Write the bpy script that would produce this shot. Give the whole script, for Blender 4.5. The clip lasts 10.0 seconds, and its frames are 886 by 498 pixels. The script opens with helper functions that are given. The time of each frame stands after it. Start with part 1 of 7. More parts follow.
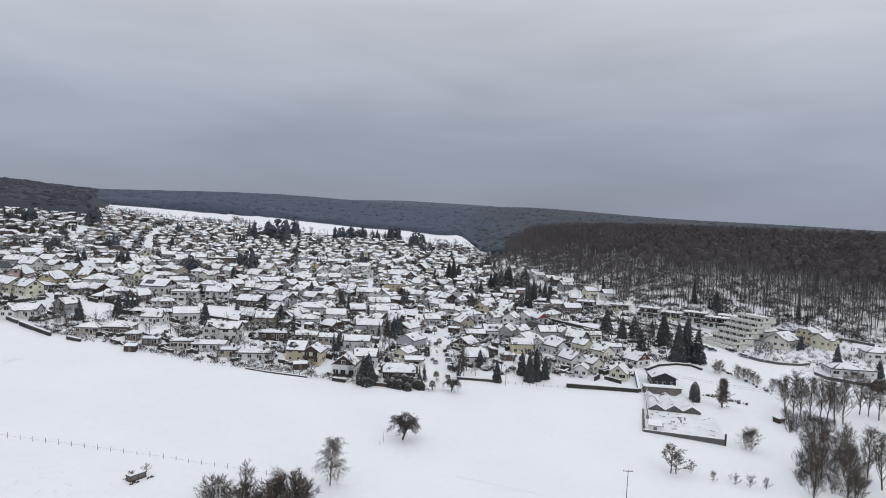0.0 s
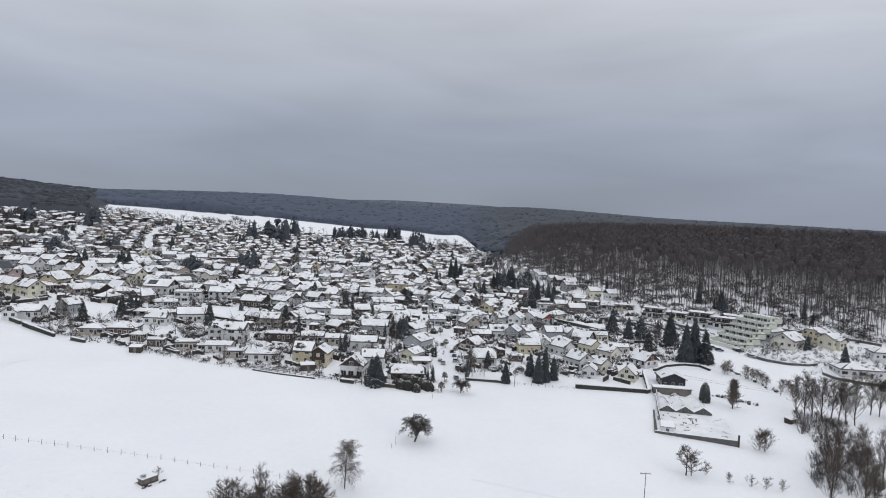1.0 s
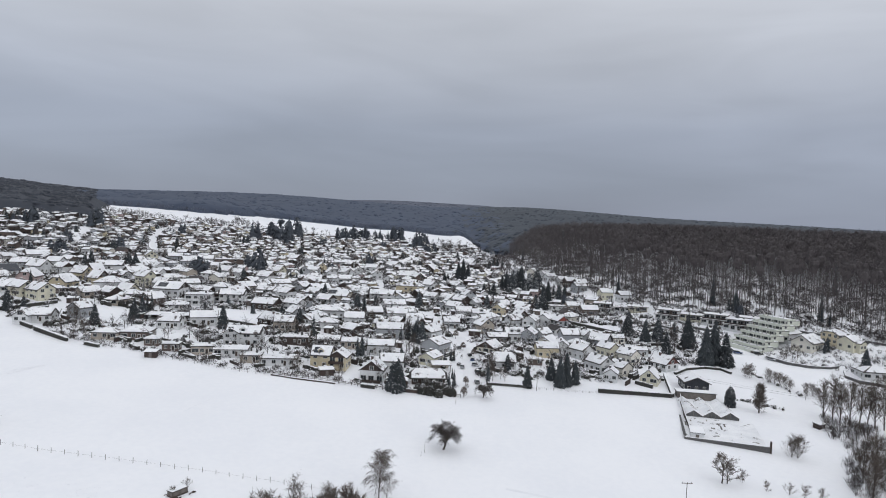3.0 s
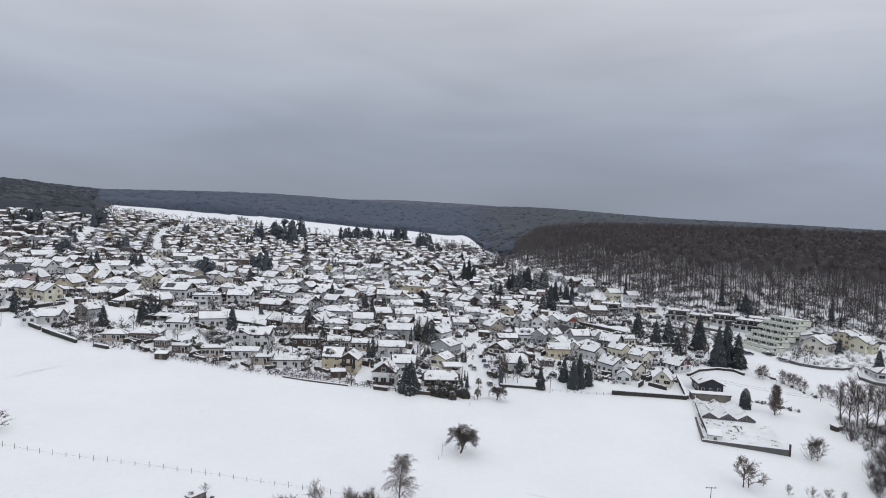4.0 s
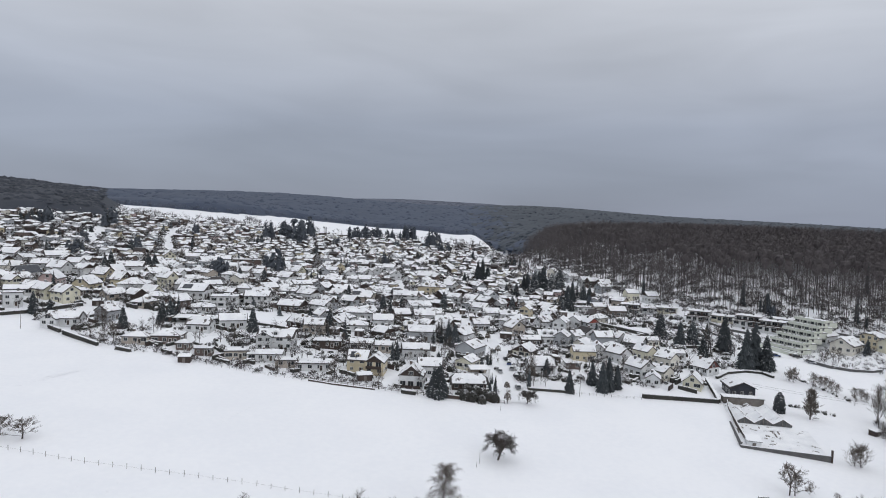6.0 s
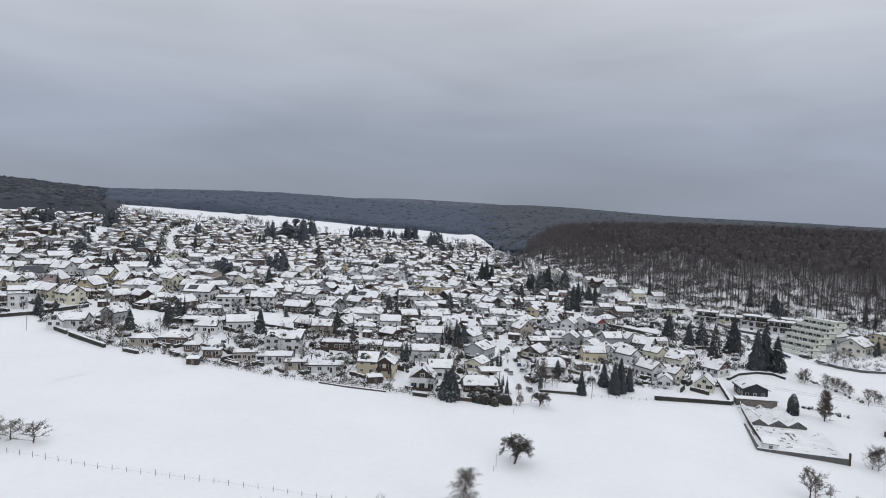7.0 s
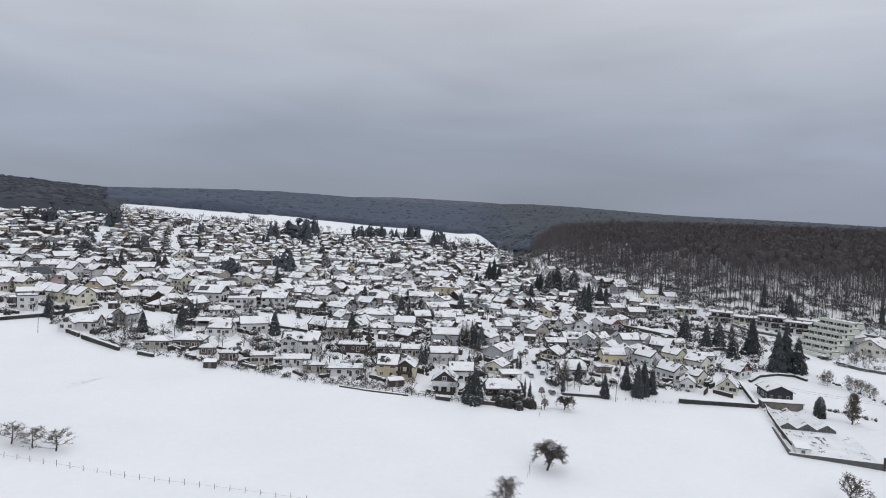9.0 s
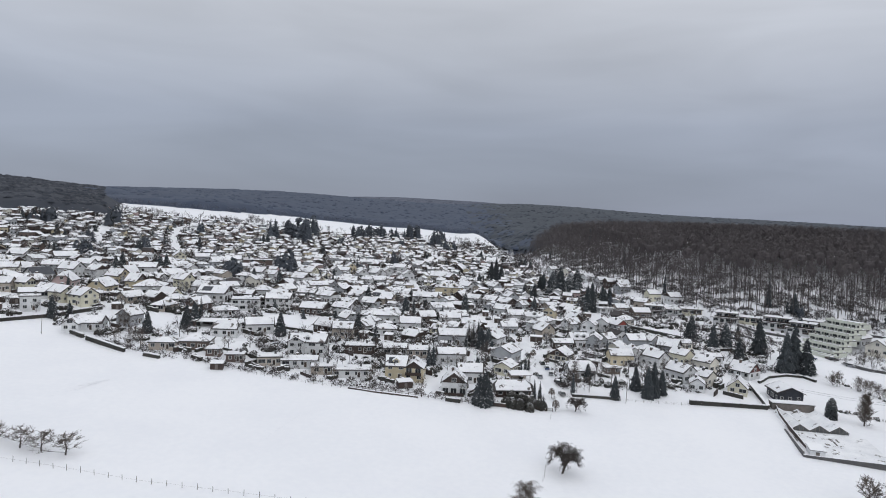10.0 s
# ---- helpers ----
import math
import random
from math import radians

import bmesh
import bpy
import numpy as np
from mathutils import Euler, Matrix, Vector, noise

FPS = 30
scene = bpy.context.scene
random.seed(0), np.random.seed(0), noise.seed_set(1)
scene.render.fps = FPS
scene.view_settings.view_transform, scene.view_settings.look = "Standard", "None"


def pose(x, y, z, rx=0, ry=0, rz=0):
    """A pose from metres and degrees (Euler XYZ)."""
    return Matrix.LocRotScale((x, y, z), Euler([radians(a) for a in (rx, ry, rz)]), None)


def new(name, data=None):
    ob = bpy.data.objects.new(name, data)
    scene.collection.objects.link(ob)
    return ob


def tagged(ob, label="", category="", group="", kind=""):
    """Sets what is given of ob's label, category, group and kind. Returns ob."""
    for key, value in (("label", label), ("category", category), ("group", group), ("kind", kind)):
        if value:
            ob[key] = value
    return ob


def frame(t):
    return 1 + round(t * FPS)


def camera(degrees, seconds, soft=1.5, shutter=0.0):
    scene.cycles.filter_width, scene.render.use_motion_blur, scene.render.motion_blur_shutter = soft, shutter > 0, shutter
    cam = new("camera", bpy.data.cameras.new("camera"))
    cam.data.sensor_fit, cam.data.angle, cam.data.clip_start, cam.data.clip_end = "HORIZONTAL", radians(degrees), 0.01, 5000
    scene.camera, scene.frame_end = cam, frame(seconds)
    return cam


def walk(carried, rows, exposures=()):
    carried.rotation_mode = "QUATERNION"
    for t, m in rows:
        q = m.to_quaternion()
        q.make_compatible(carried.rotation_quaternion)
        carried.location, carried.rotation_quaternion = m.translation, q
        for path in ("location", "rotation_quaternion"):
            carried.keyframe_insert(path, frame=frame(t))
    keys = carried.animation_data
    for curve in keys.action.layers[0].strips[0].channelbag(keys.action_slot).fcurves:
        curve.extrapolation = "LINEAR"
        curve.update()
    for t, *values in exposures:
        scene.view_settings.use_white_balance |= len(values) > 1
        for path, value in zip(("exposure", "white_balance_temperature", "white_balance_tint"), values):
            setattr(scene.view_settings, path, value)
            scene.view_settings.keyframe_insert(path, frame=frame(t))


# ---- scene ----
cam = camera(69.3, 10.0, soft=1.0)
METRES, EYE, TILT, LEAN, TURN = 50.0, 64.0, -2.5, -2.3, 0.0
ROWS = [
    (0.0, 0.0, 0.0, 0.0, 0.0, 0.0, -0.0),
    (0.5, -0.0451, 0.019, 0.0001, -0.17, -0.02, 0.0),
    (1.0, -0.0901, 0.0384, 0.0016, -0.3, -0.02, 0.01),
    (1.5, -0.1346, 0.0581, 0.0044, -0.41, -0.01, 0.01),
    (2.0, -0.1784, 0.0781, 0.0099, -0.49, -0.01, 0.02),
    (2.5, -0.2232, 0.0997, 0.015, -0.55, -0.01, 0.04),
    (4.0, -0.3628, 0.1631, 0.0299, -0.58, -0.07, 0.1),
    (4.5, -0.4091, 0.1847, 0.0345, -0.48, -0.11, 0.12),
    (5.0, -0.454, 0.2068, 0.0388, -0.39, -0.14, 0.14),
    (5.5, -0.4994, 0.2284, 0.0427, -0.34, -0.16, 0.14),
    (7.0, -0.6361, 0.2919, 0.0564, -0.51, -0.22, 0.17),
    (7.5, -0.681, 0.3122, 0.0608, -0.59, -0.25, 0.18),
    (8.0, -0.7251, 0.3331, 0.0658, -0.65, -0.28, 0.19),
    (8.5, -0.7712, 0.3534, 0.0696, -0.74, -0.3, 0.19),
    (9.0, -0.8161, 0.3742, 0.0723, -0.85, -0.33, 0.19),
    (9.5, -0.8615, 0.395, 0.0744, -0.99, -0.35, 0.18),
    (10.0, -0.9052, 0.4166, 0.0768, -1.16, -0.36, 0.17),
]
walk(cam, [(t, pose(0, 0, EYE, TILT, LEAN, TURN) @ pose(METRES * x, METRES * y, METRES * z, 90 + pitch, roll, yaw)) for t, x, y, z, yaw, pitch, roll in ROWS])

# ---- sky and light ----
world = bpy.data.worlds.new("overcast_sky")
scene.world = world
world.use_nodes = True
wn, wl = world.node_tree.nodes, world.node_tree.links
wn.clear()
SUN_UP, SUN_TURN = 24.0, 150.0


def wnode(kind, **values):
    n = wn.new(kind)
    for key, value in values.items():
        n.inputs[key].default_value = value
    return n


w_coord = wnode("ShaderNodeTexCoord")
w_sky = wnode("ShaderNodeTexSky")
w_sky.sky_type, w_sky.sun_disc = "NISHITA", False
w_sky.sun_elevation, w_sky.sun_rotation = radians(SUN_UP), radians(SUN_TURN)
w_split = wnode("ShaderNodeSeparateXYZ")
wl.new(w_coord.outputs["Generated"], w_split.inputs[0])
# cloud deck: brighter overhead, dull towards the horizon
w_ramp = wnode("ShaderNodeValToRGB")
STOPS = [(0.0, (0.235, 0.265, 0.340)), (0.05, (0.250, 0.280, 0.355)), (0.14, (0.315, 0.348, 0.425)), (0.26, (0.490, 0.518, 0.580)), (0.36, (0.620, 0.645, 0.700)), (1.0, (1.04, 1.07, 1.125))]
while len(w_ramp.color_ramp.elements) < len(STOPS):
    w_ramp.color_ramp.elements.new(0.5)
for e, (at, c) in zip(w_ramp.color_ramp.elements, STOPS):
    e.position, e.color = at, (*c, 1)
wl.new(w_split.outputs["Z"], w_ramp.inputs["Fac"])
# long soft streaks in the deck
w_map = wnode("ShaderNodeMapping")
w_map.inputs["Scale"].default_value = (1.3, 1.3, 6.5)
w_map.inputs["Rotation"].default_value = (0.0, radians(9), radians(20))
wl.new(w_coord.outputs["Generated"], w_map.inputs["Vector"])
w_noise = wnode("ShaderNodeTexNoise", Scale=1.9, Detail=4.0, Roughness=0.45, Distortion=0.4)
wl.new(w_map.outputs[0], w_noise.inputs["Vector"])
w_band = wnode("ShaderNodeMapRange")
for key, value in zip(("From Min", "From Max", "To Min", "To Max"), (0.3, 0.7, 0.9, 1.1)):
    w_band.inputs[key].default_value = value
wl.new(w_noise.outputs["Fac"], w_band.inputs["Value"])
w_mul = wn.new("ShaderNodeMix")
w_mul.data_type, w_mul.blend_type = "RGBA", "MULTIPLY"
w_mul.inputs["Factor"].default_value = 1.0
wl.new(w_ramp.outputs["Color"], w_mul.inputs["A"])
wl.new(w_band.outputs["Result"], w_mul.inputs["B"])
# the low cloud is thickest over the middle of the valley and thins to both sides
w_off = wn.new("ShaderNodeMath")
w_off.operation = "ABSOLUTE"
wl.new(w_split.outputs["X"], w_off.inputs[0])
w_side = wnode("ShaderNodeMapRange")
w_low = wnode("ShaderNodeMapRange")
for n, values in ((w_side, (0.12, 0.62, 0.0, 1.0)), (w_low, (0.02, 0.34, 0.21, 0.0))):
    n.interpolation_type = "SMOOTHSTEP"
    for key, value in zip(("From Min", "From Max", "To Min", "To Max"), values):
        n.inputs[key].default_value = value
wl.new(w_off.outputs[0], w_side.inputs["Value"])
wl.new(w_split.outputs["Z"], w_low.inputs["Value"])
w_thin = wn.new("ShaderNodeMath")
w_thin.operation = "MULTIPLY_ADD"
w_thin.inputs[2].default_value = 1.0
wl.new(w_side.outputs["Result"], w_thin.inputs[0])
wl.new(w_low.outputs["Result"], w_thin.inputs[1])
w_deck = wn.new("ShaderNodeMix")
w_deck.data_type, w_deck.blend_type = "RGBA", "MULTIPLY"
w_deck.inputs["Factor"].default_value = 1.0
wl.new(w_mul.outputs["Result"], w_deck.inputs["A"])
wl.new(w_thin.outputs[0], w_deck.inputs["B"])
w_cloud = wnode("ShaderNodeBackground", Strength=1.05)
wl.new(w_deck.outputs["Result"], w_cloud.inputs["Color"])
w_clear = wnode("ShaderNodeBackground", Strength=0.08)
wl.new(w_sky.outputs["Color"], w_clear.inputs["Color"])
w_mix = wnode("ShaderNodeMixShader", Fac=0.93)
wl.new(w_clear.outputs[0], w_mix.inputs[1])
wl.new(w_cloud.outputs[0], w_mix.inputs[2])
w_out = wn.new("ShaderNodeOutputWorld")
wl.new(w_mix.outputs[0], w_out.inputs["Surface"])

sun = new("sun", bpy.data.lights.new("sun", "SUN"))
sun.data.energy, sun.data.angle, sun.data.color = 0.5, radians(50), (1.0, 0.98, 0.95)
sun.matrix_world = pose(0, 0, 200, 90 - SUN_UP, 0, 180 - SUN_TURN)

# ---- materials ----


def material(name, colour, other=None, rough=0.8, scale=2.0, fine=20.0, bump=0.0, metal=0.0, spread=0.0, snow=0.0, snow_noise=0.6, patch=None):
    """Two scales of noise between two colours; spread: value change from thing to thing; snow: how readily snow lies on upward faces; patch: bare colour that shows through in places."""
    m = bpy.data.materials.new(name)
    m.use_nodes = True
    ns, ln = m.node_tree.nodes, m.node_tree.links
    b = ns["Principled BSDF"]
    b.inputs["Roughness"].default_value, b.inputs["Metallic"].default_value = rough, metal
    other = other or tuple(c * 0.75 for c in colour)
    pos = ns.new("ShaderNodeNewGeometry")

    def noise_of(s, detail=4.0):
        n = ns.new("ShaderNodeTexNoise")
        n.inputs["Scale"].default_value, n.inputs["Detail"].default_value = s, detail
        ln.new(pos.outputs["Position"], n.inputs["Vector"])
        return n.outputs["Fac"]

    def mix(a, c, fac, how="MIX"):
        n = ns.new("ShaderNodeMix")
        n.data_type, n.blend_type = "RGBA", how
        for key, value in (("A", a), ("B", c), ("Factor", fac)):
            if hasattr(value, "links"):
                ln.new(value, n.inputs[key])
            elif key == "Factor":
                n.inputs[0].default_value = value
            else:
                n.inputs[key].default_value = (*value, 1)
        if hasattr(fac, "links"):
            ln.new(fac, n.inputs[0])
        return n.outputs["Result"]

    def step(value, lo, hi):
        n = ns.new("ShaderNodeMapRange")
        n.interpolation_type = "SMOOTHSTEP"
        n.inputs["From Min"].default_value, n.inputs["From Max"].default_value = lo, hi
        ln.new(value, n.inputs["Value"])
        return n.outputs["Result"]

    def math_of(how, a, c):
        n = ns.new("ShaderNodeMath")
        n.operation = how
        for i, value in enumerate((a, c)):
            if hasattr(value, "links"):
                ln.new(value, n.inputs[i])
            else:
                n.inputs[i].default_value = value
        return n.outputs[0]

    coarse, small = noise_of(scale), noise_of(fine, 6.0)
    both = math_of("ADD", math_of("MULTIPLY", coarse, 0.6), math_of("MULTIPLY", small, 0.4))
    col = mix(colour, other, step(both, 0.35, 0.68))
    if spread:
        info = ns.new("ShaderNodeObjectInfo")
        hsv = ns.new("ShaderNodeHueSaturation")
        ln.new(col, hsv.inputs["Color"])
        r = ns.new("ShaderNodeMapRange")
        r.inputs["To Min"].default_value, r.inputs["To Max"].default_value = 1 - spread, 1 + spread
        ln.new(info.outputs["Random"], r.inputs["Value"])
        ln.new(r.outputs["Result"], hsv.inputs["Value"])
        col = hsv.outputs["Color"]
    if patch:
        col = mix(col, patch[0], step(math_of("ADD", math_of("MULTIPLY", noise_of(patch[1], 3.0), 0.75), math_of("MULTIPLY", noise_of(patch[1] * 7, 3.0), 0.25)), patch[2], patch[2] + 0.04))
    if snow:
        part_xyz = ns.new("ShaderNodeSeparateXYZ")
        ln.new(pos.outputs["Normal"], part_xyz.inputs[0])
        lie = math_of("ADD", part_xyz.outputs["Z"], math_of("MULTIPLY", math_of("SUBTRACT", noise_of(3.0, 4.0), 0.5), snow_noise * 2))
        col = mix(col, (0.83, 0.84, 0.87), step(lie, 1.0 - snow, 1.12 - snow))
    ln.new(col, b.inputs["Base Color"])
    if bump:
        n = ns.new("ShaderNodeBump")
        n.inputs["Strength"].default_value, n.inputs["Distance"].default_value = 0.6, bump
        ln.new(both, n.inputs["Height"])
        ln.new(n.outputs["Normal"], b.inputs["Normal"])
    return m


SNOW = material("field_snow", (0.87, 0.875, 0.895), (0.82, 0.83, 0.86), rough=0.6, scale=0.035, fine=0.6, bump=0.25)
ROOF_SNOW = material("roof_snow", (0.86, 0.865, 0.88), (0.70, 0.71, 0.735), rough=0.6, scale=0.22, fine=3.0, bump=0.08, patch=((0.10, 0.085, 0.08), 0.3, 0.585))
CLEAN_SNOW = material("lying_snow", (0.88, 0.885, 0.90), (0.82, 0.83, 0.85), rough=0.6, scale=0.3, fine=4.0, bump=0.08)
ROAD_SNOW = material("driven_snow", (0.84, 0.845, 0.865), (0.76, 0.77, 0.795), rough=0.55, scale=0.15, fine=2.5, bump=0.06)
TILE = material("roof_tile", (0.060, 0.051, 0.050), (0.034, 0.031, 0.033), rough=0.7, scale=0.6, fine=5.0, spread=0.35, bump=0.02)
WALLS = {
    "white": material("white_render", (0.69, 0.70, 0.71), (0.53, 0.54, 0.553), scale=0.35, fine=3.0, spread=0.08, bump=0.01),
    "cream": material("cream_render", (0.69, 0.665, 0.60), (0.57, 0.55, 0.495), scale=0.35, fine=3.0, spread=0.08, bump=0.01),
    "yellow": material("yellow_render", (0.58, 0.51, 0.36), (0.48, 0.42, 0.30), scale=0.35, fine=3.0, spread=0.08, bump=0.01),
    "lemon": material("pale_yellow_render", (0.68, 0.655, 0.525), (0.57, 0.55, 0.445), scale=0.35, fine=3.0, spread=0.08, bump=0.01),
    "ochre": material("ochre_render", (0.50, 0.36, 0.14), (0.40, 0.28, 0.11), scale=0.35, fine=3.0, spread=0.08, bump=0.01),
    "grey": material("grey_render", (0.40, 0.418, 0.44), (0.31, 0.325, 0.345), scale=0.35, fine=3.0, spread=0.15, bump=0.01),
    "beige": material("beige_render", (0.45, 0.40, 0.345), (0.35, 0.315, 0.275), scale=0.35, fine=3.0, spread=0.1, bump=0.01),
    "pink": material("pink_render", (0.50, 0.39, 0.38), (0.42, 0.32, 0.31), scale=0.35, fine=3.0, spread=0.08, bump=0.01),
    "green": material("pale_green_render", (0.62, 0.645, 0.57), (0.53, 0.55, 0.49), scale=0.35, fine=3.0, spread=0.06, bump=0.01),
    "blue": material("dark_blue_boards", (0.043, 0.047, 0.060), (0.03, 0.033, 0.042), scale=0.6, fine=6.0, bump=0.02),
    "brick": material("brown_brick", (0.145, 0.108, 0.094), (0.10, 0.078, 0.07), scale=0.6, fine=7.0, spread=0.1, bump=0.02),
    "wood": material("dark_stained_boards", (0.062, 0.043, 0.036), (0.038, 0.029, 0.027), scale=0.6, fine=6.0, spread=0.2, bump=0.02),
    "redwood": material("red_brown_boards", (0.11, 0.035, 0.03), (0.075, 0.028, 0.025), scale=0.6, fine=6.0, spread=0.1, bump=0.02),
}
WOOD, GREYWOOD = WALLS["wood"], material("weathered_boards", (0.19, 0.17, 0.155), (0.11, 0.10, 0.09), scale=0.8, fine=6.0, spread=0.2, bump=0.02)
RED = material("red_render", (0.30, 0.07, 0.055), (0.24, 0.06, 0.05), scale=0.4, fine=3.0)
FRAME = material("window_frame_paint", (0.68, 0.68, 0.66), rough=0.5, scale=1.0)
GLASS = material("window_glass", (0.025, 0.03, 0.036), (0.05, 0.055, 0.06), rough=0.12, scale=0.5, spread=0.4)
SOLAR = material("solar_glass", (0.02, 0.024, 0.035), (0.035, 0.04, 0.05), rough=0.2, scale=0.8)
CONCRETE = material("damp_concrete", (0.12, 0.118, 0.118), (0.07, 0.07, 0.072), scale=0.5, fine=4.0, bump=0.03)
BARK = material("bark", (0.075, 0.06, 0.05), (0.04, 0.034, 0.03), scale=1.0, fine=9.0, bump=0.03, snow=0.30)
TWIG = material("bare_twigs", (0.118, 0.096, 0.080), (0.078, 0.064, 0.056), scale=0.4, fine=6.0)
BEECH = material("beech_twigs", (0.112, 0.098, 0.100), (0.082, 0.073, 0.076), scale=0.05, fine=0.8)
BEECH_BARK = material("beech_bark", (0.115, 0.102, 0.097), (0.070, 0.062, 0.060), scale=0.2, fine=4.0)
NEEDLE = material("spruce_needles", (0.045, 0.053, 0.058), (0.028, 0.035, 0.040), scale=0.6, fine=6.0, spread=0.3, snow=0.25, snow_noise=0.45)
# Paler, bluer needles: distance haze painted onto the far evergreen clumps.
HAZE_TINTED_NEEDLE = material("haze_tinted_conifers", (0.074, 0.086, 0.104), (0.050, 0.060, 0.075), scale=0.3, fine=3.0, snow=0.12, snow_noise=0.4)
HEDGE = material("hedge_leaves", (0.030, 0.033, 0.029), (0.046, 0.040, 0.035), scale=0.8, fine=7.0, spread=0.3, snow=0.22, snow_noise=0.5)
# Aerial haze over the ridge is put into this blue base colour.
HAZE_BLUE_WOOD = material("haze_blue_wood", (0.046, 0.063, 0.101), (0.036, 0.050, 0.083), scale=0.012, fine=0.13, bump=0.6)
# Pale blue-grey of distance haze, mixed straight into the wood colour.
HAZE_TINTED_WOOD = material("haze_tinted_wood", (0.130, 0.145, 0.188), (0.112, 0.126, 0.166), scale=0.004, fine=0.03)
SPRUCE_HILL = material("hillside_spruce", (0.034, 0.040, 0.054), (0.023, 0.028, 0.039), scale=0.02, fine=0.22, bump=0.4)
# Greyer and darker than the ridge, with less of its painted haze blue.
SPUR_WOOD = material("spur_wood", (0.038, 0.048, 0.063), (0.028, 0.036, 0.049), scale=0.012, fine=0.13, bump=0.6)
THICKET = material("thicket_twigs", (0.092, 0.080, 0.078), (0.052, 0.046, 0.047), scale=0.15, fine=3.0, patch=((0.74, 0.75, 0.78), 0.5, 0.545))
TRACK = material("trodden_snow", (0.81, 0.82, 0.845), (0.77, 0.78, 0.81), rough=0.6, scale=0.4, fine=3.0, bump=0.05)
CARS = [material(n, c, rough=0.3, scale=0.5) for n, c in (("silver_paint", (0.35, 0.36, 0.38)), ("black_paint", (0.02, 0.02, 0.022)), ("grey_paint", (0.12, 0.125, 0.13)), ("blue_paint", (0.03, 0.06, 0.16)))]
RUBBER = material("tyre_rubber", (0.02, 0.02, 0.02), scale=2.0)
CABLE = material("black_cable", (0.03, 0.03, 0.03), scale=2.0)

# ---- lie of the land ----
EDGE = [(170, 930), (76, 800), (70, 620), (78, 518), (92, 482), (104, 444), (126, 399), (140, 389), (169, 375), (189, 358), (203, 327), (240, 305), (285, 285), (420, 225), (800, 100)]


def smooth(v):
    v = min(1.0, max(0.0, v))
    return v * v * (3 - 2 * v)


def soft_clamp(v, lo, hi, w):
    """v held between lo and hi, with rounded shoulders of width w."""
    def cap(a):
        return a if a < -w else (-w * math.exp(-(a + w) / w))
    v = hi + cap(v - hi)
    return lo - cap(lo - v)


def past_edge(x, y):
    """Metres beyond the foot of the wooded hill, measured across its curved edge."""
    best, side = 1e9, 1.0
    for (ax, ay), (bx, by) in zip(EDGE, EDGE[1:]):
        dx, dy = bx - ax, by - ay
        k = min(1.0, max(0.0, ((x - ax) * dx + (y - ay) * dy) / (dx * dx + dy * dy)))
        px, py = x - ax - k * dx, y - ay - k * dy
        d = px * px + py * py
        if d < best:
            best, side = d, (px * -dy + py * dx)
    return math.sqrt(best) * (1 if side > 0 else -1)


def height(x, y):
    """Ground height: a valley side, the beech hill, the far left hill and the long far ridge."""
    u = soft_clamp(x, -470, 190, 40) / 100
    v = soft_clamp(y, 30, 930, 60) / 100
    bench = smooth((y - 225 - 0.12 * max(0, -x - 90)) / 75)
    z = -9.44 - 6.998 * u + 7.663 * v - 0.708 * u * u + 0.746 * u * v - 1.366 * v * v
    z += 0.322 * u ** 3 + 0.771 * u * u * v + 0.121 * u * v * v + 0.118 * v ** 3 + (2.669 - 0.887 * u) * bench
    if x > -150:
        s = past_edge(x, y)
        z += (7 * smooth((s + 45) / 60) + 21 * smooth(s / 190)) * smooth((x + 10) / 90) * (1 - 0.7 * smooth((y - 700) / 300))
    z += 25 * math.exp(-(((x + 760) / 190) ** 2 + ((y - 860) / 210) ** 2))
    z -= 30 * smooth((-x - 330) / 160) * smooth((y - 700) / 200)
    if x > 20:
        top = 46 - 26 * smooth((125 - x) / 75)
        over = z - top
        if over > -4:
            z -= (over if over > 4 else (over + 4) ** 2 / 16) * smooth((x - 20) / 45)
    z += (6 + 4.5 * smooth((x + 260) / 100)) * smooth((y - 850) / 170) * (1 - smooth((x + 75) / 95)) - 5 * smooth((x + 100) / 130) * smooth((y - 680) / 120) * (1 - smooth((y - 800) / 150))
    far = smooth((y - 1150) / 950)
    z += (1 - far) * -14 * smooth((y - 1020) / 120)
    ridge = 107 - 22 * smooth((x + 100) / 1500) + 13 * smooth((-x - 60) / 500) + 5 * math.sin(x / 330 + 1.0) + 3 * math.sin(x / 140) - 11 * math.exp(-((x - 30) / 190) ** 2)
    z += far * (ridge - z)
    z += 41 * math.exp(-(((x + 70) / 430) ** 2 + ((y - 3100) / 320) ** 2))
    return z

# ---- building blocks ----


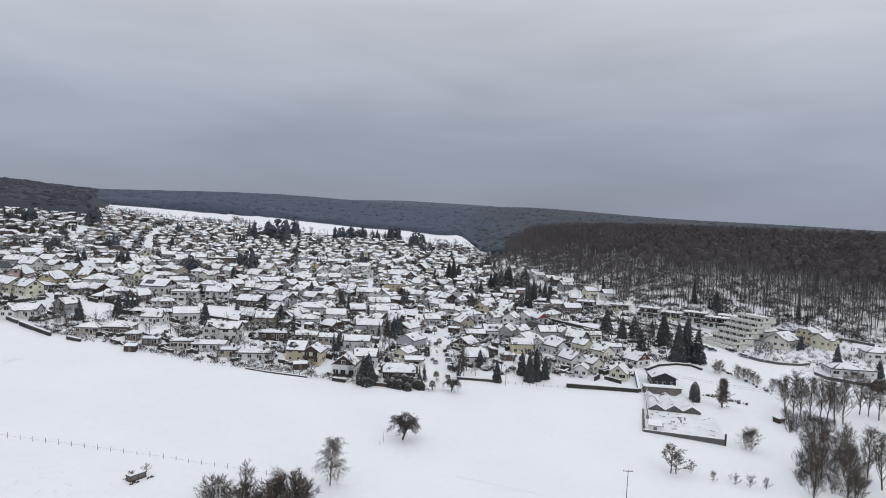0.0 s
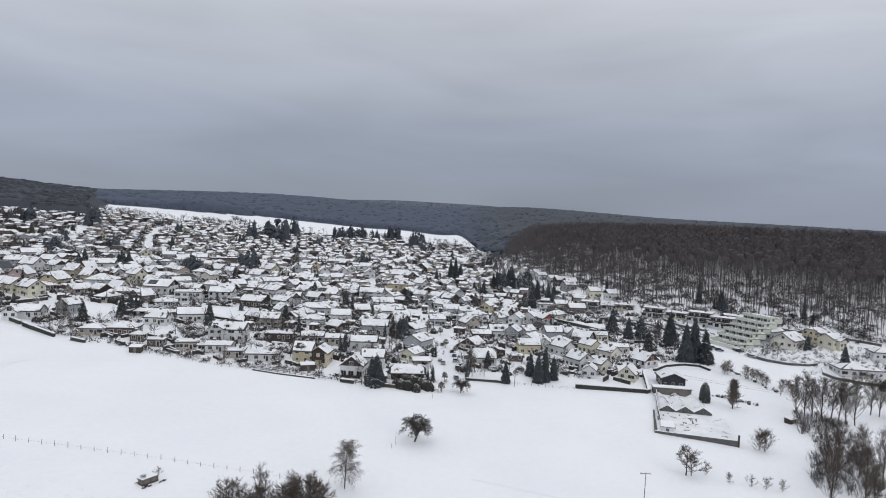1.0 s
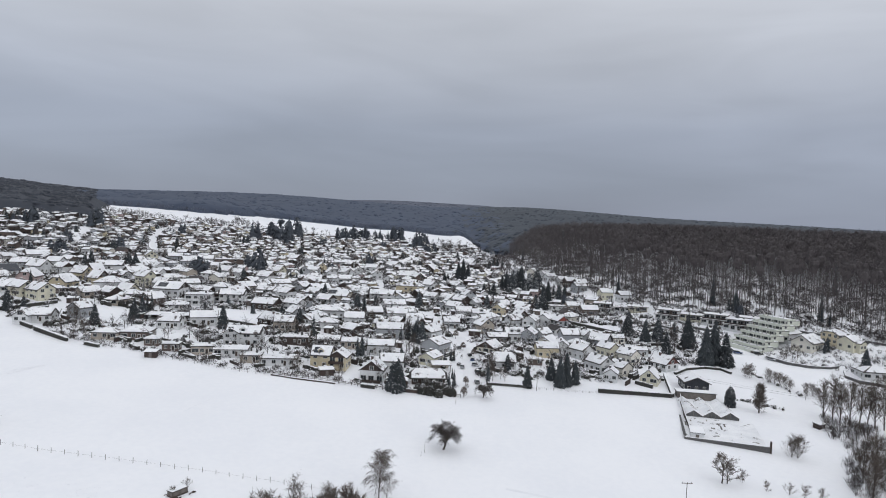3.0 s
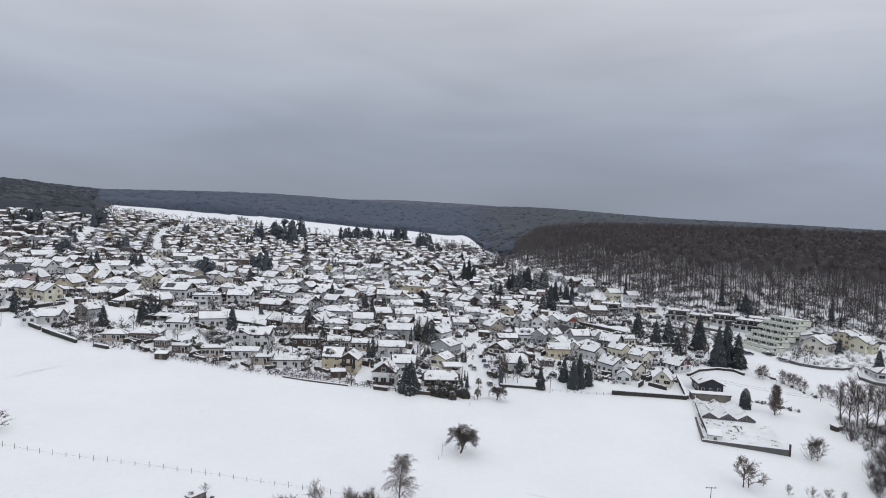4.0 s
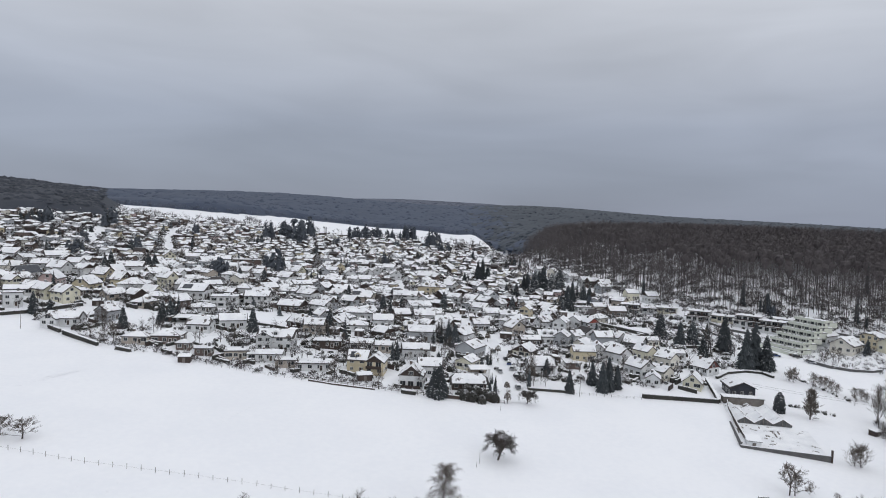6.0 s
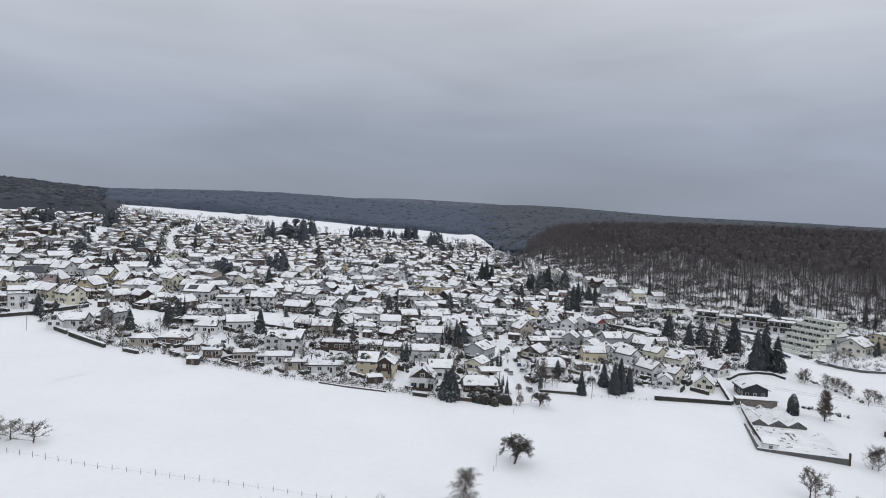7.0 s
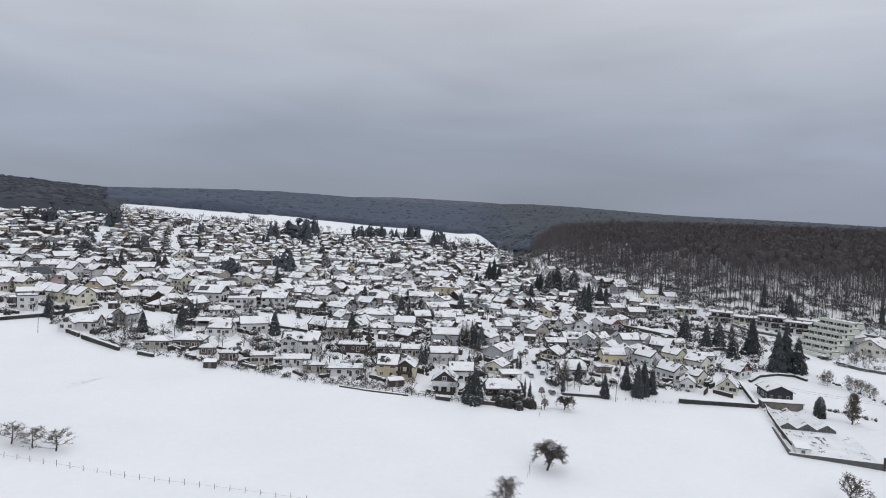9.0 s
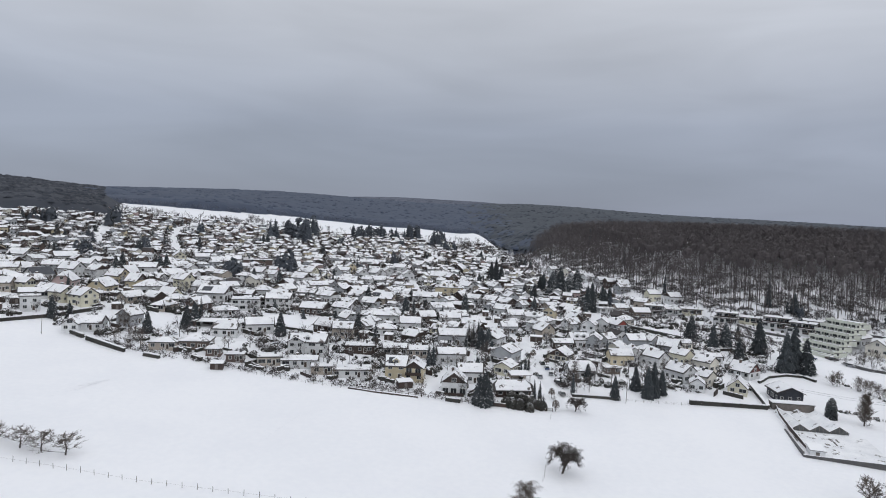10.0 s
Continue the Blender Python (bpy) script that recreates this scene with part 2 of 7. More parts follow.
class Shape:
    """Vertices, faces and a material number for each face, gathered and then linked as one mesh."""

    def __init__(self):
        self.v, self.f, self.m = [], [], []

    def face(self, pts, mat=0):
        n = len(self.v)
        self.v += [tuple(p) for p in pts]
        self.f.append(tuple(range(n, n + len(pts))))
        self.m.append(mat)
        return self

    def solid(self, low, high, mat=0, side=None):
        """Closes two rings of equal length into a solid."""
        n, k = len(self.v), len(low)
        self.v += [tuple(p) for p in low] + [tuple(p) for p in high]
        self.f += [tuple(range(n + k - 1, n - 1, -1)), tuple(range(n + k, n + 2 * k))]
        self.m += [mat, mat]
        for i in range(k):
            j = (i + 1) % k
            self.f.append((n + i, n + j, n + k + j, n + k + i))
            self.m.append(mat if side is None else side)
        return self

    def box(self, x0, y0, z0, x1, y1, z1, mat=0):
        ring = ((x0, y0), (x1, y0), (x1, y1), (x0, y1))
        return self.solid([(x, y, z0) for x, y in ring], [(x, y, z1) for x, y in ring], mat)

    def tube(self, a, b, ra, rb, sides=4, mat=0):
        a, b = Vector(a), Vector(b)
        d = (b - a).normalized()
        u = d.orthogonal().normalized()
        w = d.cross(u)
        n = len(self.v)
        for p, r in ((a, ra), (b, rb)):
            for i in range(sides):
                q = 2 * math.pi * i / sides
                self.v.append(tuple(p + (u * math.cos(q) + w * math.sin(q)) * r))
        for i in range(sides):
            j = (i + 1) % sides
            self.f.append((n + i, n + j, n + sides + j, n + sides + i))
            self.m.append(mat)
        return self

    def mesh(self, name, *mats):
        me = bpy.data.meshes.new(name)
        me.from_pydata(self.v, [], self.f)
        for m in mats:
            me.materials.append(m)
        me.polygons.foreach_set("material_index", self.m)
        me.update()
        return me


def part(name, shape, mats, parent=None, label="", at=None):
    """One mesh object under a thing or a part; shape may be a finished mesh that others share."""
    data = shape if isinstance(shape, bpy.types.Mesh) else shape.mesh(name, *(mats if isinstance(mats, (list, tuple)) else (mats,)))
    ob = new(name, data)
    ob.parent = parent
    if at is not None:
        ob.matrix_basis = at
    return tagged(ob, label)


def root(name, x, y, turn=0.0, sink=0.0, **tags):
    ob = new(name)
    ob.empty_display_size = 0.5
    ob.matrix_basis = pose(x, y, height(x, y) - sink, 0, 0, turn)
    return tagged(ob, **tags)


def bulk(name, protos, places, mats, parent=None, **tags):
    """Many small things of one kind in ONE mesh. protos: (verts, tris, mat) arrays; places: (proto, x, y, z, turn, scale, scale z)."""
    vs, fs, ms, n = [], [], [], 0
    for k, x, y, z, turn, s, sz in places:
        v, f, m = protos[k]
        c, d = math.cos(turn) * s, math.sin(turn) * s
        w = np.empty_like(v)
        w[:, 0], w[:, 1], w[:, 2] = v[:, 0] * c - v[:, 1] * d + x, v[:, 0] * d + v[:, 1] * c + y, v[:, 2] * sz + z
        vs.append(w), fs.append(f + n), ms.append(m)
        n += len(v)
    v, f, m = np.concatenate(vs), np.concatenate(fs), np.concatenate(ms)
    me = bpy.data.meshes.new(name)
    me.vertices.add(len(v)), me.loops.add(f.size), me.polygons.add(len(f))
    me.vertices.foreach_set("co", v.astype(np.float32).ravel())
    me.loops.foreach_set("vertex_index", f.astype(np.int32).ravel())
    me.polygons.foreach_set("loop_start", np.arange(0, f.size, 3, dtype=np.int32))
    for mat in mats:
        me.materials.append(mat)
    me.polygons.foreach_set("material_index", m.astype(np.int32))
    me.update(calc_edges=True)
    ob = new(name, me)
    ob.parent = parent
    return tagged(ob, **tags)


def triangles(shape):
    f, m = [], []
    for face, mat in zip(shape.f, shape.m):
        for i in range(1, len(face) - 1):
            f.append((face[0], face[i], face[i + 1]))
            m.append(mat)
    return np.array(shape.v, dtype=float), np.array(f), np.array(m)


# ---- ground ----
def spaced(knots):
    out = []
    for a, b, step in knots:
        n = max(1, round((b - a) / step))
        out += [a + (b - a) * i / n for i in range(n)]
    return out + [knots[-1][1]]


gx = spaced([(-4600, -1400, 160), (-1400, -500, 45), (-500, 320, 8), (320, 1400, 45), (1400, 4600, 160)])
gy = spaced([(-3000, -200, 200), (-200, 90, 29), (90, 420, 6), (420, 1000, 12), (1000, 2600, 50), (2600, 4700, 150)])
ground_shape = Shape()


def lumps(x, y):
    """Small unevenness of the ground."""
    return 0.35 * noise.noise((x / 38, y / 38, 0)) + 0.12 * noise.noise((x / 9, y / 9, 3))


for y in gy:
    ground_shape.v += [(x, y, height(x, y) + (lumps(x, y) if -600 < x < 500 and 0 < y < 1100 else 0)) for x in gx]
for j in range(len(gy) - 1):
    for i in range(len(gx) - 1):
        a = j * len(gx) + i
        ground_shape.f.append((a, a + 1, a + len(gx) + 1, a + len(gx)))
ground_shape.m = [0] * len(ground_shape.f)
ground = new("ground", ground_shape.mesh("ground", SNOW))
for p in ground.data.polygons:
    p.use_smooth = True
tagged(ground, "snow-covered fields and hills of a village valley", "snowy ground", kind="structure")


def ribbon(name, pts, width, lift, mat, label, category, crown=0.0):
    """A strip of ground along a line, laid just over the land."""
    s = Shape()
    line = []
    for (ax, ay), (bx, by) in zip(pts, pts[1:]):
        n = max(1, int(math.hypot(bx - ax, by - ay) / 5))
        line += [(ax + (bx - ax) * i / n, ay + (by - ay) * i / n) for i in range(n)]
    line.append(pts[-1])
    for i, (x, y) in enumerate(line):
        ax, ay = line[max(0, i - 1)]
        bx, by = line[min(len(line) - 1, i + 1)]
        d = math.hypot(bx - ax, by - ay)
        nx, ny = -(by - ay) / d, (bx - ax) / d
        for k in (-0.5, -0.25, 0, 0.25, 0.5):
            px, py = x + nx * width * k, y + ny * width * k
            s.v.append((px, py, height(px, py) + lumps(px, py) + lift - crown * abs(k)))
    for i in range(len(line) - 1):
        for k in range(4):
            a = i * 5 + k
            s.f.append((a, a + 1, a + 6, a + 5))
            s.m.append(0)
    ob = new(name, s.mesh(name, mat))
    return tagged(ob, label, category, kind="structure")


# ---- houses ----
def window_mesh(w, h):
    """A framed casement: its face looks along -y, its foot is the origin."""
    s, t = Shape(), 0.11
    s.box(-w / 2 - t, -0.08, 0, w / 2 + t, 0.06, t, 0)
    s.box(-w / 2 - t, -0.08, h + t, w / 2 + t, 0.06, h + 2 * t, 0)
    s.box(-w / 2 - t, -0.08, t, -w / 2, 0.06, h + t, 0)
    s.box(w / 2, -0.08, t, w / 2 + t, 0.06, h + t, 0)
    s.face([(-w / 2, -0.03, t), (w / 2, -0.03, t), (w / 2, -0.03, h + t), (-w / 2, -0.03, h + t)], 1)
    s.box(-0.03, -0.07, t, 0.03, -0.02, h + t, 0)
    return s.mesh("window", FRAME, GLASS)


WINDOWS = {"small": window_mesh(0.9, 1.0), "normal": window_mesh(1.35, 1.25), "wide": window_mesh(2.4, 1.3), "tall": window_mesh(1.9, 2.0)}
DOOR = Shape().box(-0.6, -0.07, 0, 0.6, 0.05, 2.1, 0).box(-0.45, -0.1, 0.15, 0.45, -0.06, 1.95, 1).mesh("door", FRAME, WOOD)
COLOUR_WORDS = {"white": "white rendered", "cream": "cream rendered", "yellow": "warm yellow rendered", "lemon": "pale yellow rendered", "ochre": "ochre rendered", "grey": "grey rendered",
                "beige": "beige rendered", "pink": "pink rendered", "green": "pale green rendered", "blue": "dark blue boarded", "brick": "brown brick", "wood": "dark timber clad", "redwood": "red-brown timber clad"}
ROOF_WORDS = {"gable": "gabled roof", "hip": "hipped roof", "half": "half-hipped roof", "flat": "flat roof", "shed": "single-pitch roof"}


def roof_rings(L, W, eave, rise, hip, ov):
    """The faces of a pitched roof over a plan L x W, ridge along x, as rings of points."""
    a, b = L / 2 + ov, W / 2 + ov
    slope = rise / (W / 2)
    e, top = eave - slope * ov, eave + rise
    run = b * hip
    k = e + (top - e) * (1 - hip)
    rings = []
    for sy in (-1, 1):
        pts = [(-a, sy * b, e), (a, sy * b, e)]
        if hip < 1:
            pts += [(a, sy * b * hip, k)]
        pts += [(a - run, 0, top), (-a + run, 0, top)] if a > run + 0.05 else [(0, 0, top)]
        if hip < 1:
            pts += [(-a, sy * b * hip, k)]
        rings.append(pts if sy < 0 else pts[::-1])
    if hip > 0:
        for sx in (-1, 1):
            pts = [(sx * a, -b * hip, k), (sx * a, b * hip, k), (sx * max(0, a - run), 0, top)]
            rings.append(pts if sx > 0 else pts[::-1])
    clean = []
    for r in rings:
        out = [p for i, p in enumerate(r) if math.dist(p, r[i - 1]) > 1e-4]
        clean.append(out)
    return clean


def up(ring, d, pull=0.0):
    """The ring raised by d and drawn in towards its middle by the share pull."""
    cx, cy = sum(p[0] for p in ring) / len(ring), sum(p[1] for p in ring) / len(ring)
    return [(p[0] + (cx - p[0]) * pull, p[1] + (cy - p[1]) * pull, p[2] + d) for p in ring]


def snow_on(ring, low, high, pull):
    """Two rings of a snow blanket: drawn in from the eaves and verges, whole at the ridge."""
    top = max(p[2] for p in ring)
    cx, cy = sum(p[0] for p in ring) / len(ring), sum(p[1] for p in ring) / len(ring)
    cz = sum(p[2] for p in ring) / len(ring)
    base = [(p[0] + (cx - p[0]) * pull * (0.3 if p[2] > top - 0.01 else 1), p[1] + (cy - p[1]) * pull * (p[2] < top - 0.01), p[2] + (cz - p[2]) * pull * (p[2] < top - 0.01)) for p in ring]
    return up(base, low), up(base, high, 0.015)


def add_roof(parent, L, W, eave, rise, hip, ov, snow, tile, bare=(), name="roof"):
    rings = roof_rings(L, W, eave, rise, hip, ov)
    s = Shape()
    for r in rings:
        s.solid(up(r, -0.04), up(r, 0.2))
    roof = part(name, s, tile, parent)
    depth = 0.11 + 0.08 * random.random()
    c = Shape()
    for i, r in enumerate(rings):
        if i not in bare:
            c.solid(*snow_on(r, 0.2, 0.2 + depth, 0.05 + 0.09 * random.random()))
    if c.f:
        part("snow_cover", c, snow, roof, "white snow lying on the roof")
    return roof


def wall_ring(L, W, eave, rise, hip, x):
    cut = eave + rise * (1 - hip)
    pts = [(x, -W / 2, -2.0), (x, W / 2, -2.0), (x, W / 2, eave)]
    y = W / 2 * hip
    pts += [(x, y, cut), (x, -y, cut)] if hip > 0.02 else [(x, 0, eave + rise)]
    return pts + [(x, -W / 2, eave)]


def house(x, y, turn=0.0, L=12.0, W=9.5, eave=4.5, style="gable", wall="white", pitch=34, detail=2, chimney=True, dormers=0, balcony=False, clad=False, solar=False, bare=(), ov=0.45, tile=None, snow=None, wing=None, group="", door=True):
    """A dwelling with its ridge along its own x; wing: (x, length, width, eave) of a cross gable at the front."""
    words = f"{COLOUR_WORDS[wall]} house under a snow-covered {ROOF_WORDS[style]}"
    home = root("house", x, y, turn, label=words, category="house", group=group or "village houses")
    hip = {"gable": 0.0, "hip": 1.0, "half": 0.38}.get(style, 0.0)
    rise = W / 2 * math.tan(radians(pitch)) if style in ("gable", "hip", "half") else 0.0
    tile, snow, paint = tile or TILE, snow or ROOF_SNOW, WALLS[wall]
    if style == "flat":
        s = Shape().box(-L / 2, -W / 2, -2.0, L / 2, W / 2, eave)
        part("wall", s, paint, home)
        roof = part("roof", Shape().box(-L / 2 - ov, -W / 2 - ov, eave, L / 2 + ov, W / 2 + ov, eave + 0.35), tile, home)
        ring = [(-L / 2 - ov + 0.1, -W / 2 - ov + 0.1, eave + 0.35), (L / 2 + ov - 0.1, -W / 2 - ov + 0.1, eave + 0.35), (L / 2 + ov - 0.1, W / 2 + ov - 0.1, eave + 0.35), (-L / 2 - ov + 0.1, W / 2 + ov - 0.1, eave + 0.35)]
        part("snow_cover", Shape().solid(up(ring, 0, 0.03), up(ring, 0.2, 0.05)), snow, roof, "white snow lying on the roof")
    elif style == "shed":
        hi = eave + W * math.tan(radians(12))
        low = [(sx, sy, -2.0) for sx, sy in ((-L / 2, -W / 2), (L / 2, -W / 2), (L / 2, W / 2), (-L / 2, W / 2))]
        top = [(p[0], p[1], hi if p[1] > 0 else eave) for p in low]
        part("wall", Shape().solid(low, top), paint, home)
        ring = [(p[0] * (1 + 2 * ov / L), p[1] * (1 + 2 * ov / W), p[2] + (0.13 if p[1] > 0 else -0.13)) for p in top]
        roof = part("roof", Shape().solid(up(ring, 0.0), up(ring, 0.22)), tile, home)
        part("snow_cover", Shape().solid(up(ring, 0.22, 0.05), up(ring, 0.4, 0.06)), snow, roof, "white snow lying on the roof")
    else:
        s = Shape().solid(wall_ring(L, W, eave, rise, hip, -L / 2), wall_ring(L, W, eave, rise, hip, L / 2))
        part("wall", s, paint, home)
        roof = add_roof(home, L, W, eave, rise, hip, ov, snow, tile, bare)
        if clad and style != "hip":
            for sx in (-1, 1):
                c = wall_ring(L, W - 0.1, eave, rise - 0.05, hip, sx * (L / 2 + 0.02))[2:]
                part("gable_cladding", Shape().solid(c, [(p[0] + sx * 0.07, p[1], p[2]) for p in c]), WOOD if clad is True else clad, home, "dark stained gable boards" if clad is True else "red tile-hung gable")
    facing = radians(turn)
    # openings, storey by storey, on the walls that look down the valley and along the street
    storeys = max(1, int((eave + 0.4) // 2.6))
    sides = (((0, -W / 2), 0.0, L), ((L / 2, 0), 90.0, W), ((-L / 2, 0), -90.0, W), ((0, W / 2), 180.0, L))
    for (sx, sy), spin, run in sides:
        out = Vector((math.sin(facing + radians(spin)), -math.cos(facing + radians(spin))))
        if out.y > (0.35 if detail > 1 else 0.05) or (detail == 0 and out.y > -0.55):
            continue
        gable = spin in (90.0, -90.0)
        count = max(2, round(run / (3.3 if detail > 1 else 4.6)))
        for st in range(storeys):
            z = 0.95 + 2.65 * st
            for i in range(count):
                if detail == 1 and random.random() < 0.25:
                    continue
                off = (i + 0.5) / count * run - run / 2 + random.uniform(-0.25, 0.25)
                kind = random.choice(("normal", "normal", "normal", "small", "wide") if detail > 1 else ("normal", "wide"))
                if balcony and gable and st == storeys - 1:
                    kind, z = "tall", 2.65 * st + 0.1
                part("window", WINDOWS[kind], None, home, at=pose(sx, sy, z, 0, 0, spin) @ pose(off, 0, 0))
        if gable and style in ("gable", "half") and rise > 2.4 and detail > 0:
            part("window", WINDOWS["normal"], None, home, at=pose(sx + (0.1 if sx > 0 else -0.1) * bool(clad), sy, eave + 0.25, 0, 0, spin))
        if balcony and gable:
            z = 2.65 * (storeys - 1)
            deck = Shape().box(-run * 0.42, -1.3, z - 0.18, run * 0.42, -0.02, z)
            bal = part("balcony", deck, WOOD, home, "dark timber balcony", at=pose(sx, sy, 0, 0, 0, spin))
            part("railing", Shape().box(-run * 0.42, -1.36, z, run * 0.42, -1.28, z + 0.95), WOOD, bal)
    if door and detail > 1:
        part("door", DOOR, None, home, at=pose(L * 0.18, -W / 2, 0.1))
    if chimney and style != "flat":
        cx, cy = L * random.uniform(-0.25, 0.25), W * 0.09
        top = eave + rise + 0.9
        stack = part("chimney", Shape().box(cx - 0.4, cy - 0.4, eave + rise * 0.6, cx + 0.4, cy + 0.4, top), WALLS["brick"] if random.random() < 0.6 else CONCRETE, home)
        part("chimney_cap", Shape().box(cx - 0.48, cy - 0.48, top, cx + 0.48, cy + 0.48, top + 0.2), CLEAN_SNOW, stack, "chimney cap with snow")
    elif chimney:
        part("chimney", Shape().box(L * 0.2, 0.3, eave + 0.3, L * 0.2 + 0.8, 1.1, eave + 1.7), CONCRETE, home)
    for i in range(dormers):
        dx = (i - (dormers - 1) / 2) * L * 0.36
        z = eave + 0.5
        front = -W / 2 + 0.9
        ring = [(dx - 1.1, front, z - 0.3), (dx + 1.1, front, z - 0.3), (dx + 1.1, front, z + 1.4), (dx, front, z + 2.1), (dx - 1.1, front, z + 1.4)]
        dorm = part("dormer", Shape().solid(ring, [(p[0], 0.0, p[2]) for p in ring]), paint, home)
        for sx in (-1, 1):
            r = [(dx + sx * 1.4, front - 0.25, z + 1.22), (dx + sx * 1.4, 0.0, z + 1.22), (dx, 0.0, z + 2.15), (dx, front - 0.25, z + 2.15)]
            r = r if sx > 0 else r[::-1]
            part("dormer_roof", Shape().solid(up(r, 0), up(r, 0.28)), CLEAN_SNOW, dorm)
        part("window", WINDOWS["normal"], None, dorm, at=pose(dx, front, z))
    if wing:
        wx, wl_, ww, we = wing
        wr = ww / 2 * math.tan(radians(pitch))
        at = pose(wx, -W / 2 - wl_ / 2 + 1.2, 0, 0, 0, 90)
        annex = part("wing", Shape().solid(wall_ring(wl_ + 2.4, ww, we, wr, 0, -wl_ / 2 - 1.2), wall_ring(wl_ + 2.4, ww, we, wr, 0, wl_ / 2 + 3.2)), paint, home, at=at)
        rr = add_roof(annex, wl_ + 5.2, ww, we, wr, 0, 0.5, snow, tile, name="wing_roof")
        rr.matrix_basis = pose(1.0, 0, 0)
        for st in range(max(1, int((we + 0.4) // 2.6))):
            for off in (-ww * 0.24, ww * 0.24):
                part("window", WINDOWS["normal"], None, annex, at=pose(-wl_ / 2 - 1.2, off, 0.95 + 2.65 * st, 0, 0, -90))
        part("window", WINDOWS["tall"], None, annex, at=pose(-wl_ / 2 - 1.2, 0, we + 0.2, 0, 0, -90))
    if solar and rise:
        g = rise / (W / 2)
        yy0, yy1 = -W * 0.42, -W * 0.14
        r = [(-L * 0.36, yy0, eave + (yy0 + W / 2) * g), (-L * 0.02, yy0, eave + (yy0 + W / 2) * g), (-L * 0.02, yy1, eave + (yy1 + W / 2) * g), (-L * 0.36, yy1, eave + (yy1 + W / 2) * g)]
        part("solar_panel", Shape().solid(up(r, 0.3), up(r, 0.56)), SOLAR, home, "dark solar panels free of snow")
    return home


def modern_house(x, y, turn, L, W, storeys, wall="white", words="modern flat-roofed white house with dark timber panels and balconies"):
    """A flat-roofed house of stacked boxes with a dark roof edge, timber panels, wide glass and a balcony."""
    home = root("house", x, y, turn, label=words, category="house", group="village houses")
    for st in range(storeys):
        z, a, b = 2.8 * st, -L / 2 + 1.4 * st, L / 2 - 0.5 * st
        front = -W / 2 + 0.9 * st
        body = part("storey", Shape().box(a, front, -2.5 if st == 0 else z, b, W / 2, z + 2.6), WALLS[wall], home)
        edge = part("roof_edge", Shape().box(a - 0.7, front - 1.1, z + 2.6, b + 0.7, W / 2 + 0.3, z + 2.9), WOOD, body, "dark timber roof edge")
        part("snow_cover", Shape().box(a - 0.6, front - 1.0, z + 2.9, b + 0.6, W / 2 + 0.2, z + 3.1), CLEAN_SNOW, edge)
        part("timber_panel", Shape().box(a + (b - a) * 0.55, front - 0.06, z, b - 0.4, front + 0.02, z + 2.6), WOOD, body)
        n = max(3, round((b - a) / 3.2))
        for k in range(n):
            part("window", WINDOWS["tall" if k % 2 else "wide"], None, body, at=pose(a + (k + 0.5) / n * (b - a), front - 0.07, z + (0.15 if k % 2 else 0.8)))
        for sx, spin in ((a, -90), (b, 90)):
            part("window", WINDOWS["normal"], None, body, at=pose(sx, 0.6, z + 0.8, 0, 0, spin))
        if st:
            part("balcony", Shape().box(a - 0.6, front - 1.05, z + 0.1, b + 0.5, front - 0.95, z + 1.0), WOOD, body, "dark balcony rail")
    part("chimney", Shape().box(L * 0.15, 0.4, 2.8 * storeys, L * 0.15 + 0.7, 1.1, 2.8 * storeys + 1.1), CONCRETE, home)
    return home


def shed(x, y, turn=0.0, L=4.0, W=3.0, h=2.3, wall="wood", label="small dark timber garden shed with snow on its roof", category="shed", open_front=False):
    """A hut with a single slope and a cap of snow."""
    hut = root("shed", x, y, turn, label=label, category=category, group="garden huts and carports")
    ring = [(-L / 2, -W / 2), (L / 2, -W / 2), (L / 2, W / 2), (-L / 2, W / 2)]
    top = [(a, b, h + (0.35 if b > 0 else 0)) for a, b in ring]
    if open_front:
        for a, b in ring:
            part("post", Shape().box(a - 0.09, b - 0.09, -1.0, a + 0.09, b + 0.09, h + 0.1), WOOD, hut)
        part("back_wall", Shape().box(-L / 2, W / 2 - 0.1, -1.0, L / 2, W / 2, h + 0.3), WALLS[wall], hut)
    else:
        part("wall", Shape().solid([(a, b, -1.2) for a, b in ring], top), WALLS[wall], hut)
        part("door", Shape().box(-0.5, -W / 2 - 0.05, 0, 0.5, -W / 2 + 0.02, 1.95), GREYWOOD, hut)
    r = [(p[0] * 1.12, p[1] * 1.16, p[2]) for p in top]
    roof = part("roof", Shape().solid(r, up(r, 0.14)), TILE, hut)
    part("snow_cover", Shape().solid(up(r, 0.14, 0.01), up(r, 0.38, 0.05)), CLEAN_SNOW, roof)
    return hut


FAR = {"wall": {}, "roof": Shape(), "snow": Shape(), "window": Shape()}


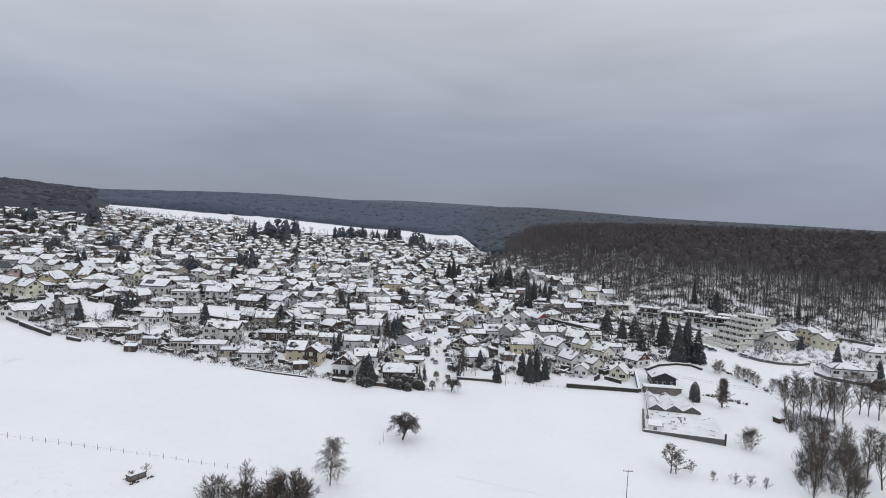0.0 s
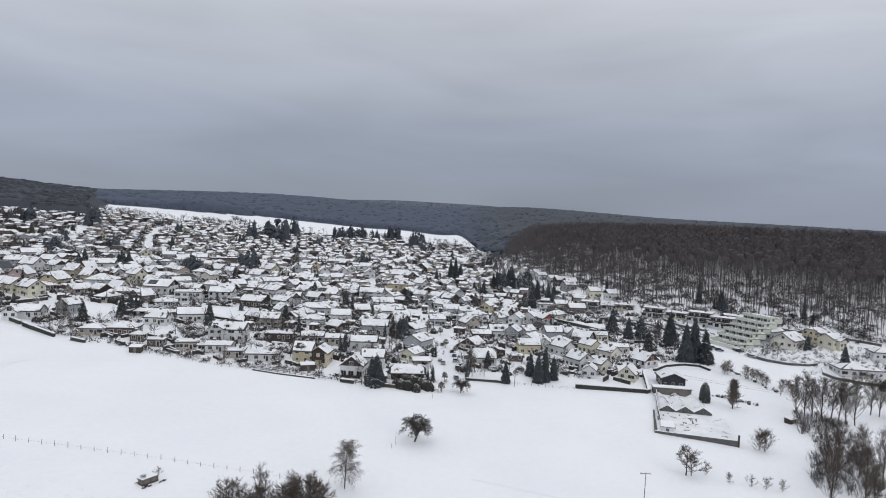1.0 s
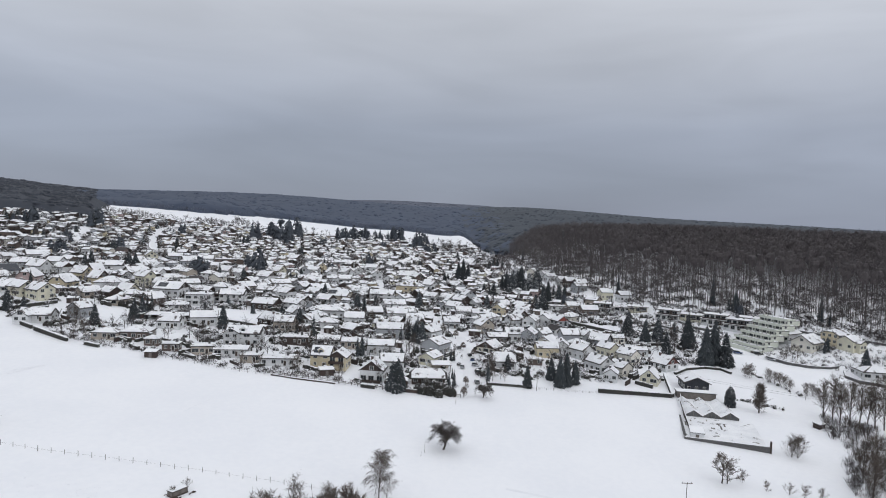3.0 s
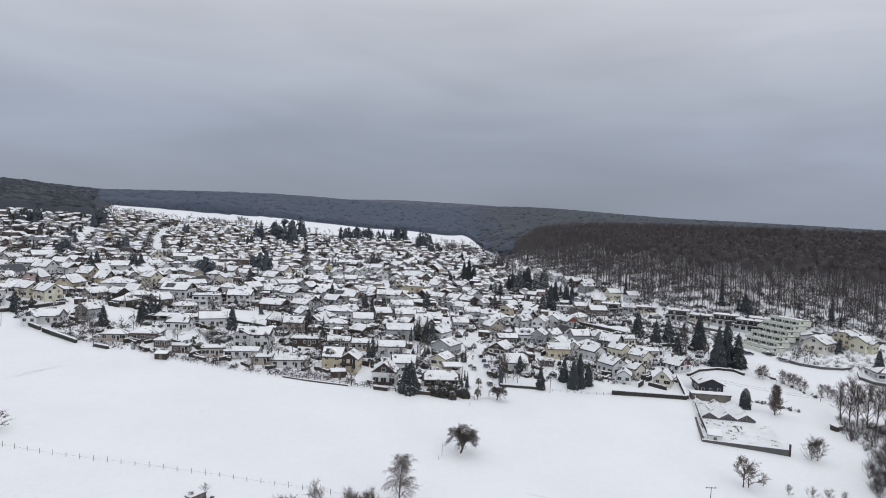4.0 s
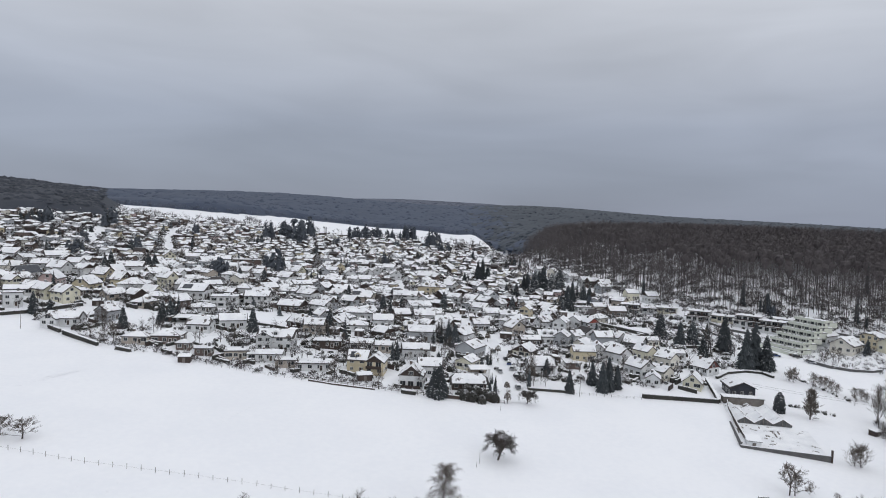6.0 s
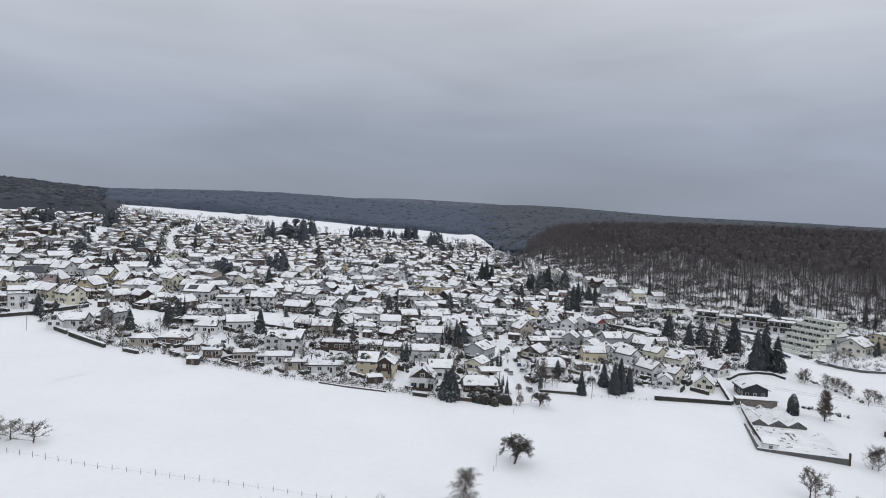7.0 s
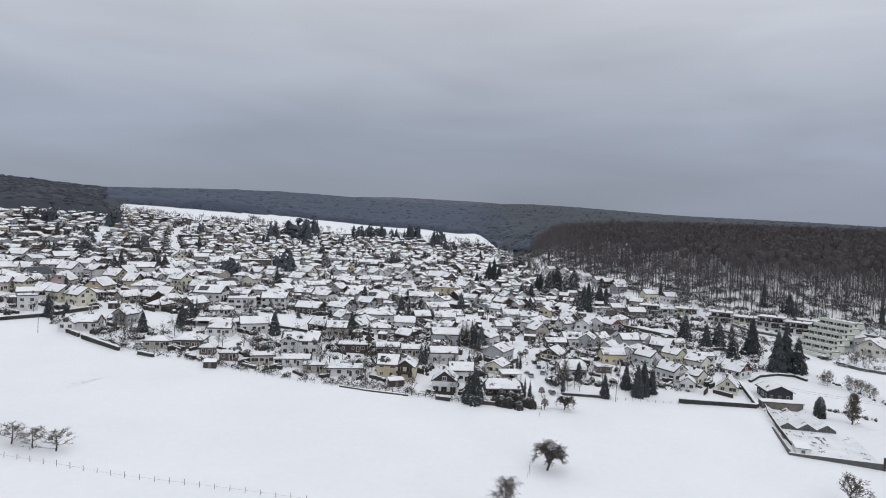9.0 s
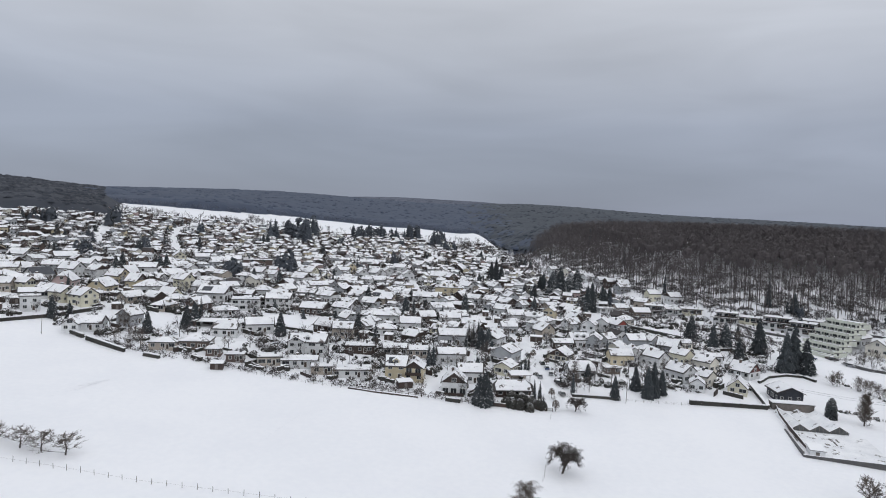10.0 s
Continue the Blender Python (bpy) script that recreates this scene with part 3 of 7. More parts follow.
def far_house(x, y, turn, L, W, eave, style, wall, pitch, detail=0, **rest):
    """A dwelling at the back of the village, gathered with its like into a few meshes."""
    hip = {"gable": 0.0, "hip": 1.0, "half": 0.38}[style]
    rise = W / 2 * math.tan(radians(pitch))
    m = pose(x, y, height(x, y), 0, 0, turn)

    def put(shape, low, high, mat=0):
        shape.solid([m @ Vector(p) for p in low], [m @ Vector(p) for p in high], mat)

    put(FAR["wall"].setdefault(wall, Shape()), wall_ring(L, W, eave, rise, hip, -L / 2), wall_ring(L, W, eave, rise, hip, L / 2))
    for i, r in enumerate(roof_rings(L, W, eave, rise, hip, rest["ov"])):
        put(FAR["roof"], up(r, -0.04), up(r, 0.2))
        if i not in rest["bare"]:
            put(FAR["snow"], *snow_on(r, 0.2, 0.36, 0.11))
    for (sx, sy), spin, run in (((0, -W / 2), 0.0, L), ((L / 2, 0), 90.0, W), ((-L / 2, 0), -90.0, W), ((0, W / 2), 180.0, L)):
        for st in range(max(1, int((eave + 0.4) // 2.6))):
            for k in range(max(2, round(run / 4))):
                o = (k + 0.5) / max(2, round(run / 4)) * run - run / 2
                a = pose(sx, sy, 0.95 + 2.65 * st, 0, 0, spin)
                low = [(o - 0.6, -0.05, 0), (o + 0.6, -0.05, 0), (o + 0.6, 0.05, 0), (o - 0.6, 0.05, 0)]
                put(FAR["window"], [a @ Vector(p) for p in low], [a @ Vector(p) for p in up(low, 1.2)])


def link_far_houses():
    for colour, shape in FAR["wall"].items():
        tagged(new("far_house_walls", shape.mesh("far_house_walls", WALLS[colour])), f"{COLOUR_WORDS[colour]} walls of houses at the back of the village", "houses", kind="stuff")
    tagged(new("far_house_roofs", FAR["roof"].mesh("far_house_roofs", TILE)), "dark tiled eaves of houses at the back of the village", "roofs", kind="stuff")
    tagged(new("far_roof_snow", FAR["snow"].mesh("far_roof_snow", ROOF_SNOW)), "snow lying on roofs at the back of the village", "roof snow", kind="stuff")
    tagged(new("far_house_windows", FAR["window"].mesh("far_house_windows", GLASS)), "dark windows of houses at the back of the village", "windows", kind="stuff")

# ---- plants ----


def limb_tree(rng, high, wide, trunk=0.2, clear=0.25, rise=0.7, droop=0.0, limbs=9, forks=4, twigs=12, thick=0.03, twig=0.09):
    """A leafless tree: tapered trunk, limbs that fork, and fine twigs. Gives (wood, twig) shapes."""
    wood, fine = Shape(), Shape()

    def spray(p, d, ln):
        side = d.cross(Vector((rng.uniform(-1, 1), rng.uniform(-1, 1), rng.uniform(-1, 1)))).normalized() * thick
        m = p + d * ln * 0.55
        q = m + (d + Vector((rng.uniform(-0.5, 0.5), rng.uniform(-0.5, 0.5), 0.25 - droop * 1.6))).normalized() * ln * 0.5
        fine.face([p - side, p + side, m + side * 0.7, m - side * 0.7]).face([m - side * 0.7, m + side * 0.7, q])

    stem = [Vector((0, 0, -0.4))]
    for i in range(4):
        stem.append(stem[-1] + Vector((rng.uniform(-0.07, 0.07) * high * 0.3, rng.uniform(-0.07, 0.07) * high * 0.3, high * 0.23)))
    for i in range(4):
        wood.tube(stem[i], stem[i + 1], trunk * (1 - 0.22 * i), trunk * (0.78 - 0.22 * i), 5)
    for i in range(limbs):
        k = clear + (0.97 - clear) * (i + rng.random()) / limbs
        j = min(3, int(k * 4))
        p = stem[j].lerp(stem[j + 1], k * 4 - j)
        up_share = (k - clear) / (1 - clear)
        ln = wide * (1.12 - 0.72 * up_share) * rng.uniform(0.75, 1.15)
        a = i * 2.4 + rng.uniform(-0.5, 0.5)
        d = Vector((math.cos(a), math.sin(a), rise * rng.uniform(0.5, 1.5) + up_share * 0.9)).normalized()
        mid = p + d * ln * 0.5
        d2 = (d + Vector((rng.uniform(-0.3, 0.3), rng.uniform(-0.3, 0.3), 0.3 - droop))).normalized()
        end = mid + d2 * ln * 0.5
        r = trunk * (0.42 - 0.2 * up_share)
        wood.tube(p, mid, r, r * 0.65, 3).tube(mid, end, r * 0.65, r * 0.2, 3)
        for f in range(forks):
            t = rng.uniform(0.2, 1.0)
            o = p.lerp(mid, t * 2) if t < 0.5 else mid.lerp(end, t * 2 - 1)
            e = (d2 + Vector((rng.uniform(-1, 1), rng.uniform(-1, 1), rng.uniform(-0.4, 0.9) - droop))).normalized()
            l2 = ln * rng.uniform(0.28, 0.55)
            wood.tube(o, o + e * l2, r * 0.3, r * 0.1, 3)
            for _ in range(twigs):
                g = (e * 0.7 + Vector((rng.uniform(-1, 1), rng.uniform(-1, 1), rng.uniform(-0.5, 0.9) - droop))).normalized()
                spray(o + e * l2 * rng.uniform(0.0, 1.05), g, high * twig * rng.uniform(0.6, 1.4))
    return wood, fine


def spruce(rng, high, wide, whorls=22, blades=8):
    """A spruce: straight trunk and whorls of drooping, ragged boughs round a dark inner cone. Gives (trunk, crown) shapes."""
    stem, crown = Shape(), Shape()
    stem.tube((0, 0, -0.5), (0, 0, high * 0.93), high * 0.016 + 0.05, 0.03, 6)
    crown.tube((0, 0, high * 0.07), (0, 0, high * 0.9), wide * 0.5, 0.03, 7)
    for w in range(whorls):
        k = w / (whorls - 1)
        reach = wide * (1 - k) ** 0.62 * min(1.0, 0.74 + 3 * k) * rng.uniform(0.78, 1.06) + 0.08
        for b in range(max(4, round(blades * (1 - 0.55 * k)))):
            a = rng.uniform(0, 2 * math.pi)
            r = reach * rng.uniform(0.72, 1.1)
            dx, dy = math.cos(a), math.sin(a)
            wd = r * rng.uniform(0.14, 0.24) + 0.1
            tip = r * rng.uniform(0.3, 0.6)
            z = high * (0.05 + 0.92 * k) + rng.uniform(-0.8, 0.8) * high / whorls
            base = Vector((0, 0, z + r * 0.12))
            mid = Vector((dx * r * 0.55, dy * r * 0.55, z - r * 0.04))
            end = Vector((dx * r, dy * r, z - tip))
            side = Vector((-dy, dx, 0)) * wd
            drop = Vector((0, 0, -0.24 * r))
            crown.face([base, mid - side * 0.75 + drop, mid]).face([base, mid, mid + side * 0.75 + drop])
            crown.face([mid, mid - side + drop, end]).face([mid, end, mid + side + drop])
            for sgn in (-1, 1):
                j = mid + side * sgn * 1.2 + Vector((dx, dy, 0)) * r * rng.uniform(0.0, 0.35) + drop * 1.3
                crown.face([mid + side * sgn * 0.3, j, mid + (end - mid) * 0.5])
    crown.face([(-0.12, 0, high * 0.92), (0.12, 0, high * 0.92), (0, 0, high * 1.02)])
    return stem, crown


def leafy_clump(rng, w, d, h, count=160, size=0.3):
    """A dense evergreen bush or a length of hedge, made of many small leaf sprays over a core."""
    s = Shape()
    for _ in range(count):
        a, b = rng.uniform(0, 2 * math.pi), rng.uniform(-0.1, 1.0)
        k = math.sqrt(max(0, 1 - max(0, b) ** 2.6)) * rng.uniform(0.82, 1.08)
        p = Vector((math.cos(a) * w / 2 * k, math.sin(a) * d / 2 * k, max(0.02, b * h) * rng.uniform(0.9, 1.05)))
        n = Vector((math.cos(a), math.sin(a), max(0, b) * 1.2)).normalized()
        u = n.orthogonal().normalized()
        v = n.cross(u)
        q = rng.uniform(0, 6.28)
        e, f = (u * math.cos(q) + v * math.sin(q)) * size, (v * math.cos(q) - u * math.sin(q)) * size
        s.face([p - e * 0.9 - f * 0.5, p + e * 0.3 - f, p + e + f * 0.4 + n * 0.06, p - e * 0.4 + f])
    return s


def box_hedge(rng, L, W, h, size=0.28):
    """A clipped hedge: sprays over the sides and top of a long block."""
    s = Shape().box(-L / 2 + 0.1, -W / 2 + 0.1, -0.6, L / 2 - 0.1, W / 2 - 0.1, h - 0.1)
    for _ in range(int(L * (h * 2 + W) * 2.2)):
        x = rng.uniform(-L / 2, L / 2)
        q = rng.random() * (2 * h + W)
        if q < h:
            p, n = Vector((x, -W / 2, q)), Vector((0, -1, 0.2))
        elif q < h + W:
            p, n = Vector((x, q - h - W / 2, h)), Vector((0, 0, 1))
        else:
            p, n = Vector((x, W / 2, q - h - W)), Vector((0, 1, 0.2))
        n = (n + Vector((rng.uniform(-1, 1), rng.uniform(-1, 1), rng.uniform(-1, 1))) * 0.5).normalized()
        u = n.orthogonal().normalized() * size
        v = n.cross(u)
        s.face([p - u, p - v * 0.7, p + u * 0.8, p + v])
    return s


def thicket(rng, w, h, count=14, thick=0.09):
    """A leafless shrub as a fan of rising rods."""
    s = Shape()
    for _ in range(count):
        a, r = rng.uniform(0, 6.283), rng.random() * w * 0.3
        p = Vector((math.cos(a) * r, math.sin(a) * r, -0.1))
        d = Vector((math.cos(a) * rng.uniform(0, 0.8), math.sin(a) * rng.uniform(0, 0.8), 1)).normalized()
        m = p + d * h * rng.uniform(0.4, 0.65)
        q = m + (d + Vector((rng.uniform(-0.7, 0.7), rng.uniform(-0.7, 0.7), 0))).normalized() * h * 0.5
        side = Vector((-d.y + rng.uniform(-1, 1), d.x + rng.uniform(-1, 1), 0)).normalized() * thick
        s.face([p - side, p + side, m + side, m - side]).face([m - side * 1.6, m + side * 1.6, q])
    return s


rng = random.Random(11)
PLANT_KINDS = {}


def plant_kind(key, name, parts, label, category):
    PLANT_KINDS[key] = (name, [(n, s.mesh(n, m)) for n, s, m in parts], label, category)


for i in range(3):
    st, cr = spruce(rng, 12.5, 3.8, 36, 17)
    plant_kind(f"spruce{i}", "spruce", [("trunk", st, BARK), ("crown", cr, NEEDLE)], "tall dark spruce with a dusting of snow", "conifer")
    st, cr = spruce(rng, 8.0, 1.5, 20, 9)
    plant_kind(f"slim{i}", "conifer", [("trunk", st, BARK), ("crown", cr, NEEDLE)], "slim dark evergreen standing in a garden", "conifer")
for i in range(4):
    a, b = limb_tree(rng, 8.0, 3.2, 0.15, 0.2, 0.9, 0.0, 14, 4, 6, 0.03, 0.13)
    plant_kind(f"bare{i}", "bare_tree", [("trunk", a, BARK), ("crown", b, TWIG)], "leafless garden tree with dark twigs", "tree")
    a, b = limb_tree(rng, 14.0, 5.6, 0.2, 0.24, 1.2, 0.0, 16, 5, 5, 0.028, 0.11)
    plant_kind(f"tall{i}", "bare_tree", [("trunk", a, BARK), ("crown", b, TWIG)], "tall leafless tree at the stream", "tree")
    a, b = limb_tree(rng, 2.6, 1.6, 0.06, 0.02, 1.2, 0.0, 12, 2, 9, 0.024, 0.22)
    plant_kind(f"shrub{i}", "shrub", [("stem", a, BARK), ("crown", b, TWIG)], "leafless shrub with fine brown twigs", "shrub")
for i in range(4):
    a, b = limb_tree(rng, 15.0, 6.2, 0.24, 0.14, 1.7, 0.0, 24, 6, 9, 0.03, 0.1)
    plant_kind(f"alder{i}", "bare_tree", [("trunk", a, BARK), ("crown", b, TWIG)], "tall many-limbed leafless tree at the stream", "tree")
for i in range(3):
    a, b = limb_tree(rng, 5.0, 3.6, 0.07, 0.0, 1.1, 0.0, 36, 4, 9, 0.02, 0.15)
    plant_kind(f"fan{i}", "shrub", [("stem", a, BARK), ("crown", b, TWIG)], "rounded fan-shaped leafless shrub", "shrub")
for i in range(3):
    plant_kind(f"bush{i}", "bush", [("crown", leafy_clump(rng, 2.4, 2.2, 2.2), HEDGE)], "rounded evergreen garden bush with snow on top", "bush")

for i in range(3):
    a, b = limb_tree(rng, 4.4, 2.7, 0.13, 0.25, 0.6, 0.1, 16, 4, 9, 0.03, 0.14)
    plant_kind(f"orchard{i}", "fruit_tree", [("trunk", a, BARK), ("crown", b, TWIG)], "low spreading fruit tree without leaves", "tree")
plant_kind("thuja0", "conifer", [("crown", leafy_clump(rng, 4.4, 4.4, 8.0, 620, 0.42), NEEDLE)], "dense cone-shaped evergreen dusted with snow", "conifer")
plant_kind("oval0", "bare_tree", [("stem", Shape().tube((0, 0, -0.4), (0, 0, 5.5), 0.25, 0.1, 6), BARK), ("crown", limb_tree(rng, 9.0, 3.6, 0.16, 0.06, 1.6, 0.0, 30, 6, 12, 0.045, 0.11)[1], TWIG)], "dense upright leafless tree with brown twigs", "tree")

for i in range(2):
    ball = leafy_clump(random.Random(31 + i), 2.3, 2.3, 2.0, 260, 0.15)
    ball.v = [(x, y, z + 1.7) for x, y, z in ball.v]
    for k in range(10):
        ball.tube((0, 0, 1.6), (0.9 * math.cos(0.63 * k), 0.9 * math.sin(0.63 * k), 2.2 + 0.35 * (k % 4)), 0.05, 0.02, 4)
    plant_kind(f"round{i}", "street_tree", [("trunk", Shape().tube((0, 0, -0.4), (0.03, 0, 2.0), 0.1, 0.07, 6), BARK), ("crown", ball, TWIG)], "small street tree clipped to a leafless ball", "tree")


def plant(key, x, y, size=1.0, tall=None, turn=None, label=""):
    """Sets a plant of one of the kinds; size scales it whole, tall its height alone."""
    name, parts, words, category = PLANT_KINDS[key]
    turn = rng.uniform(0, 360) if turn is None else turn
    ob = new(name)
    ob.empty_display_size = 0.5
    ob.matrix_basis = pose(x, y, height(x, y) + lumps(x, y) - 0.1, 0, 0, turn) @ Matrix.Diagonal((size, size, size * (tall or 1.0), 1))
    tagged(ob, label or words, category)
    for n, me in parts:
        part(n, me, None, ob)
    return ob


def hedge(ax, ay, bx, by, h=1.6, w=1.0, label="clipped dark hedge capped with snow"):
    """A hedge from a to b, in lengths that follow the ground."""
    run = math.hypot(bx - ax, by - ay)
    n = max(1, round(run / 6))
    turn = math.degrees(math.atan2(by - ay, bx - ax))
    ob = root("hedge", (ax + bx) / 2, (ay + by) / 2, turn, label=label, category="hedge")
    for i in range(n):
        k = (i + 0.5) / n
        x, y = ax + (bx - ax) * k, ay + (by - ay) * k
        dz = height(x, y) - height((ax + bx) / 2, (ay + by) / 2)
        slope = (height(ax + (bx - ax) * (i + 1) / n, ay + (by - ay) * (i + 1) / n) - height(ax + (bx - ax) * i / n, ay + (by - ay) * i / n)) / (run / n)
        part("hedge_length", box_hedge(rng, run / n + 0.2, w, h), HEDGE, ob, at=pose((k - 0.5) * run, 0, dz, 0, -math.degrees(math.atan(slope))))
        cap = Shape()
        m, hl = 8, run / n / 2
        low = [(-hl, -w * 0.45, h), (hl, -w * 0.45, h), (hl, w * 0.45, h), (-hl, w * 0.45, h)]
        cap.solid(low, up(low, 0.16, 0.04))
        part("snow_cap", cap, CLEAN_SNOW, ob, at=pose((k - 0.5) * run, 0, dz, 0, -math.degrees(math.atan(slope))))
    return ob

# ---- the houses of the front rows, set by the plan ----
house(-178.9, 275.1, 8, 12.9, 6.9, 2.9, wing=(-4,3,6,3.0))
house(-167.5, 286.7, 70, 7.6, 6.9, 4.0, wall="grey")
house(-142.6, 261.4, 5, 9.9, 7.7, 2.7, style="hip", wall="beige", pitch=18)
house(-132.4, 264.8, 6, 11.4, 9.2, 3.1, style="hip", wall="brick", pitch=20)
house(-123.2, 257.8, 6, 5.3, 4.6, 2.7, style="hip", wall="brick", pitch=22)
house(-126.5, 283.4, 0, 9.9, 7.7, 3.2, style="half")
house(-116.3, 293.9, 18, 11.4, 8.5, 3.6, clad=True, pitch=28)
house(-114.1, 253.7, 6, 6.1, 4.6, 2.5, style="flat", wall="brick")
house(-101.8, 253.4, 14, 8.4, 6.2, 3.0, style="flat", wall="beige")
house(-91.0, 254.5, 6, 12.9, 7.7, 2.7, pitch=12)
house(-90.6, 269.6, 2, 14.4, 8.5, 5.0, wing=(-4,2,6,5.6),dormers=1,pitch=30)
house(-88.8, 307.4, 150, 10.6, 8.5, 2.9, wall="wood", pitch=32)
house(-81.2, 299.1, 2, 9.1, 6.9, 4.1, wall="beige")
house(-71.6, 278.1, 4, 11.4, 6.9, 2.7, style="flat", wall="wood")
house(-71.2, 248.6, 6, 13.7, 6.9, 2.7, style="flat")
house(-82.0, 249.4, 8, 7.6, 6.2, 2.5, style="flat", wall="beige")
house(-55.3, 251.7, -4, 7.6, 7.7, 4.8, wall="yellow", solar=True, dormers=1,pitch=36)
house(-48.7, 251.0, 84, 8.4, 6.9, 4.8, wall="yellow", clad=True, balcony=True)
house(-64.1, 311.8, 2, 10.6, 7.7, 3.2, style="hip", pitch=24)
house(-52.9, 328.7, 2, 9.9, 8.5, 3.8, pitch=28)
house(-57.6, 279.5, 4, 9.9, 6.9, 2.9, pitch=20)
house(-48.4, 279.6, 4, 8.4, 6.2, 2.9, wall="beige", pitch=20)
house(-33.3, 306.2, 2, 12.9, 8.5, 4.3, wall="grey", pitch=28)
house(-34.7, 274.4, 2, 11.4, 7.7, 4.1, pitch=24)
house(-34.6, 241.4, 84, 8.4, 8.5, 4.1, clad=True, balcony=True, pitch=38)
house(-28.6, 253.9, 2, 9.1, 6.9, 4.1, pitch=34)
house(-14.5, 243.6, 4, 12.2, 8.5, 2.7, style="half", wall="wood", pitch=26,ov=1.0)
house(-13.6, 267.1, 62, 8.4, 6.9, 3.1, wall="lemon", pitch=26)
house(-11.8, 283.2, 60, 10.6, 9.2, 4.5, wall="grey", pitch=26)
house(-15.1, 306.8, 60, 9.9, 8.5, 4.5, pitch=28,balcony=True, clad=True)
house(-33.1, 354.2, 6, 11.4, 8.5, 3.6, clad=True, pitch=28)
house(-23.0, 344.8, 4, 9.1, 7.7, 3.2, style="half", wall="beige", pitch=30)
house(12.8, 291.4, 58, 9.1, 8.5, 2.7, wall="lemon", clad=True, pitch=32)
house(16.0, 270.2, 2, 10.6, 8.5, 3.1, style="half", pitch=34)
house(18.1, 314.8, 4, 9.9, 6.9, 2.9, wall="wood", pitch=22)
house(27.0, 320.8, 4, 9.1, 7.7, 3.8, dormers=2)
house(34.4, 319.8, 68, 8.4, 6.9, 4.5, wall="grey")
house(41.9, 325.9, 40, 7.6, 6.2, 4.0)
house(38.1, 291.3, 4, 9.9, 6.2, 4.5, wall="yellow")
house(46.7, 300.5, 82, 9.1, 6.2, 4.1)
house(39.6, 349.8, 66, 9.1, 6.9, 5.9)
house(48.4, 357.2, 66, 9.9, 6.9, 5.9)
house(55.1, 356.2, 118, 9.9, 6.9, 5.4, wall="grey", clad=RED)
house(54.7, 322.8, 8, 9.1, 6.9, 4.7, wall="grey")
house(62.3, 326.4, 124, 8.4, 6.2, 4.3)
house(68.0, 299.9, 124, 8.4, 6.2, 4.3, wall="lemon")
house(74.5, 289.5, 124, 8.4, 6.2, 4.3, wall="cream")
house(54.0, 292.9, 124, 9.1, 6.9, 4.3)
house(57.7, 274.4, 118, 9.9, 7.7, 4.1)
house(65.8, 271.2, 124, 7.6, 6.2, 3.6, wall="cream")
house(59.8, 263.0, 70, 6.1, 5.4, 3.1)
house(75.7, 262.6, 60, 7.6, 6.9, 2.7, wall="lemon", pitch=42)
house(88.2, 283.4, 122, 9.5, 8.1, 2.9, pitch=38,clad=WALLS["redwood"])
house(83.3, 303.2, 4, 7.6, 5.4, 3.1, pitch=22)
house(67.8, 331.5, 4, 6.8, 5.4, 3.2, pitch=26)
house(79.3, 327.8, 4, 8.4, 5.4, 3.1, wall="cream", pitch=26)
house(83.5, 403.1, 6, 10.6, 7.7, 3.6, wall="brick", pitch=30)
house(102.1, 435.4, 10, 8.4, 6.9, 4.5, wall="lemon")
house(111.2, 424.0, 12, 8.4, 6.9, 4.1, clad=True)
house(170.0, 334.6, 32, 11.0, 9.0, 4.4, pitch=28,ov=0.9)
house(172.7, 320.0, 36, 12.0, 10.0, 4.0, wall="cream", pitch=32,ov=0.9)
house(188.4, 322.0, 24, 11.0, 9.0, 4.8, style="half", wall="yellow", pitch=26)
house(190.7, 314.2, 24, 9.0, 8.0, 4.2, wall="lemon", pitch=28,wing=(0,2,5,3.6))
house(180.5, 278.7, -8, 18.0, 11.0, 3.2, style="hip", pitch=16)
house(205.9, 297.6, -14, 13.0, 10.0, 3.4, style="hip", pitch=20)
house(78.7, 514.0, 20, 8.4, 6.2, 4.0)
house(63.1, 576.0, 25, 7.6, 6.2, 4.0)
house(69.9, 551.0, 60, 7.6, 6.2, 4.5, wall="cream")
house(73.7, 533.4, 22, 7.6, 6.2, 3.6)
house(91.3, 466.8, 20, 9.1, 7.7, 4.0, wall="grey")
house(67.4, 418.6, 6, 10.6, 6.2, 2.7, style="flat", ov=0.8)
house(76.7, 418.4, 6, 9.1, 6.2, 3.1, wall="beige")
house(77.2, 529.2, 25, 6.8, 6.2, 4.0)
house(88.8, 487.6, 14, 8.4, 6.9, 4.0, wall="wood")
house(94.5, 477.2, 12, 8.4, 6.9, 4.0, wall="wood")
house(84.8, 496.4, 16, 7.6, 6.2, 4.0)
house(26.0, 387.7, 66, 7.6, 6.2, 5.4, wall="yellow")
house(14.1, 373.4, 4, 10.6, 6.9, 4.1, dormers=1,pitch=26)
house(-45.3, 351.4, 20, 8.4, 6.9, 3.6, wall="wood")
house(30.6, 277.2, 4, 6.1, 3.9, 2.3, style="flat", wall="brick", chimney=False,door=False)
house(-3.7, 341.8, 8, 8.4, 6.2, 3.6, wall="grey")
house(4.2, 375.0, 4, 9.1, 6.9, 4.1)
house(-239.0, 327.1, 20, 8.4, 6.9, 4.9, wall="yellow")
house(-241.5, 320.7, 10, 8.4, 6.9, 4.0, wall="beige")
house(-264.7, 361.4, 24, 8.4, 6.9, 4.1, wall="cream")

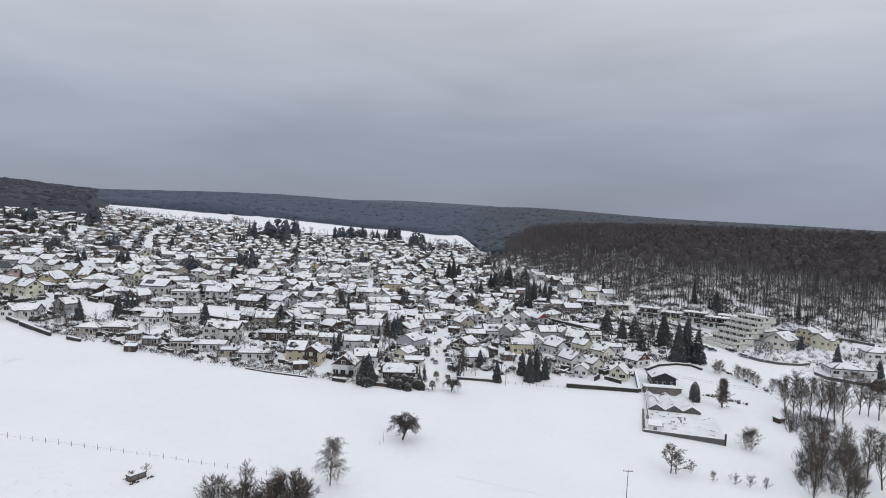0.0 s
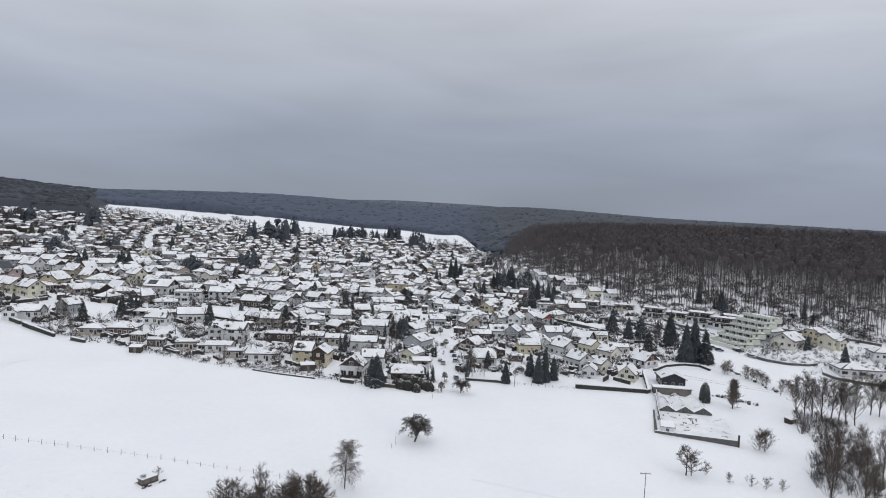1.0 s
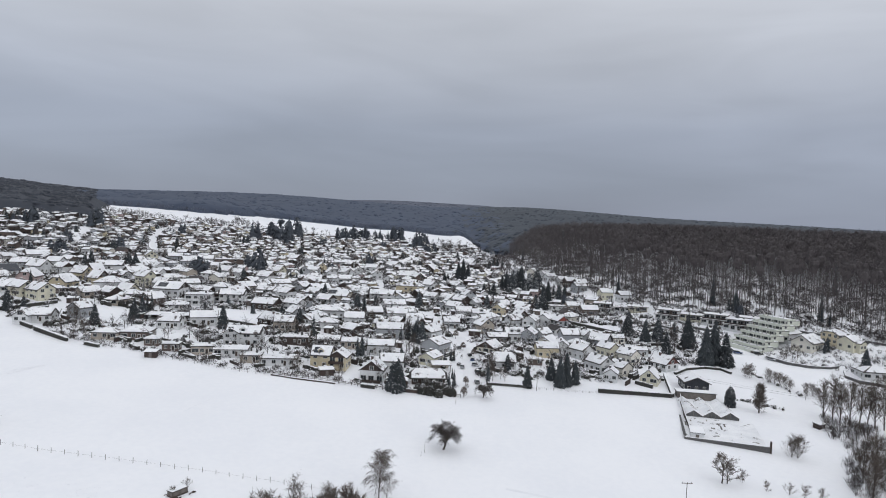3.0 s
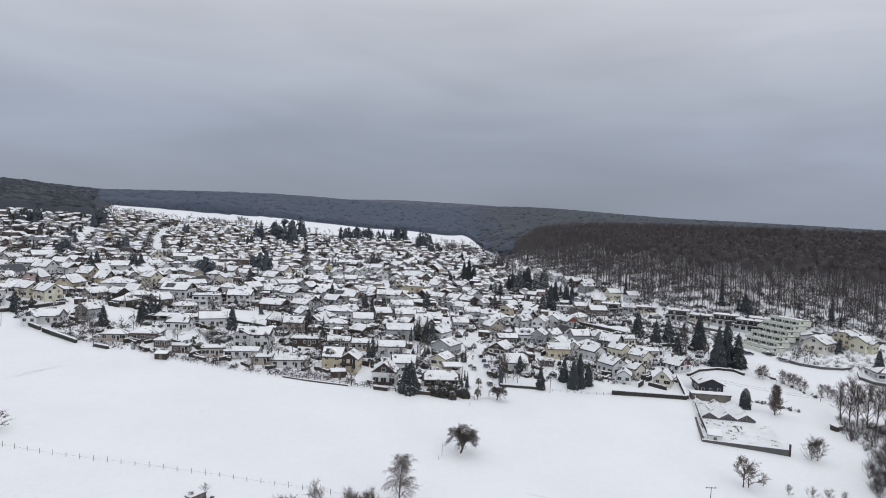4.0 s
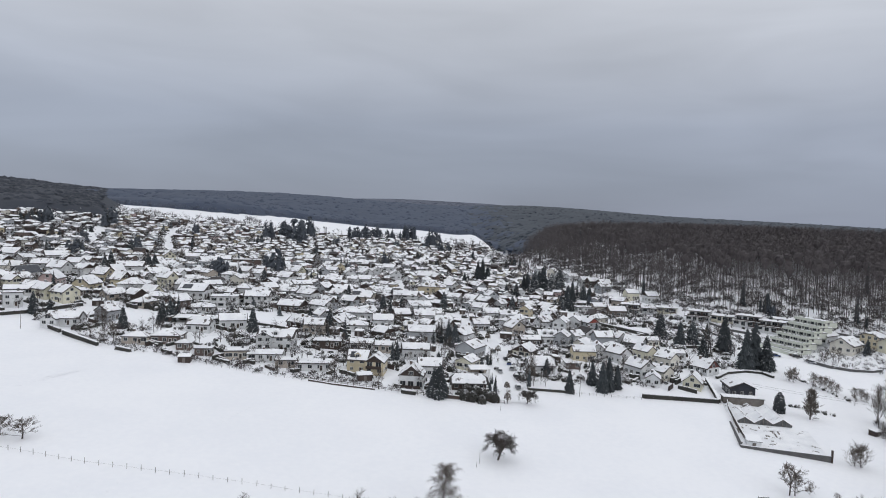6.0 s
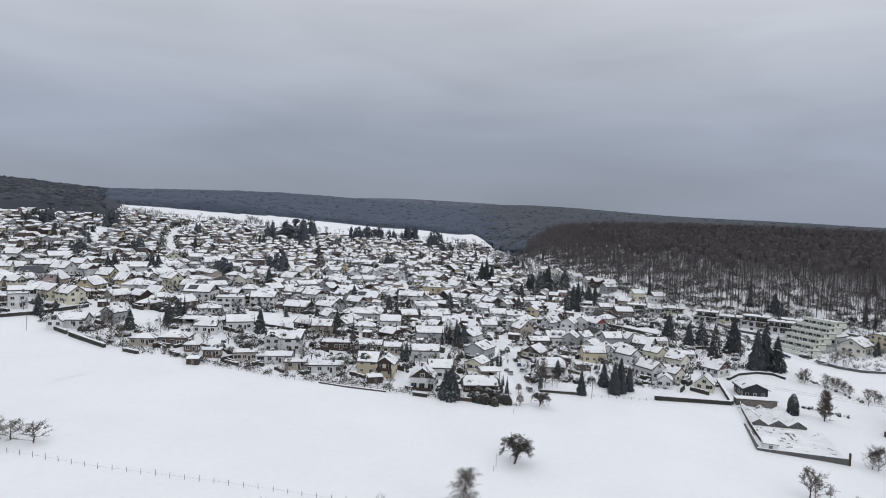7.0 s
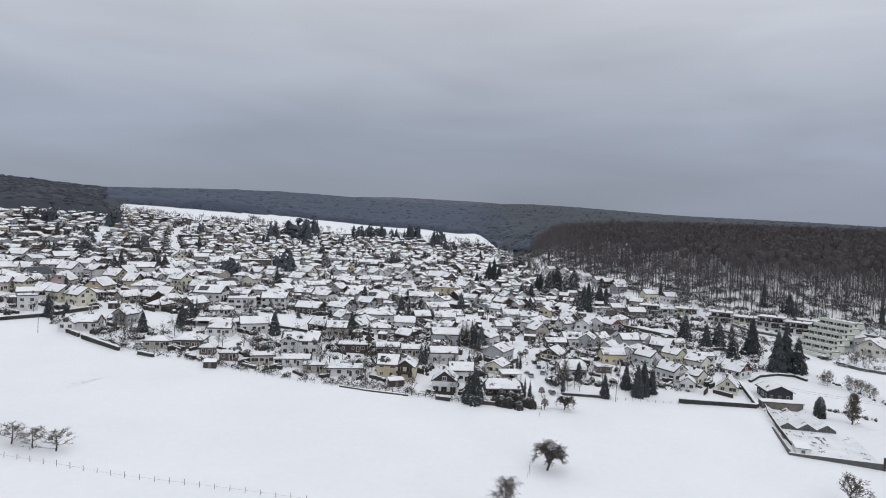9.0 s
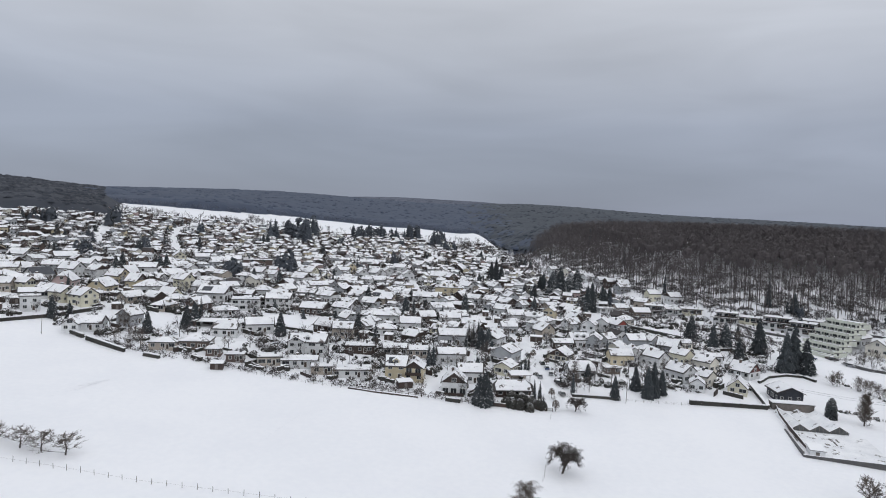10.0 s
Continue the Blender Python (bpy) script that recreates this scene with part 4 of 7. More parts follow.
modern_house(124.5, 378.9, -30, 12.7, 8.5, 2, "white")
modern_house(137.1, 375.6, -30, 11.3, 8.5, 1, "lemon")
modern_house(146.7, 365.8, -35, 14.0, 8.5, 2, "white")
modern_house(155.1, 355.9, -39, 13.8, 8.5, 2, "white")
modern_house(165.0, 364.0, -40, 10.7, 8.5, 1, "grey")
modern_house(92.8, 407.3, -20, 11.8, 8.5, 2, "white")
modern_house(105.8, 401.7, -14, 13.2, 8.5, 1, "white")
modern_house(112.8, 399.1, -15, 11.0, 8.5, 1, "lemon")
# ---- the middle rows, set by the plan ----
house(-286.7, 405.0, -6, 11.0, 8.8, 4.5, pitch=32, detail=1, ov=0.8)
house(-274.0, 397.6, 68, 8.2, 6.6, 4, pitch=30, detail=2, ov=0.8)
house(-252.6, 379.7, 12, 10.0, 8.0, 5, wall="grey", pitch=30, detail=2, ov=0.8)
house(-243.5, 350.7, 65, 10.0, 8.0, 4.5, pitch=36, detail=2, ov=0.8, tile=SOLAR, bare=(0,))
house(-241.1, 376.7, -14, 10.5, 8.4, 4.5, pitch=38, detail=2, ov=0.8)
house(-226.1, 344.3, 99, 11.0, 8.8, 4, style="half", wall="pink", pitch=40, detail=2, ov=0.8)
house(-245.0, 399.8, -5, 8.6, 6.9, 4.5, pitch=34, detail=2, ov=0.8)
house(-235.0, 394.8, -1, 7.9, 6.3, 3.5, wall="wood", pitch=30, detail=2, ov=0.8)
house(-213.7, 371.8, -22, 10.2, 8.2, 4.5, wall="yellow", pitch=38, detail=2, ov=0.8)
house(-205.8, 340.5, 84, 11.2, 9.0, 4, style="half", wall="yellow", pitch=38, detail=2, ov=0.8)
house(-213.2, 401.9, 18, 15.2, 9.0, 6, pitch=28, detail=1, ov=0.8, balcony=True)
house(-187.9, 353.3, 11, 14.1, 11.3, 4.4, style="hip", pitch=24, detail=2, ov=0.8)
house(-232.8, 323.0, -16, 6.3, 5.1, 5, wall="lemon", pitch=36, detail=2, ov=0.8)
house(-223.0, 313.9, 23, 12.1, 8.6, 2.8, pitch=18, detail=2, ov=0.8)
house(-220.6, 319.7, -17, 7.2, 5.7, 4, wall="grey", pitch=34, detail=2, ov=0.8)
house(-209.7, 312.2, -26, 9.2, 7.4, 4.6, wall="lemon", pitch=34, detail=2, ov=0.8)
house(-198.8, 309.1, -29, 10.1, 8.1, 5, wall="lemon", pitch=34, detail=2, ov=0.8)
house(-212.0, 292.7, 29, 7.2, 5.4, 6, style="flat", pitch=0, detail=2)
house(-201.5, 326.8, 39, 7.0, 5.0, 2.6, style="hip", wall="brick", pitch=20, detail=2, ov=0.8)
house(-239.3, 432.5, 7, 6.9, 5.5, 3.6, wall="pink", pitch=30, detail=1, ov=0.8)
house(-270.4, 422.7, 36, 12.6, 9.0, 3.5, pitch=28, detail=1, ov=0.8)
house(-258.9, 415.4, -40, 7.5, 6.0, 4, wall="wood", pitch=35, detail=1, ov=0.8)
house(-222.0, 453.3, 59, 11.9, 9.5, 3, wall="wood", pitch=30, detail=1, ov=0.8)
house(-208.7, 443.3, 53, 11.7, 9.3, 3, wall="wood", pitch=30, detail=1, ov=0.8)
house(-222.5, 479.9, -62, 10.4, 8.0, 5, wall="lemon", pitch=36, detail=1, ov=0.8)
house(-195.7, 431.2, -53, 8.5, 6.8, 4.5, pitch=34, detail=1, ov=0.8)
house(-195.1, 398.5, 44, 11.6, 9.3, 4.5, wall="cream", pitch=30, detail=2, ov=0.8)
house(-178.5, 373.5, -32, 9.0, 7.2, 6.5, wall="lemon", pitch=38, detail=2, ov=0.8)
house(-187.4, 410.2, -18, 7.1, 5.7, 4, pitch=34, detail=1, ov=0.8)
house(-175.3, 401.9, 21, 16.2, 9.0, 3, style="hip", pitch=20, detail=1, ov=0.8)
house(-151.2, 342.2, -4, 13.9, 11.1, 6.5, pitch=28, detail=2, ov=0.8, clad=True, solar=True, balcony=True)
house(-166.9, 333.4, 4, 10.2, 8.2, 3, style="hip", wall="grey", pitch=22, detail=2, ov=0.8)
house(-185.1, 436.5, -9, 8.2, 6.6, 3.4, style="hip", pitch=26, detail=1, ov=0.8)
house(-197.7, 493.7, 30, 13.5, 9.0, 3.6, pitch=28, detail=1, ov=0.8)
house(-193.9, 512.2, 19, 11.2, 8.9, 3.6, pitch=28, detail=1, ov=0.8)
house(-160.0, 424.3, -12, 8.4, 6.8, 5, style="hip", pitch=26, detail=1, ov=0.8)
house(-159.2, 388.2, 40, 9.9, 7.9, 3.2, pitch=24, detail=2, ov=0.8)
house(-147.7, 365.2, 59, 6.7, 5.4, 3.2, wall="wood", pitch=30, detail=2, ov=0.8)
house(-141.9, 367.4, -12, 6.8, 5.4, 3.4, wall="wood", pitch=30, detail=2, ov=0.8)
house(-134.5, 337.7, 13, 13.3, 9.0, 5.5, style="flat", pitch=0, detail=2)
house(-158.6, 454.1, -23, 9.5, 7.6, 4.5, pitch=36, detail=1, ov=0.8)
house(-149.7, 451.5, -19, 7.6, 6.0, 4.5, pitch=34, detail=1, ov=0.8)
house(-174.8, 483.4, 3, 8.2, 6.5, 3.5, pitch=28, detail=1, ov=0.8)
house(-175.9, 514.1, 17, 21.2, 9.0, 5, style="flat", wall="brick", pitch=0, detail=1)
house(-137.3, 379.9, -3, 10.1, 8.0, 4.4, style="hip", pitch=26, detail=2, ov=0.8, clad=True)
house(-138.8, 319.5, 21, 9.9, 7.9, 2.8, style="hip", pitch=20, detail=2, ov=0.8)
house(-121.5, 351.8, 4, 12.5, 10.0, 5.5, pitch=24, detail=2, ov=0.8)
house(-229.3, 516.6, 22, 11.5, 9.0, 3.4, pitch=26, detail=1, ov=0.8)
house(-214.6, 504.2, 21, 10.2, 8.2, 3.4, wall="grey", pitch=26, detail=1, ov=0.8)
house(-128.9, 397.9, 53, 10.4, 8.3, 3.6, wall="beige", pitch=30, detail=2, ov=0.8)
house(-130.2, 453.3, -31, 10.6, 8.5, 4, pitch=34, detail=1, ov=0.8, clad=True)
house(-132.1, 488.4, -27, 11.4, 9.1, 4.5, wall="lemon", pitch=38, detail=1, ov=0.8)
house(-115.4, 468.8, -74, 9.0, 6.2, 5, wall="lemon", pitch=36, detail=1, ov=0.8)
house(-126.9, 511.5, 12, 11.7, 9.0, 3.5, style="flat", pitch=0, detail=1)
house(-114.8, 501.5, -74, 12.0, 9.6, 4.5, wall="grey", pitch=40, detail=1, ov=0.8)
house(-111.0, 524.4, -10, 9.0, 7.2, 4, pitch=30, detail=1, ov=0.8)
house(-107.8, 540.9, -71, 8.8, 7.1, 5.5, wall="yellow", pitch=38, detail=1, ov=0.8)
house(-97.3, 609.3, 7, 26.0, 9.0, 4, pitch=20, detail=1, ov=0.8)
house(-119.3, 608.1, 9, 20.2, 9.0, 3.6, pitch=20, detail=1, ov=0.8)
house(-96.0, 518.6, -72, 10.3, 8.2, 4, pitch=36, detail=1, ov=0.8)
house(-85.6, 529.2, -53, 11.5, 9.2, 4, pitch=34, detail=1, ov=0.8)
house(-77.5, 543.3, -79, 12.0, 9.4, 4, pitch=34, detail=1, ov=0.8)
house(-104.3, 468.2, 10, 18.8, 9.0, 3.6, pitch=24, detail=1, ov=0.8)
house(-83.6, 489.4, 7, 14.4, 9.0, 3.4, pitch=26, detail=1, ov=0.8)
house(-98.8, 421.6, 65, 8.9, 7.2, 4, wall="grey", pitch=36, detail=1, ov=0.8)
house(-87.3, 418.4, 39, 12.0, 9.6, 4.2, wall="wood", pitch=28, detail=1, ov=0.8)
house(-75.8, 456.7, 7, 7.1, 5.7, 4, style="flat", wall="grey", pitch=0, detail=1)
house(-71.9, 400.4, -13, 14.7, 11.7, 3.8, style="half", wall="beige", pitch=28, detail=1, ov=0.8, solar=True)
house(-64.2, 384.4, -24, 5.2, 4.2, 3.4, pitch=20, detail=2, ov=0.8)
house(-60.8, 428.8, -25, 12.2, 9.7, 3.8, pitch=26, detail=1, ov=0.8)
house(-102.3, 387.2, -26, 10.5, 8.4, 4.2, pitch=26, detail=2, ov=0.8, clad=True)
house(-115.5, 397.8, -7, 10.3, 8.3, 3, wall="grey", pitch=22, detail=2, ov=0.8)
house(-102.3, 347.1, -12, 12.6, 10.1, 3.4, wall="wood", pitch=24, detail=2, ov=0.8, clad=True)
house(-87.8, 349.2, -24, 9.5, 7.6, 4.8, pitch=26, detail=2, ov=0.8)
house(-116.4, 433.8, 32, 11.9, 9.5, 3, wall="beige", pitch=20, detail=1, ov=0.8)
house(-88.5, 377.4, 10, 7.9, 6.3, 3.5, pitch=24, detail=2, ov=0.8)
house(-68.2, 342.7, 3, 17.7, 9.0, 4.2, style="hip", pitch=20, detail=2, ov=1.4)
house(-46.3, 415.7, -5, 15.0, 9.0, 4.8, pitch=26, detail=1, ov=0.8)
house(-30.3, 455.5, -5, 18.7, 9.0, 6.5, style="hip", wall="yellow", pitch=24, detail=1, ov=0.8, dormers=2)
house(-35.5, 543.1, -14, 13.5, 10.8, 4, wall="beige", pitch=30, detail=1, ov=0.8)
house(-27.3, 530.6, -59, 8.4, 6.7, 5, wall="brick", pitch=38, detail=1, ov=0.8)
house(-17.3, 600.5, 69, 12.3, 9.8, 4.5, wall="wood", pitch=38, detail=1, ov=0.8)
house(-60.8, 534.4, -81, 10.8, 8.3, 4.2, pitch=36, detail=1, ov=0.8)
house(-37.1, 386.3, 17, 12.4, 9.9, 3.6, pitch=22, detail=2, ov=0.8)
house(-30.1, 362.1, 21, 12.2, 9.7, 3.6, pitch=22, detail=2, ov=0.8)
house(-23.8, 434.2, 60, 7.5, 6.0, 4.5, wall="wood", pitch=38, detail=1, ov=0.8)
house(-16.6, 489.3, -41, 9.8, 7.9, 4.2, pitch=34, detail=1, ov=0.8)
house(-3.2, 520.7, -52, 10.0, 8.0, 4.2, pitch=34, detail=1, ov=0.8)
house(4.9, 493.9, -63, 8.5, 6.8, 4.2, wall="grey", pitch=36, detail=1, ov=0.8)
house(10.0, 444.0, -69, 8.6, 6.9, 4.5, wall="grey", pitch=38, detail=1, ov=0.8)
house(-0.3, 394.1, -33, 9.1, 7.3, 4, pitch=30, detail=2, ov=0.8)
house(-4.1, 426.6, -38, 8.6, 6.9, 4, pitch=32, detail=1, ov=0.8)
house(-14.8, 431.1, -26, 8.3, 6.7, 3.8, pitch=30, detail=1, ov=0.8)
house(20.6, 418.9, 54, 6.7, 5.3, 5, wall="redwood", pitch=40, detail=1, ov=0.8)
house(13.7, 414.3, 45, 6.3, 5.0, 4, pitch=34, detail=1, ov=0.8)
house(20.5, 664.3, -24, 14.2, 11.3, 3.8, pitch=28, detail=1, ov=0.8)
house(30.5, 715.5, -89, 12.0, 9.3, 4, pitch=38, detail=1, ov=0.8)
house(43.6, 575.6, -67, 7.5, 6.0, 3.6, wall="cream", pitch=34, detail=1, ov=0.8)
house(-71.9, 686.6, 64, 10.9, 8.7, 3.8, pitch=36, detail=1, ov=0.8)
house(-53.8, 629.0, -27, 11.1, 8.9, 3.6, pitch=30, detail=1, ov=0.8)
house(-70.1, 588.7, -15, 10.9, 8.7, 3.6, pitch=30, detail=1, ov=0.8)
house(-43.1, 648.5, 12, 13.4, 9.0, 3.6, pitch=28, detail=1, ov=0.8)

# clumps of garden trees: x, y, radius
GROVES = [(-280.7, 465.6, 6), (-154.9, 433.4, 6), (-215.1, 678.2, 6), (-319.8, 503.5, 6), (-294.0, 443.7, 6), (-386.9, 575.4, 6), (-381.8, 589.9, 7), (-223.4, 495.5, 5), (-73.6, 634.4, 5), (-24.1, 632.2, 6), (-0.0, 515.9, 6), (47.2, 635.1, 8), (42.6, 523.4, 8), (27.0, 467.7, 5), (-23.0, 297.2, 6), (70.5, 460.4, 7), (73.7, 443.2, 6), (56.9, 420.7, 6), (-49.0, 367.4, 6), (-112.3, 585.9, 5), (-150.1, 661.5, 5), (-47.3, 696.9, 5), (-102.0, 687.4, 5), (-232.7, 416.9, 6), (-217.6, 437.3, 5), (-238.4, 564.7, 5), (-111.2, 451.9, 6)]

# ---- the rest of the village, street by street ----
BOUNDS = [(-211.1, 280.8), (-151.7, 265.4), (-59.9, 249.4), (59.1, 259.3), (106.5, 292.3), (146.8, 343.6), (116.1, 394.4), (83.1, 459.8), (59.0, 518.9), (47.0, 593.7), (51.7, 778.6), (43.1, 855.2), (-61.8, 883.9), (-171.1, 883.0), (-258.9, 825.5), (-326.2, 754.7), (-382.6, 704.4), (-402.4, 643.8), (-429.0, 565.9), (-356.7, 412.0), (-273.2, 305.5)]
OPEN = [(-104.8, 317.4, 24), (78.2, 361.8, 17), (-3.2, 257.6, 12), (-0.5, 279.4, 10), (-1.5, 303.7, 9), (-6.2, 341.8, 9), (-20.0, 379.5, 9), (-308.4, 534.6, 12), (-321.1, 565.2, 12), (-334.4, 601.5, 12), (-247.9, 543.0, 9), (-265.0, 578.2, 9), (-280.1, 613.4, 10), (-292.2, 648.7, 10), (-301.5, 682.0, 10), (-304.3, 720.6, 10), (-223.5, 499.1, 8), (-164.1, 298.1, 16), (-205.4, 279.9, 12), (-191.2, 295.0, 11), (-226.1, 275.1, 10)]
OPEN += GROVES
ROADS = [[(0.9, 231.0), (1.8, 252.3), (2.1, 280.3), (0.6, 316.6), (-6.1, 348.5), (-21.0, 383.0), (-45.5, 420.8), (-53.5, 493.7), (-74.5, 611.6)], [(1.4, 293.4), (29.1, 324.8), (57.6, 398.0), (63.4, 457.1)], [(-294.9, 506.5), (-322.1, 565.2), (-334.0, 609.9)], [(-164.2, 432.3), (-224.5, 499.0), (-247.9, 543.0), (-280.1, 613.4), (-301.5, 682.0), (-304.3, 763.9)],
         [(-21.0, 383.0), (-80.3, 373.7), (-150.3, 352.6), (-235.1, 353.2)], [(125.5, 339.9), (137.3, 321.9), (143.7, 306.8), (158.8, 292.8), (173.1, 276.6), (186.9, 256.0), (222.3, 227.5)], [(-108.5, 285.1), (-127.4, 275.4), (-149.8, 281.5), (-185.2, 300.3), (-270.3, 323.0)]]


def inside(x, y, ring):
    odd = False
    for (ax, ay), (bx, by) in zip(ring, ring[1:] + ring[:1]):
        if (ay > y) != (by > y) and x < ax + (y - ay) / (by - ay) * (bx - ax):
            odd = not odd
    return odd


def from_road(x, y):
    best = 1e9
    for line in ROADS:
        for (ax, ay), (bx, by) in zip(line, line[1:]):
            dx, dy = bx - ax, by - ay
            k = min(1.0, max(0.0, ((x - ax) * dx + (y - ay) * dy) / (dx * dx + dy * dy)))
            best = min(best, math.hypot(x - ax - k * dx, y - ay - k * dy))
    return best


for line in ROADS:
    ribbon("road", line, 5.2, 0.09, ROAD_SNOW, "village street under driven grey-white snow", "street", crown=0.12)

rng = random.Random(5)
taken = [(ob.location.x, ob.location.y) for ob in scene.objects if ob.parent is None and ob.name.startswith("house")]
front = len(taken)


def free(x, y, gap):
    return all((x - a) ** 2 + (y - b) ** 2 > gap * gap for a, b in taken)


PAINTS = ["white"] * 9 + ["cream"] * 4 + ["lemon", "lemon", "yellow"] + ["beige"] * 3 + ["grey"] * 6 + ["wood"] * 5 + ["brick", "brick", "pink"]
FAR_PAINTS = ["white"] * 4 + ["cream"] * 2 + ["lemon", "yellow"] + ["beige"] * 4 + ["grey"] * 6 + ["wood"] * 8 + ["brick"] * 5 + ["pink"]
v = 290.0
row = 0
while v < 900:
    row += 1
    pace = 13.4 if v < 430 else 9.4
    v += pace
    for col in range(int(600 / pace)):
        u = col * pace * 0.95 - 430 + rng.uniform(-4, 4)
        lean = 0.20 if u < -120 else -0.06
        x, y = u, v - lean * (u + 120) + rng.uniform(-4, 4)
        if not inside(x, y, BOUNDS) or not free(x, y, 10.4 if y < 430 else 7.7) or (x > 84 and y < 405) or y < 300 + 0.15 * abs(x + 60) * (x < -60):
            continue
        if any((x - a) ** 2 + (y - b) ** 2 < r * r for a, b, r in OPEN) or from_road(x, y) < 7.5 or past_edge(x, y) > -5:
            continue
        if rng.random() < 0.06:
            continue
        taken.append((x, y))
        base = -24 if x < -120 else (-36 if x < -10 else -50)
        base = base if y < 430 else base * 0.3
        turn = base + rng.uniform(-15, 15) + (0 if rng.random() < 0.66 else 90)
        L, W, eave = rng.uniform(7.0, 10.2), rng.uniform(6.4, 8.2), rng.choice((2.6, 2.7, 3.0, 3.6, 4.4))
        if y > 430:
            L, W, eave = L * 0.76, W * 0.74, eave * 0.9
        style = rng.choice(("gable",) * 7 + ("half", "hip", "hip"))
        random.seed(row * 100 + col)
        (house if len(taken) < 292 else far_house)(x, y, turn, L, W, eave, style, rng.choice(PAINTS if y < 400 else FAR_PAINTS), rng.uniform(26, 44) * (1.0 if y < 400 else 0.72) if style != "hip" else rng.uniform(20, 28), 1 if y < 430 else 0,
              chimney=y < 620, dormers=1 if rng.random() < 0.12 and y < 520 else 0, clad=rng.random() < 0.36, bare=(0,) if rng.random() < 0.07 else (), ov=rng.uniform(0.5, 0.95) if y < 430 else 0.4, door=False)

link_far_houses()

# ---- hedges and fences between the garden plots ----
HEDGES, CAPS, BOARDS = Shape(), Shape(), Shape()
plots = list(taken)
for hx, hy in plots:
    if hy > 760 or hx > 84:
        continue
    base = -24 if hx < -120 else (-30 if hx < -10 else -40)
    for side in range(rng.choice((2, 3, 3, 4))):
        turn = radians(base + rng.uniform(-8, 8) + rng.choice((0, 90, 180, 270)))
        ux, uy = math.cos(turn), math.sin(turn)
        off, run, w = rng.uniform(6.0, 8.0), rng.uniform(4.0, 7.5), rng.uniform(0.35, 0.7)
        h = rng.uniform(0.8, 1.9)
        board = rng.random() < 0.3
        steps = 4 if hy < 420 else 2
        for i in range(steps):
            q = -run / 2 + run * (i + 0.5) / steps
            x, y = hx - uy * off + ux * q, hy + ux * off + uy * q
            if from_road(x, y) < 3.2 or not free(x, y, 4.9) or not (inside(x, y, BOUNDS) or inside(x, y + 15, BOUNDS)):
                continue
            z, l, k = height(x, y) + lumps(x, y), run / steps / 2, (0.06 if board else w)
            hh = h * rng.uniform(0.9, 1.1) if not board else h
            ring = [(x + ux * a * l - uy * b * k, y + uy * a * l + ux * b * k, z - 0.4) for a, b in ((-1, -1), (1, -1), (1, 1), (-1, 1))]
            (BOARDS if board else HEDGES).solid(ring, up(ring, 0.4 + hh, 0.0 if board else 0.1))
            if not board and hy < 460:
                CAPS.solid(up(ring, 0.4 + hh, 0.12), up(ring, 0.52 + hh, 0.3))
tagged(new("garden_hedges", HEDGES.mesh("garden_hedges", HEDGE)), "dark clipped hedges between the village gardens", "hedges", kind="stuff")
tagged(new("hedge_snow", CAPS.mesh("hedge_snow", CLEAN_SNOW)), "snow lying along the garden hedges", "hedge snow", kind="stuff")
tagged(new("garden_fences", BOARDS.mesh("garden_fences", WOOD)), "dark board fences between the village gardens", "fences", kind="stuff")

# ---- garden huts, garages and carports ----
huts = 0
for k in range(2500):
    if huts > 95:
        break
    x, y = rng.uniform(-260, 120), rng.uniform(285, 470)
    if x < 84 and inside(x, y, BOUNDS) and free(x, y, 7.6) and from_road(x, y) > 5 and past_edge(x, y) < -5 and not any((x - a) ** 2 + (y - b) ** 2 < r * r for a, b, r in OPEN):
        taken.append((x, y))
        huts += 1
        L = rng.uniform(2.5, 5.5)
        shed(x, y, rng.uniform(-15, 20) + rng.choice((0, 90)), L, rng.uniform(2.2, 3.6), rng.uniform(2.0, 2.5), rng.choice(("wood", "wood", "wood", "brick")))

# carports and low roofs near the field
shed(-9.6, 259.3, 8, 7, 5.5, 2.5, "beige", "low carport with a thick snow roof beside the street", "carport", True)
shed(-131.3, 295.5, 4, 20, 6, 2.4, "wood", "long low carport row with snow on its roof", "carport", True)
shed(-52.0, 241.1, 20, 5, 3.2, 2.2, "wood")
shed(-24.0, 236.0, 6, 4.5, 3.2, 2.2, "wood")
shed(-117.4, 243.3, 8, 4.2, 3.0, 2.1, "wood")

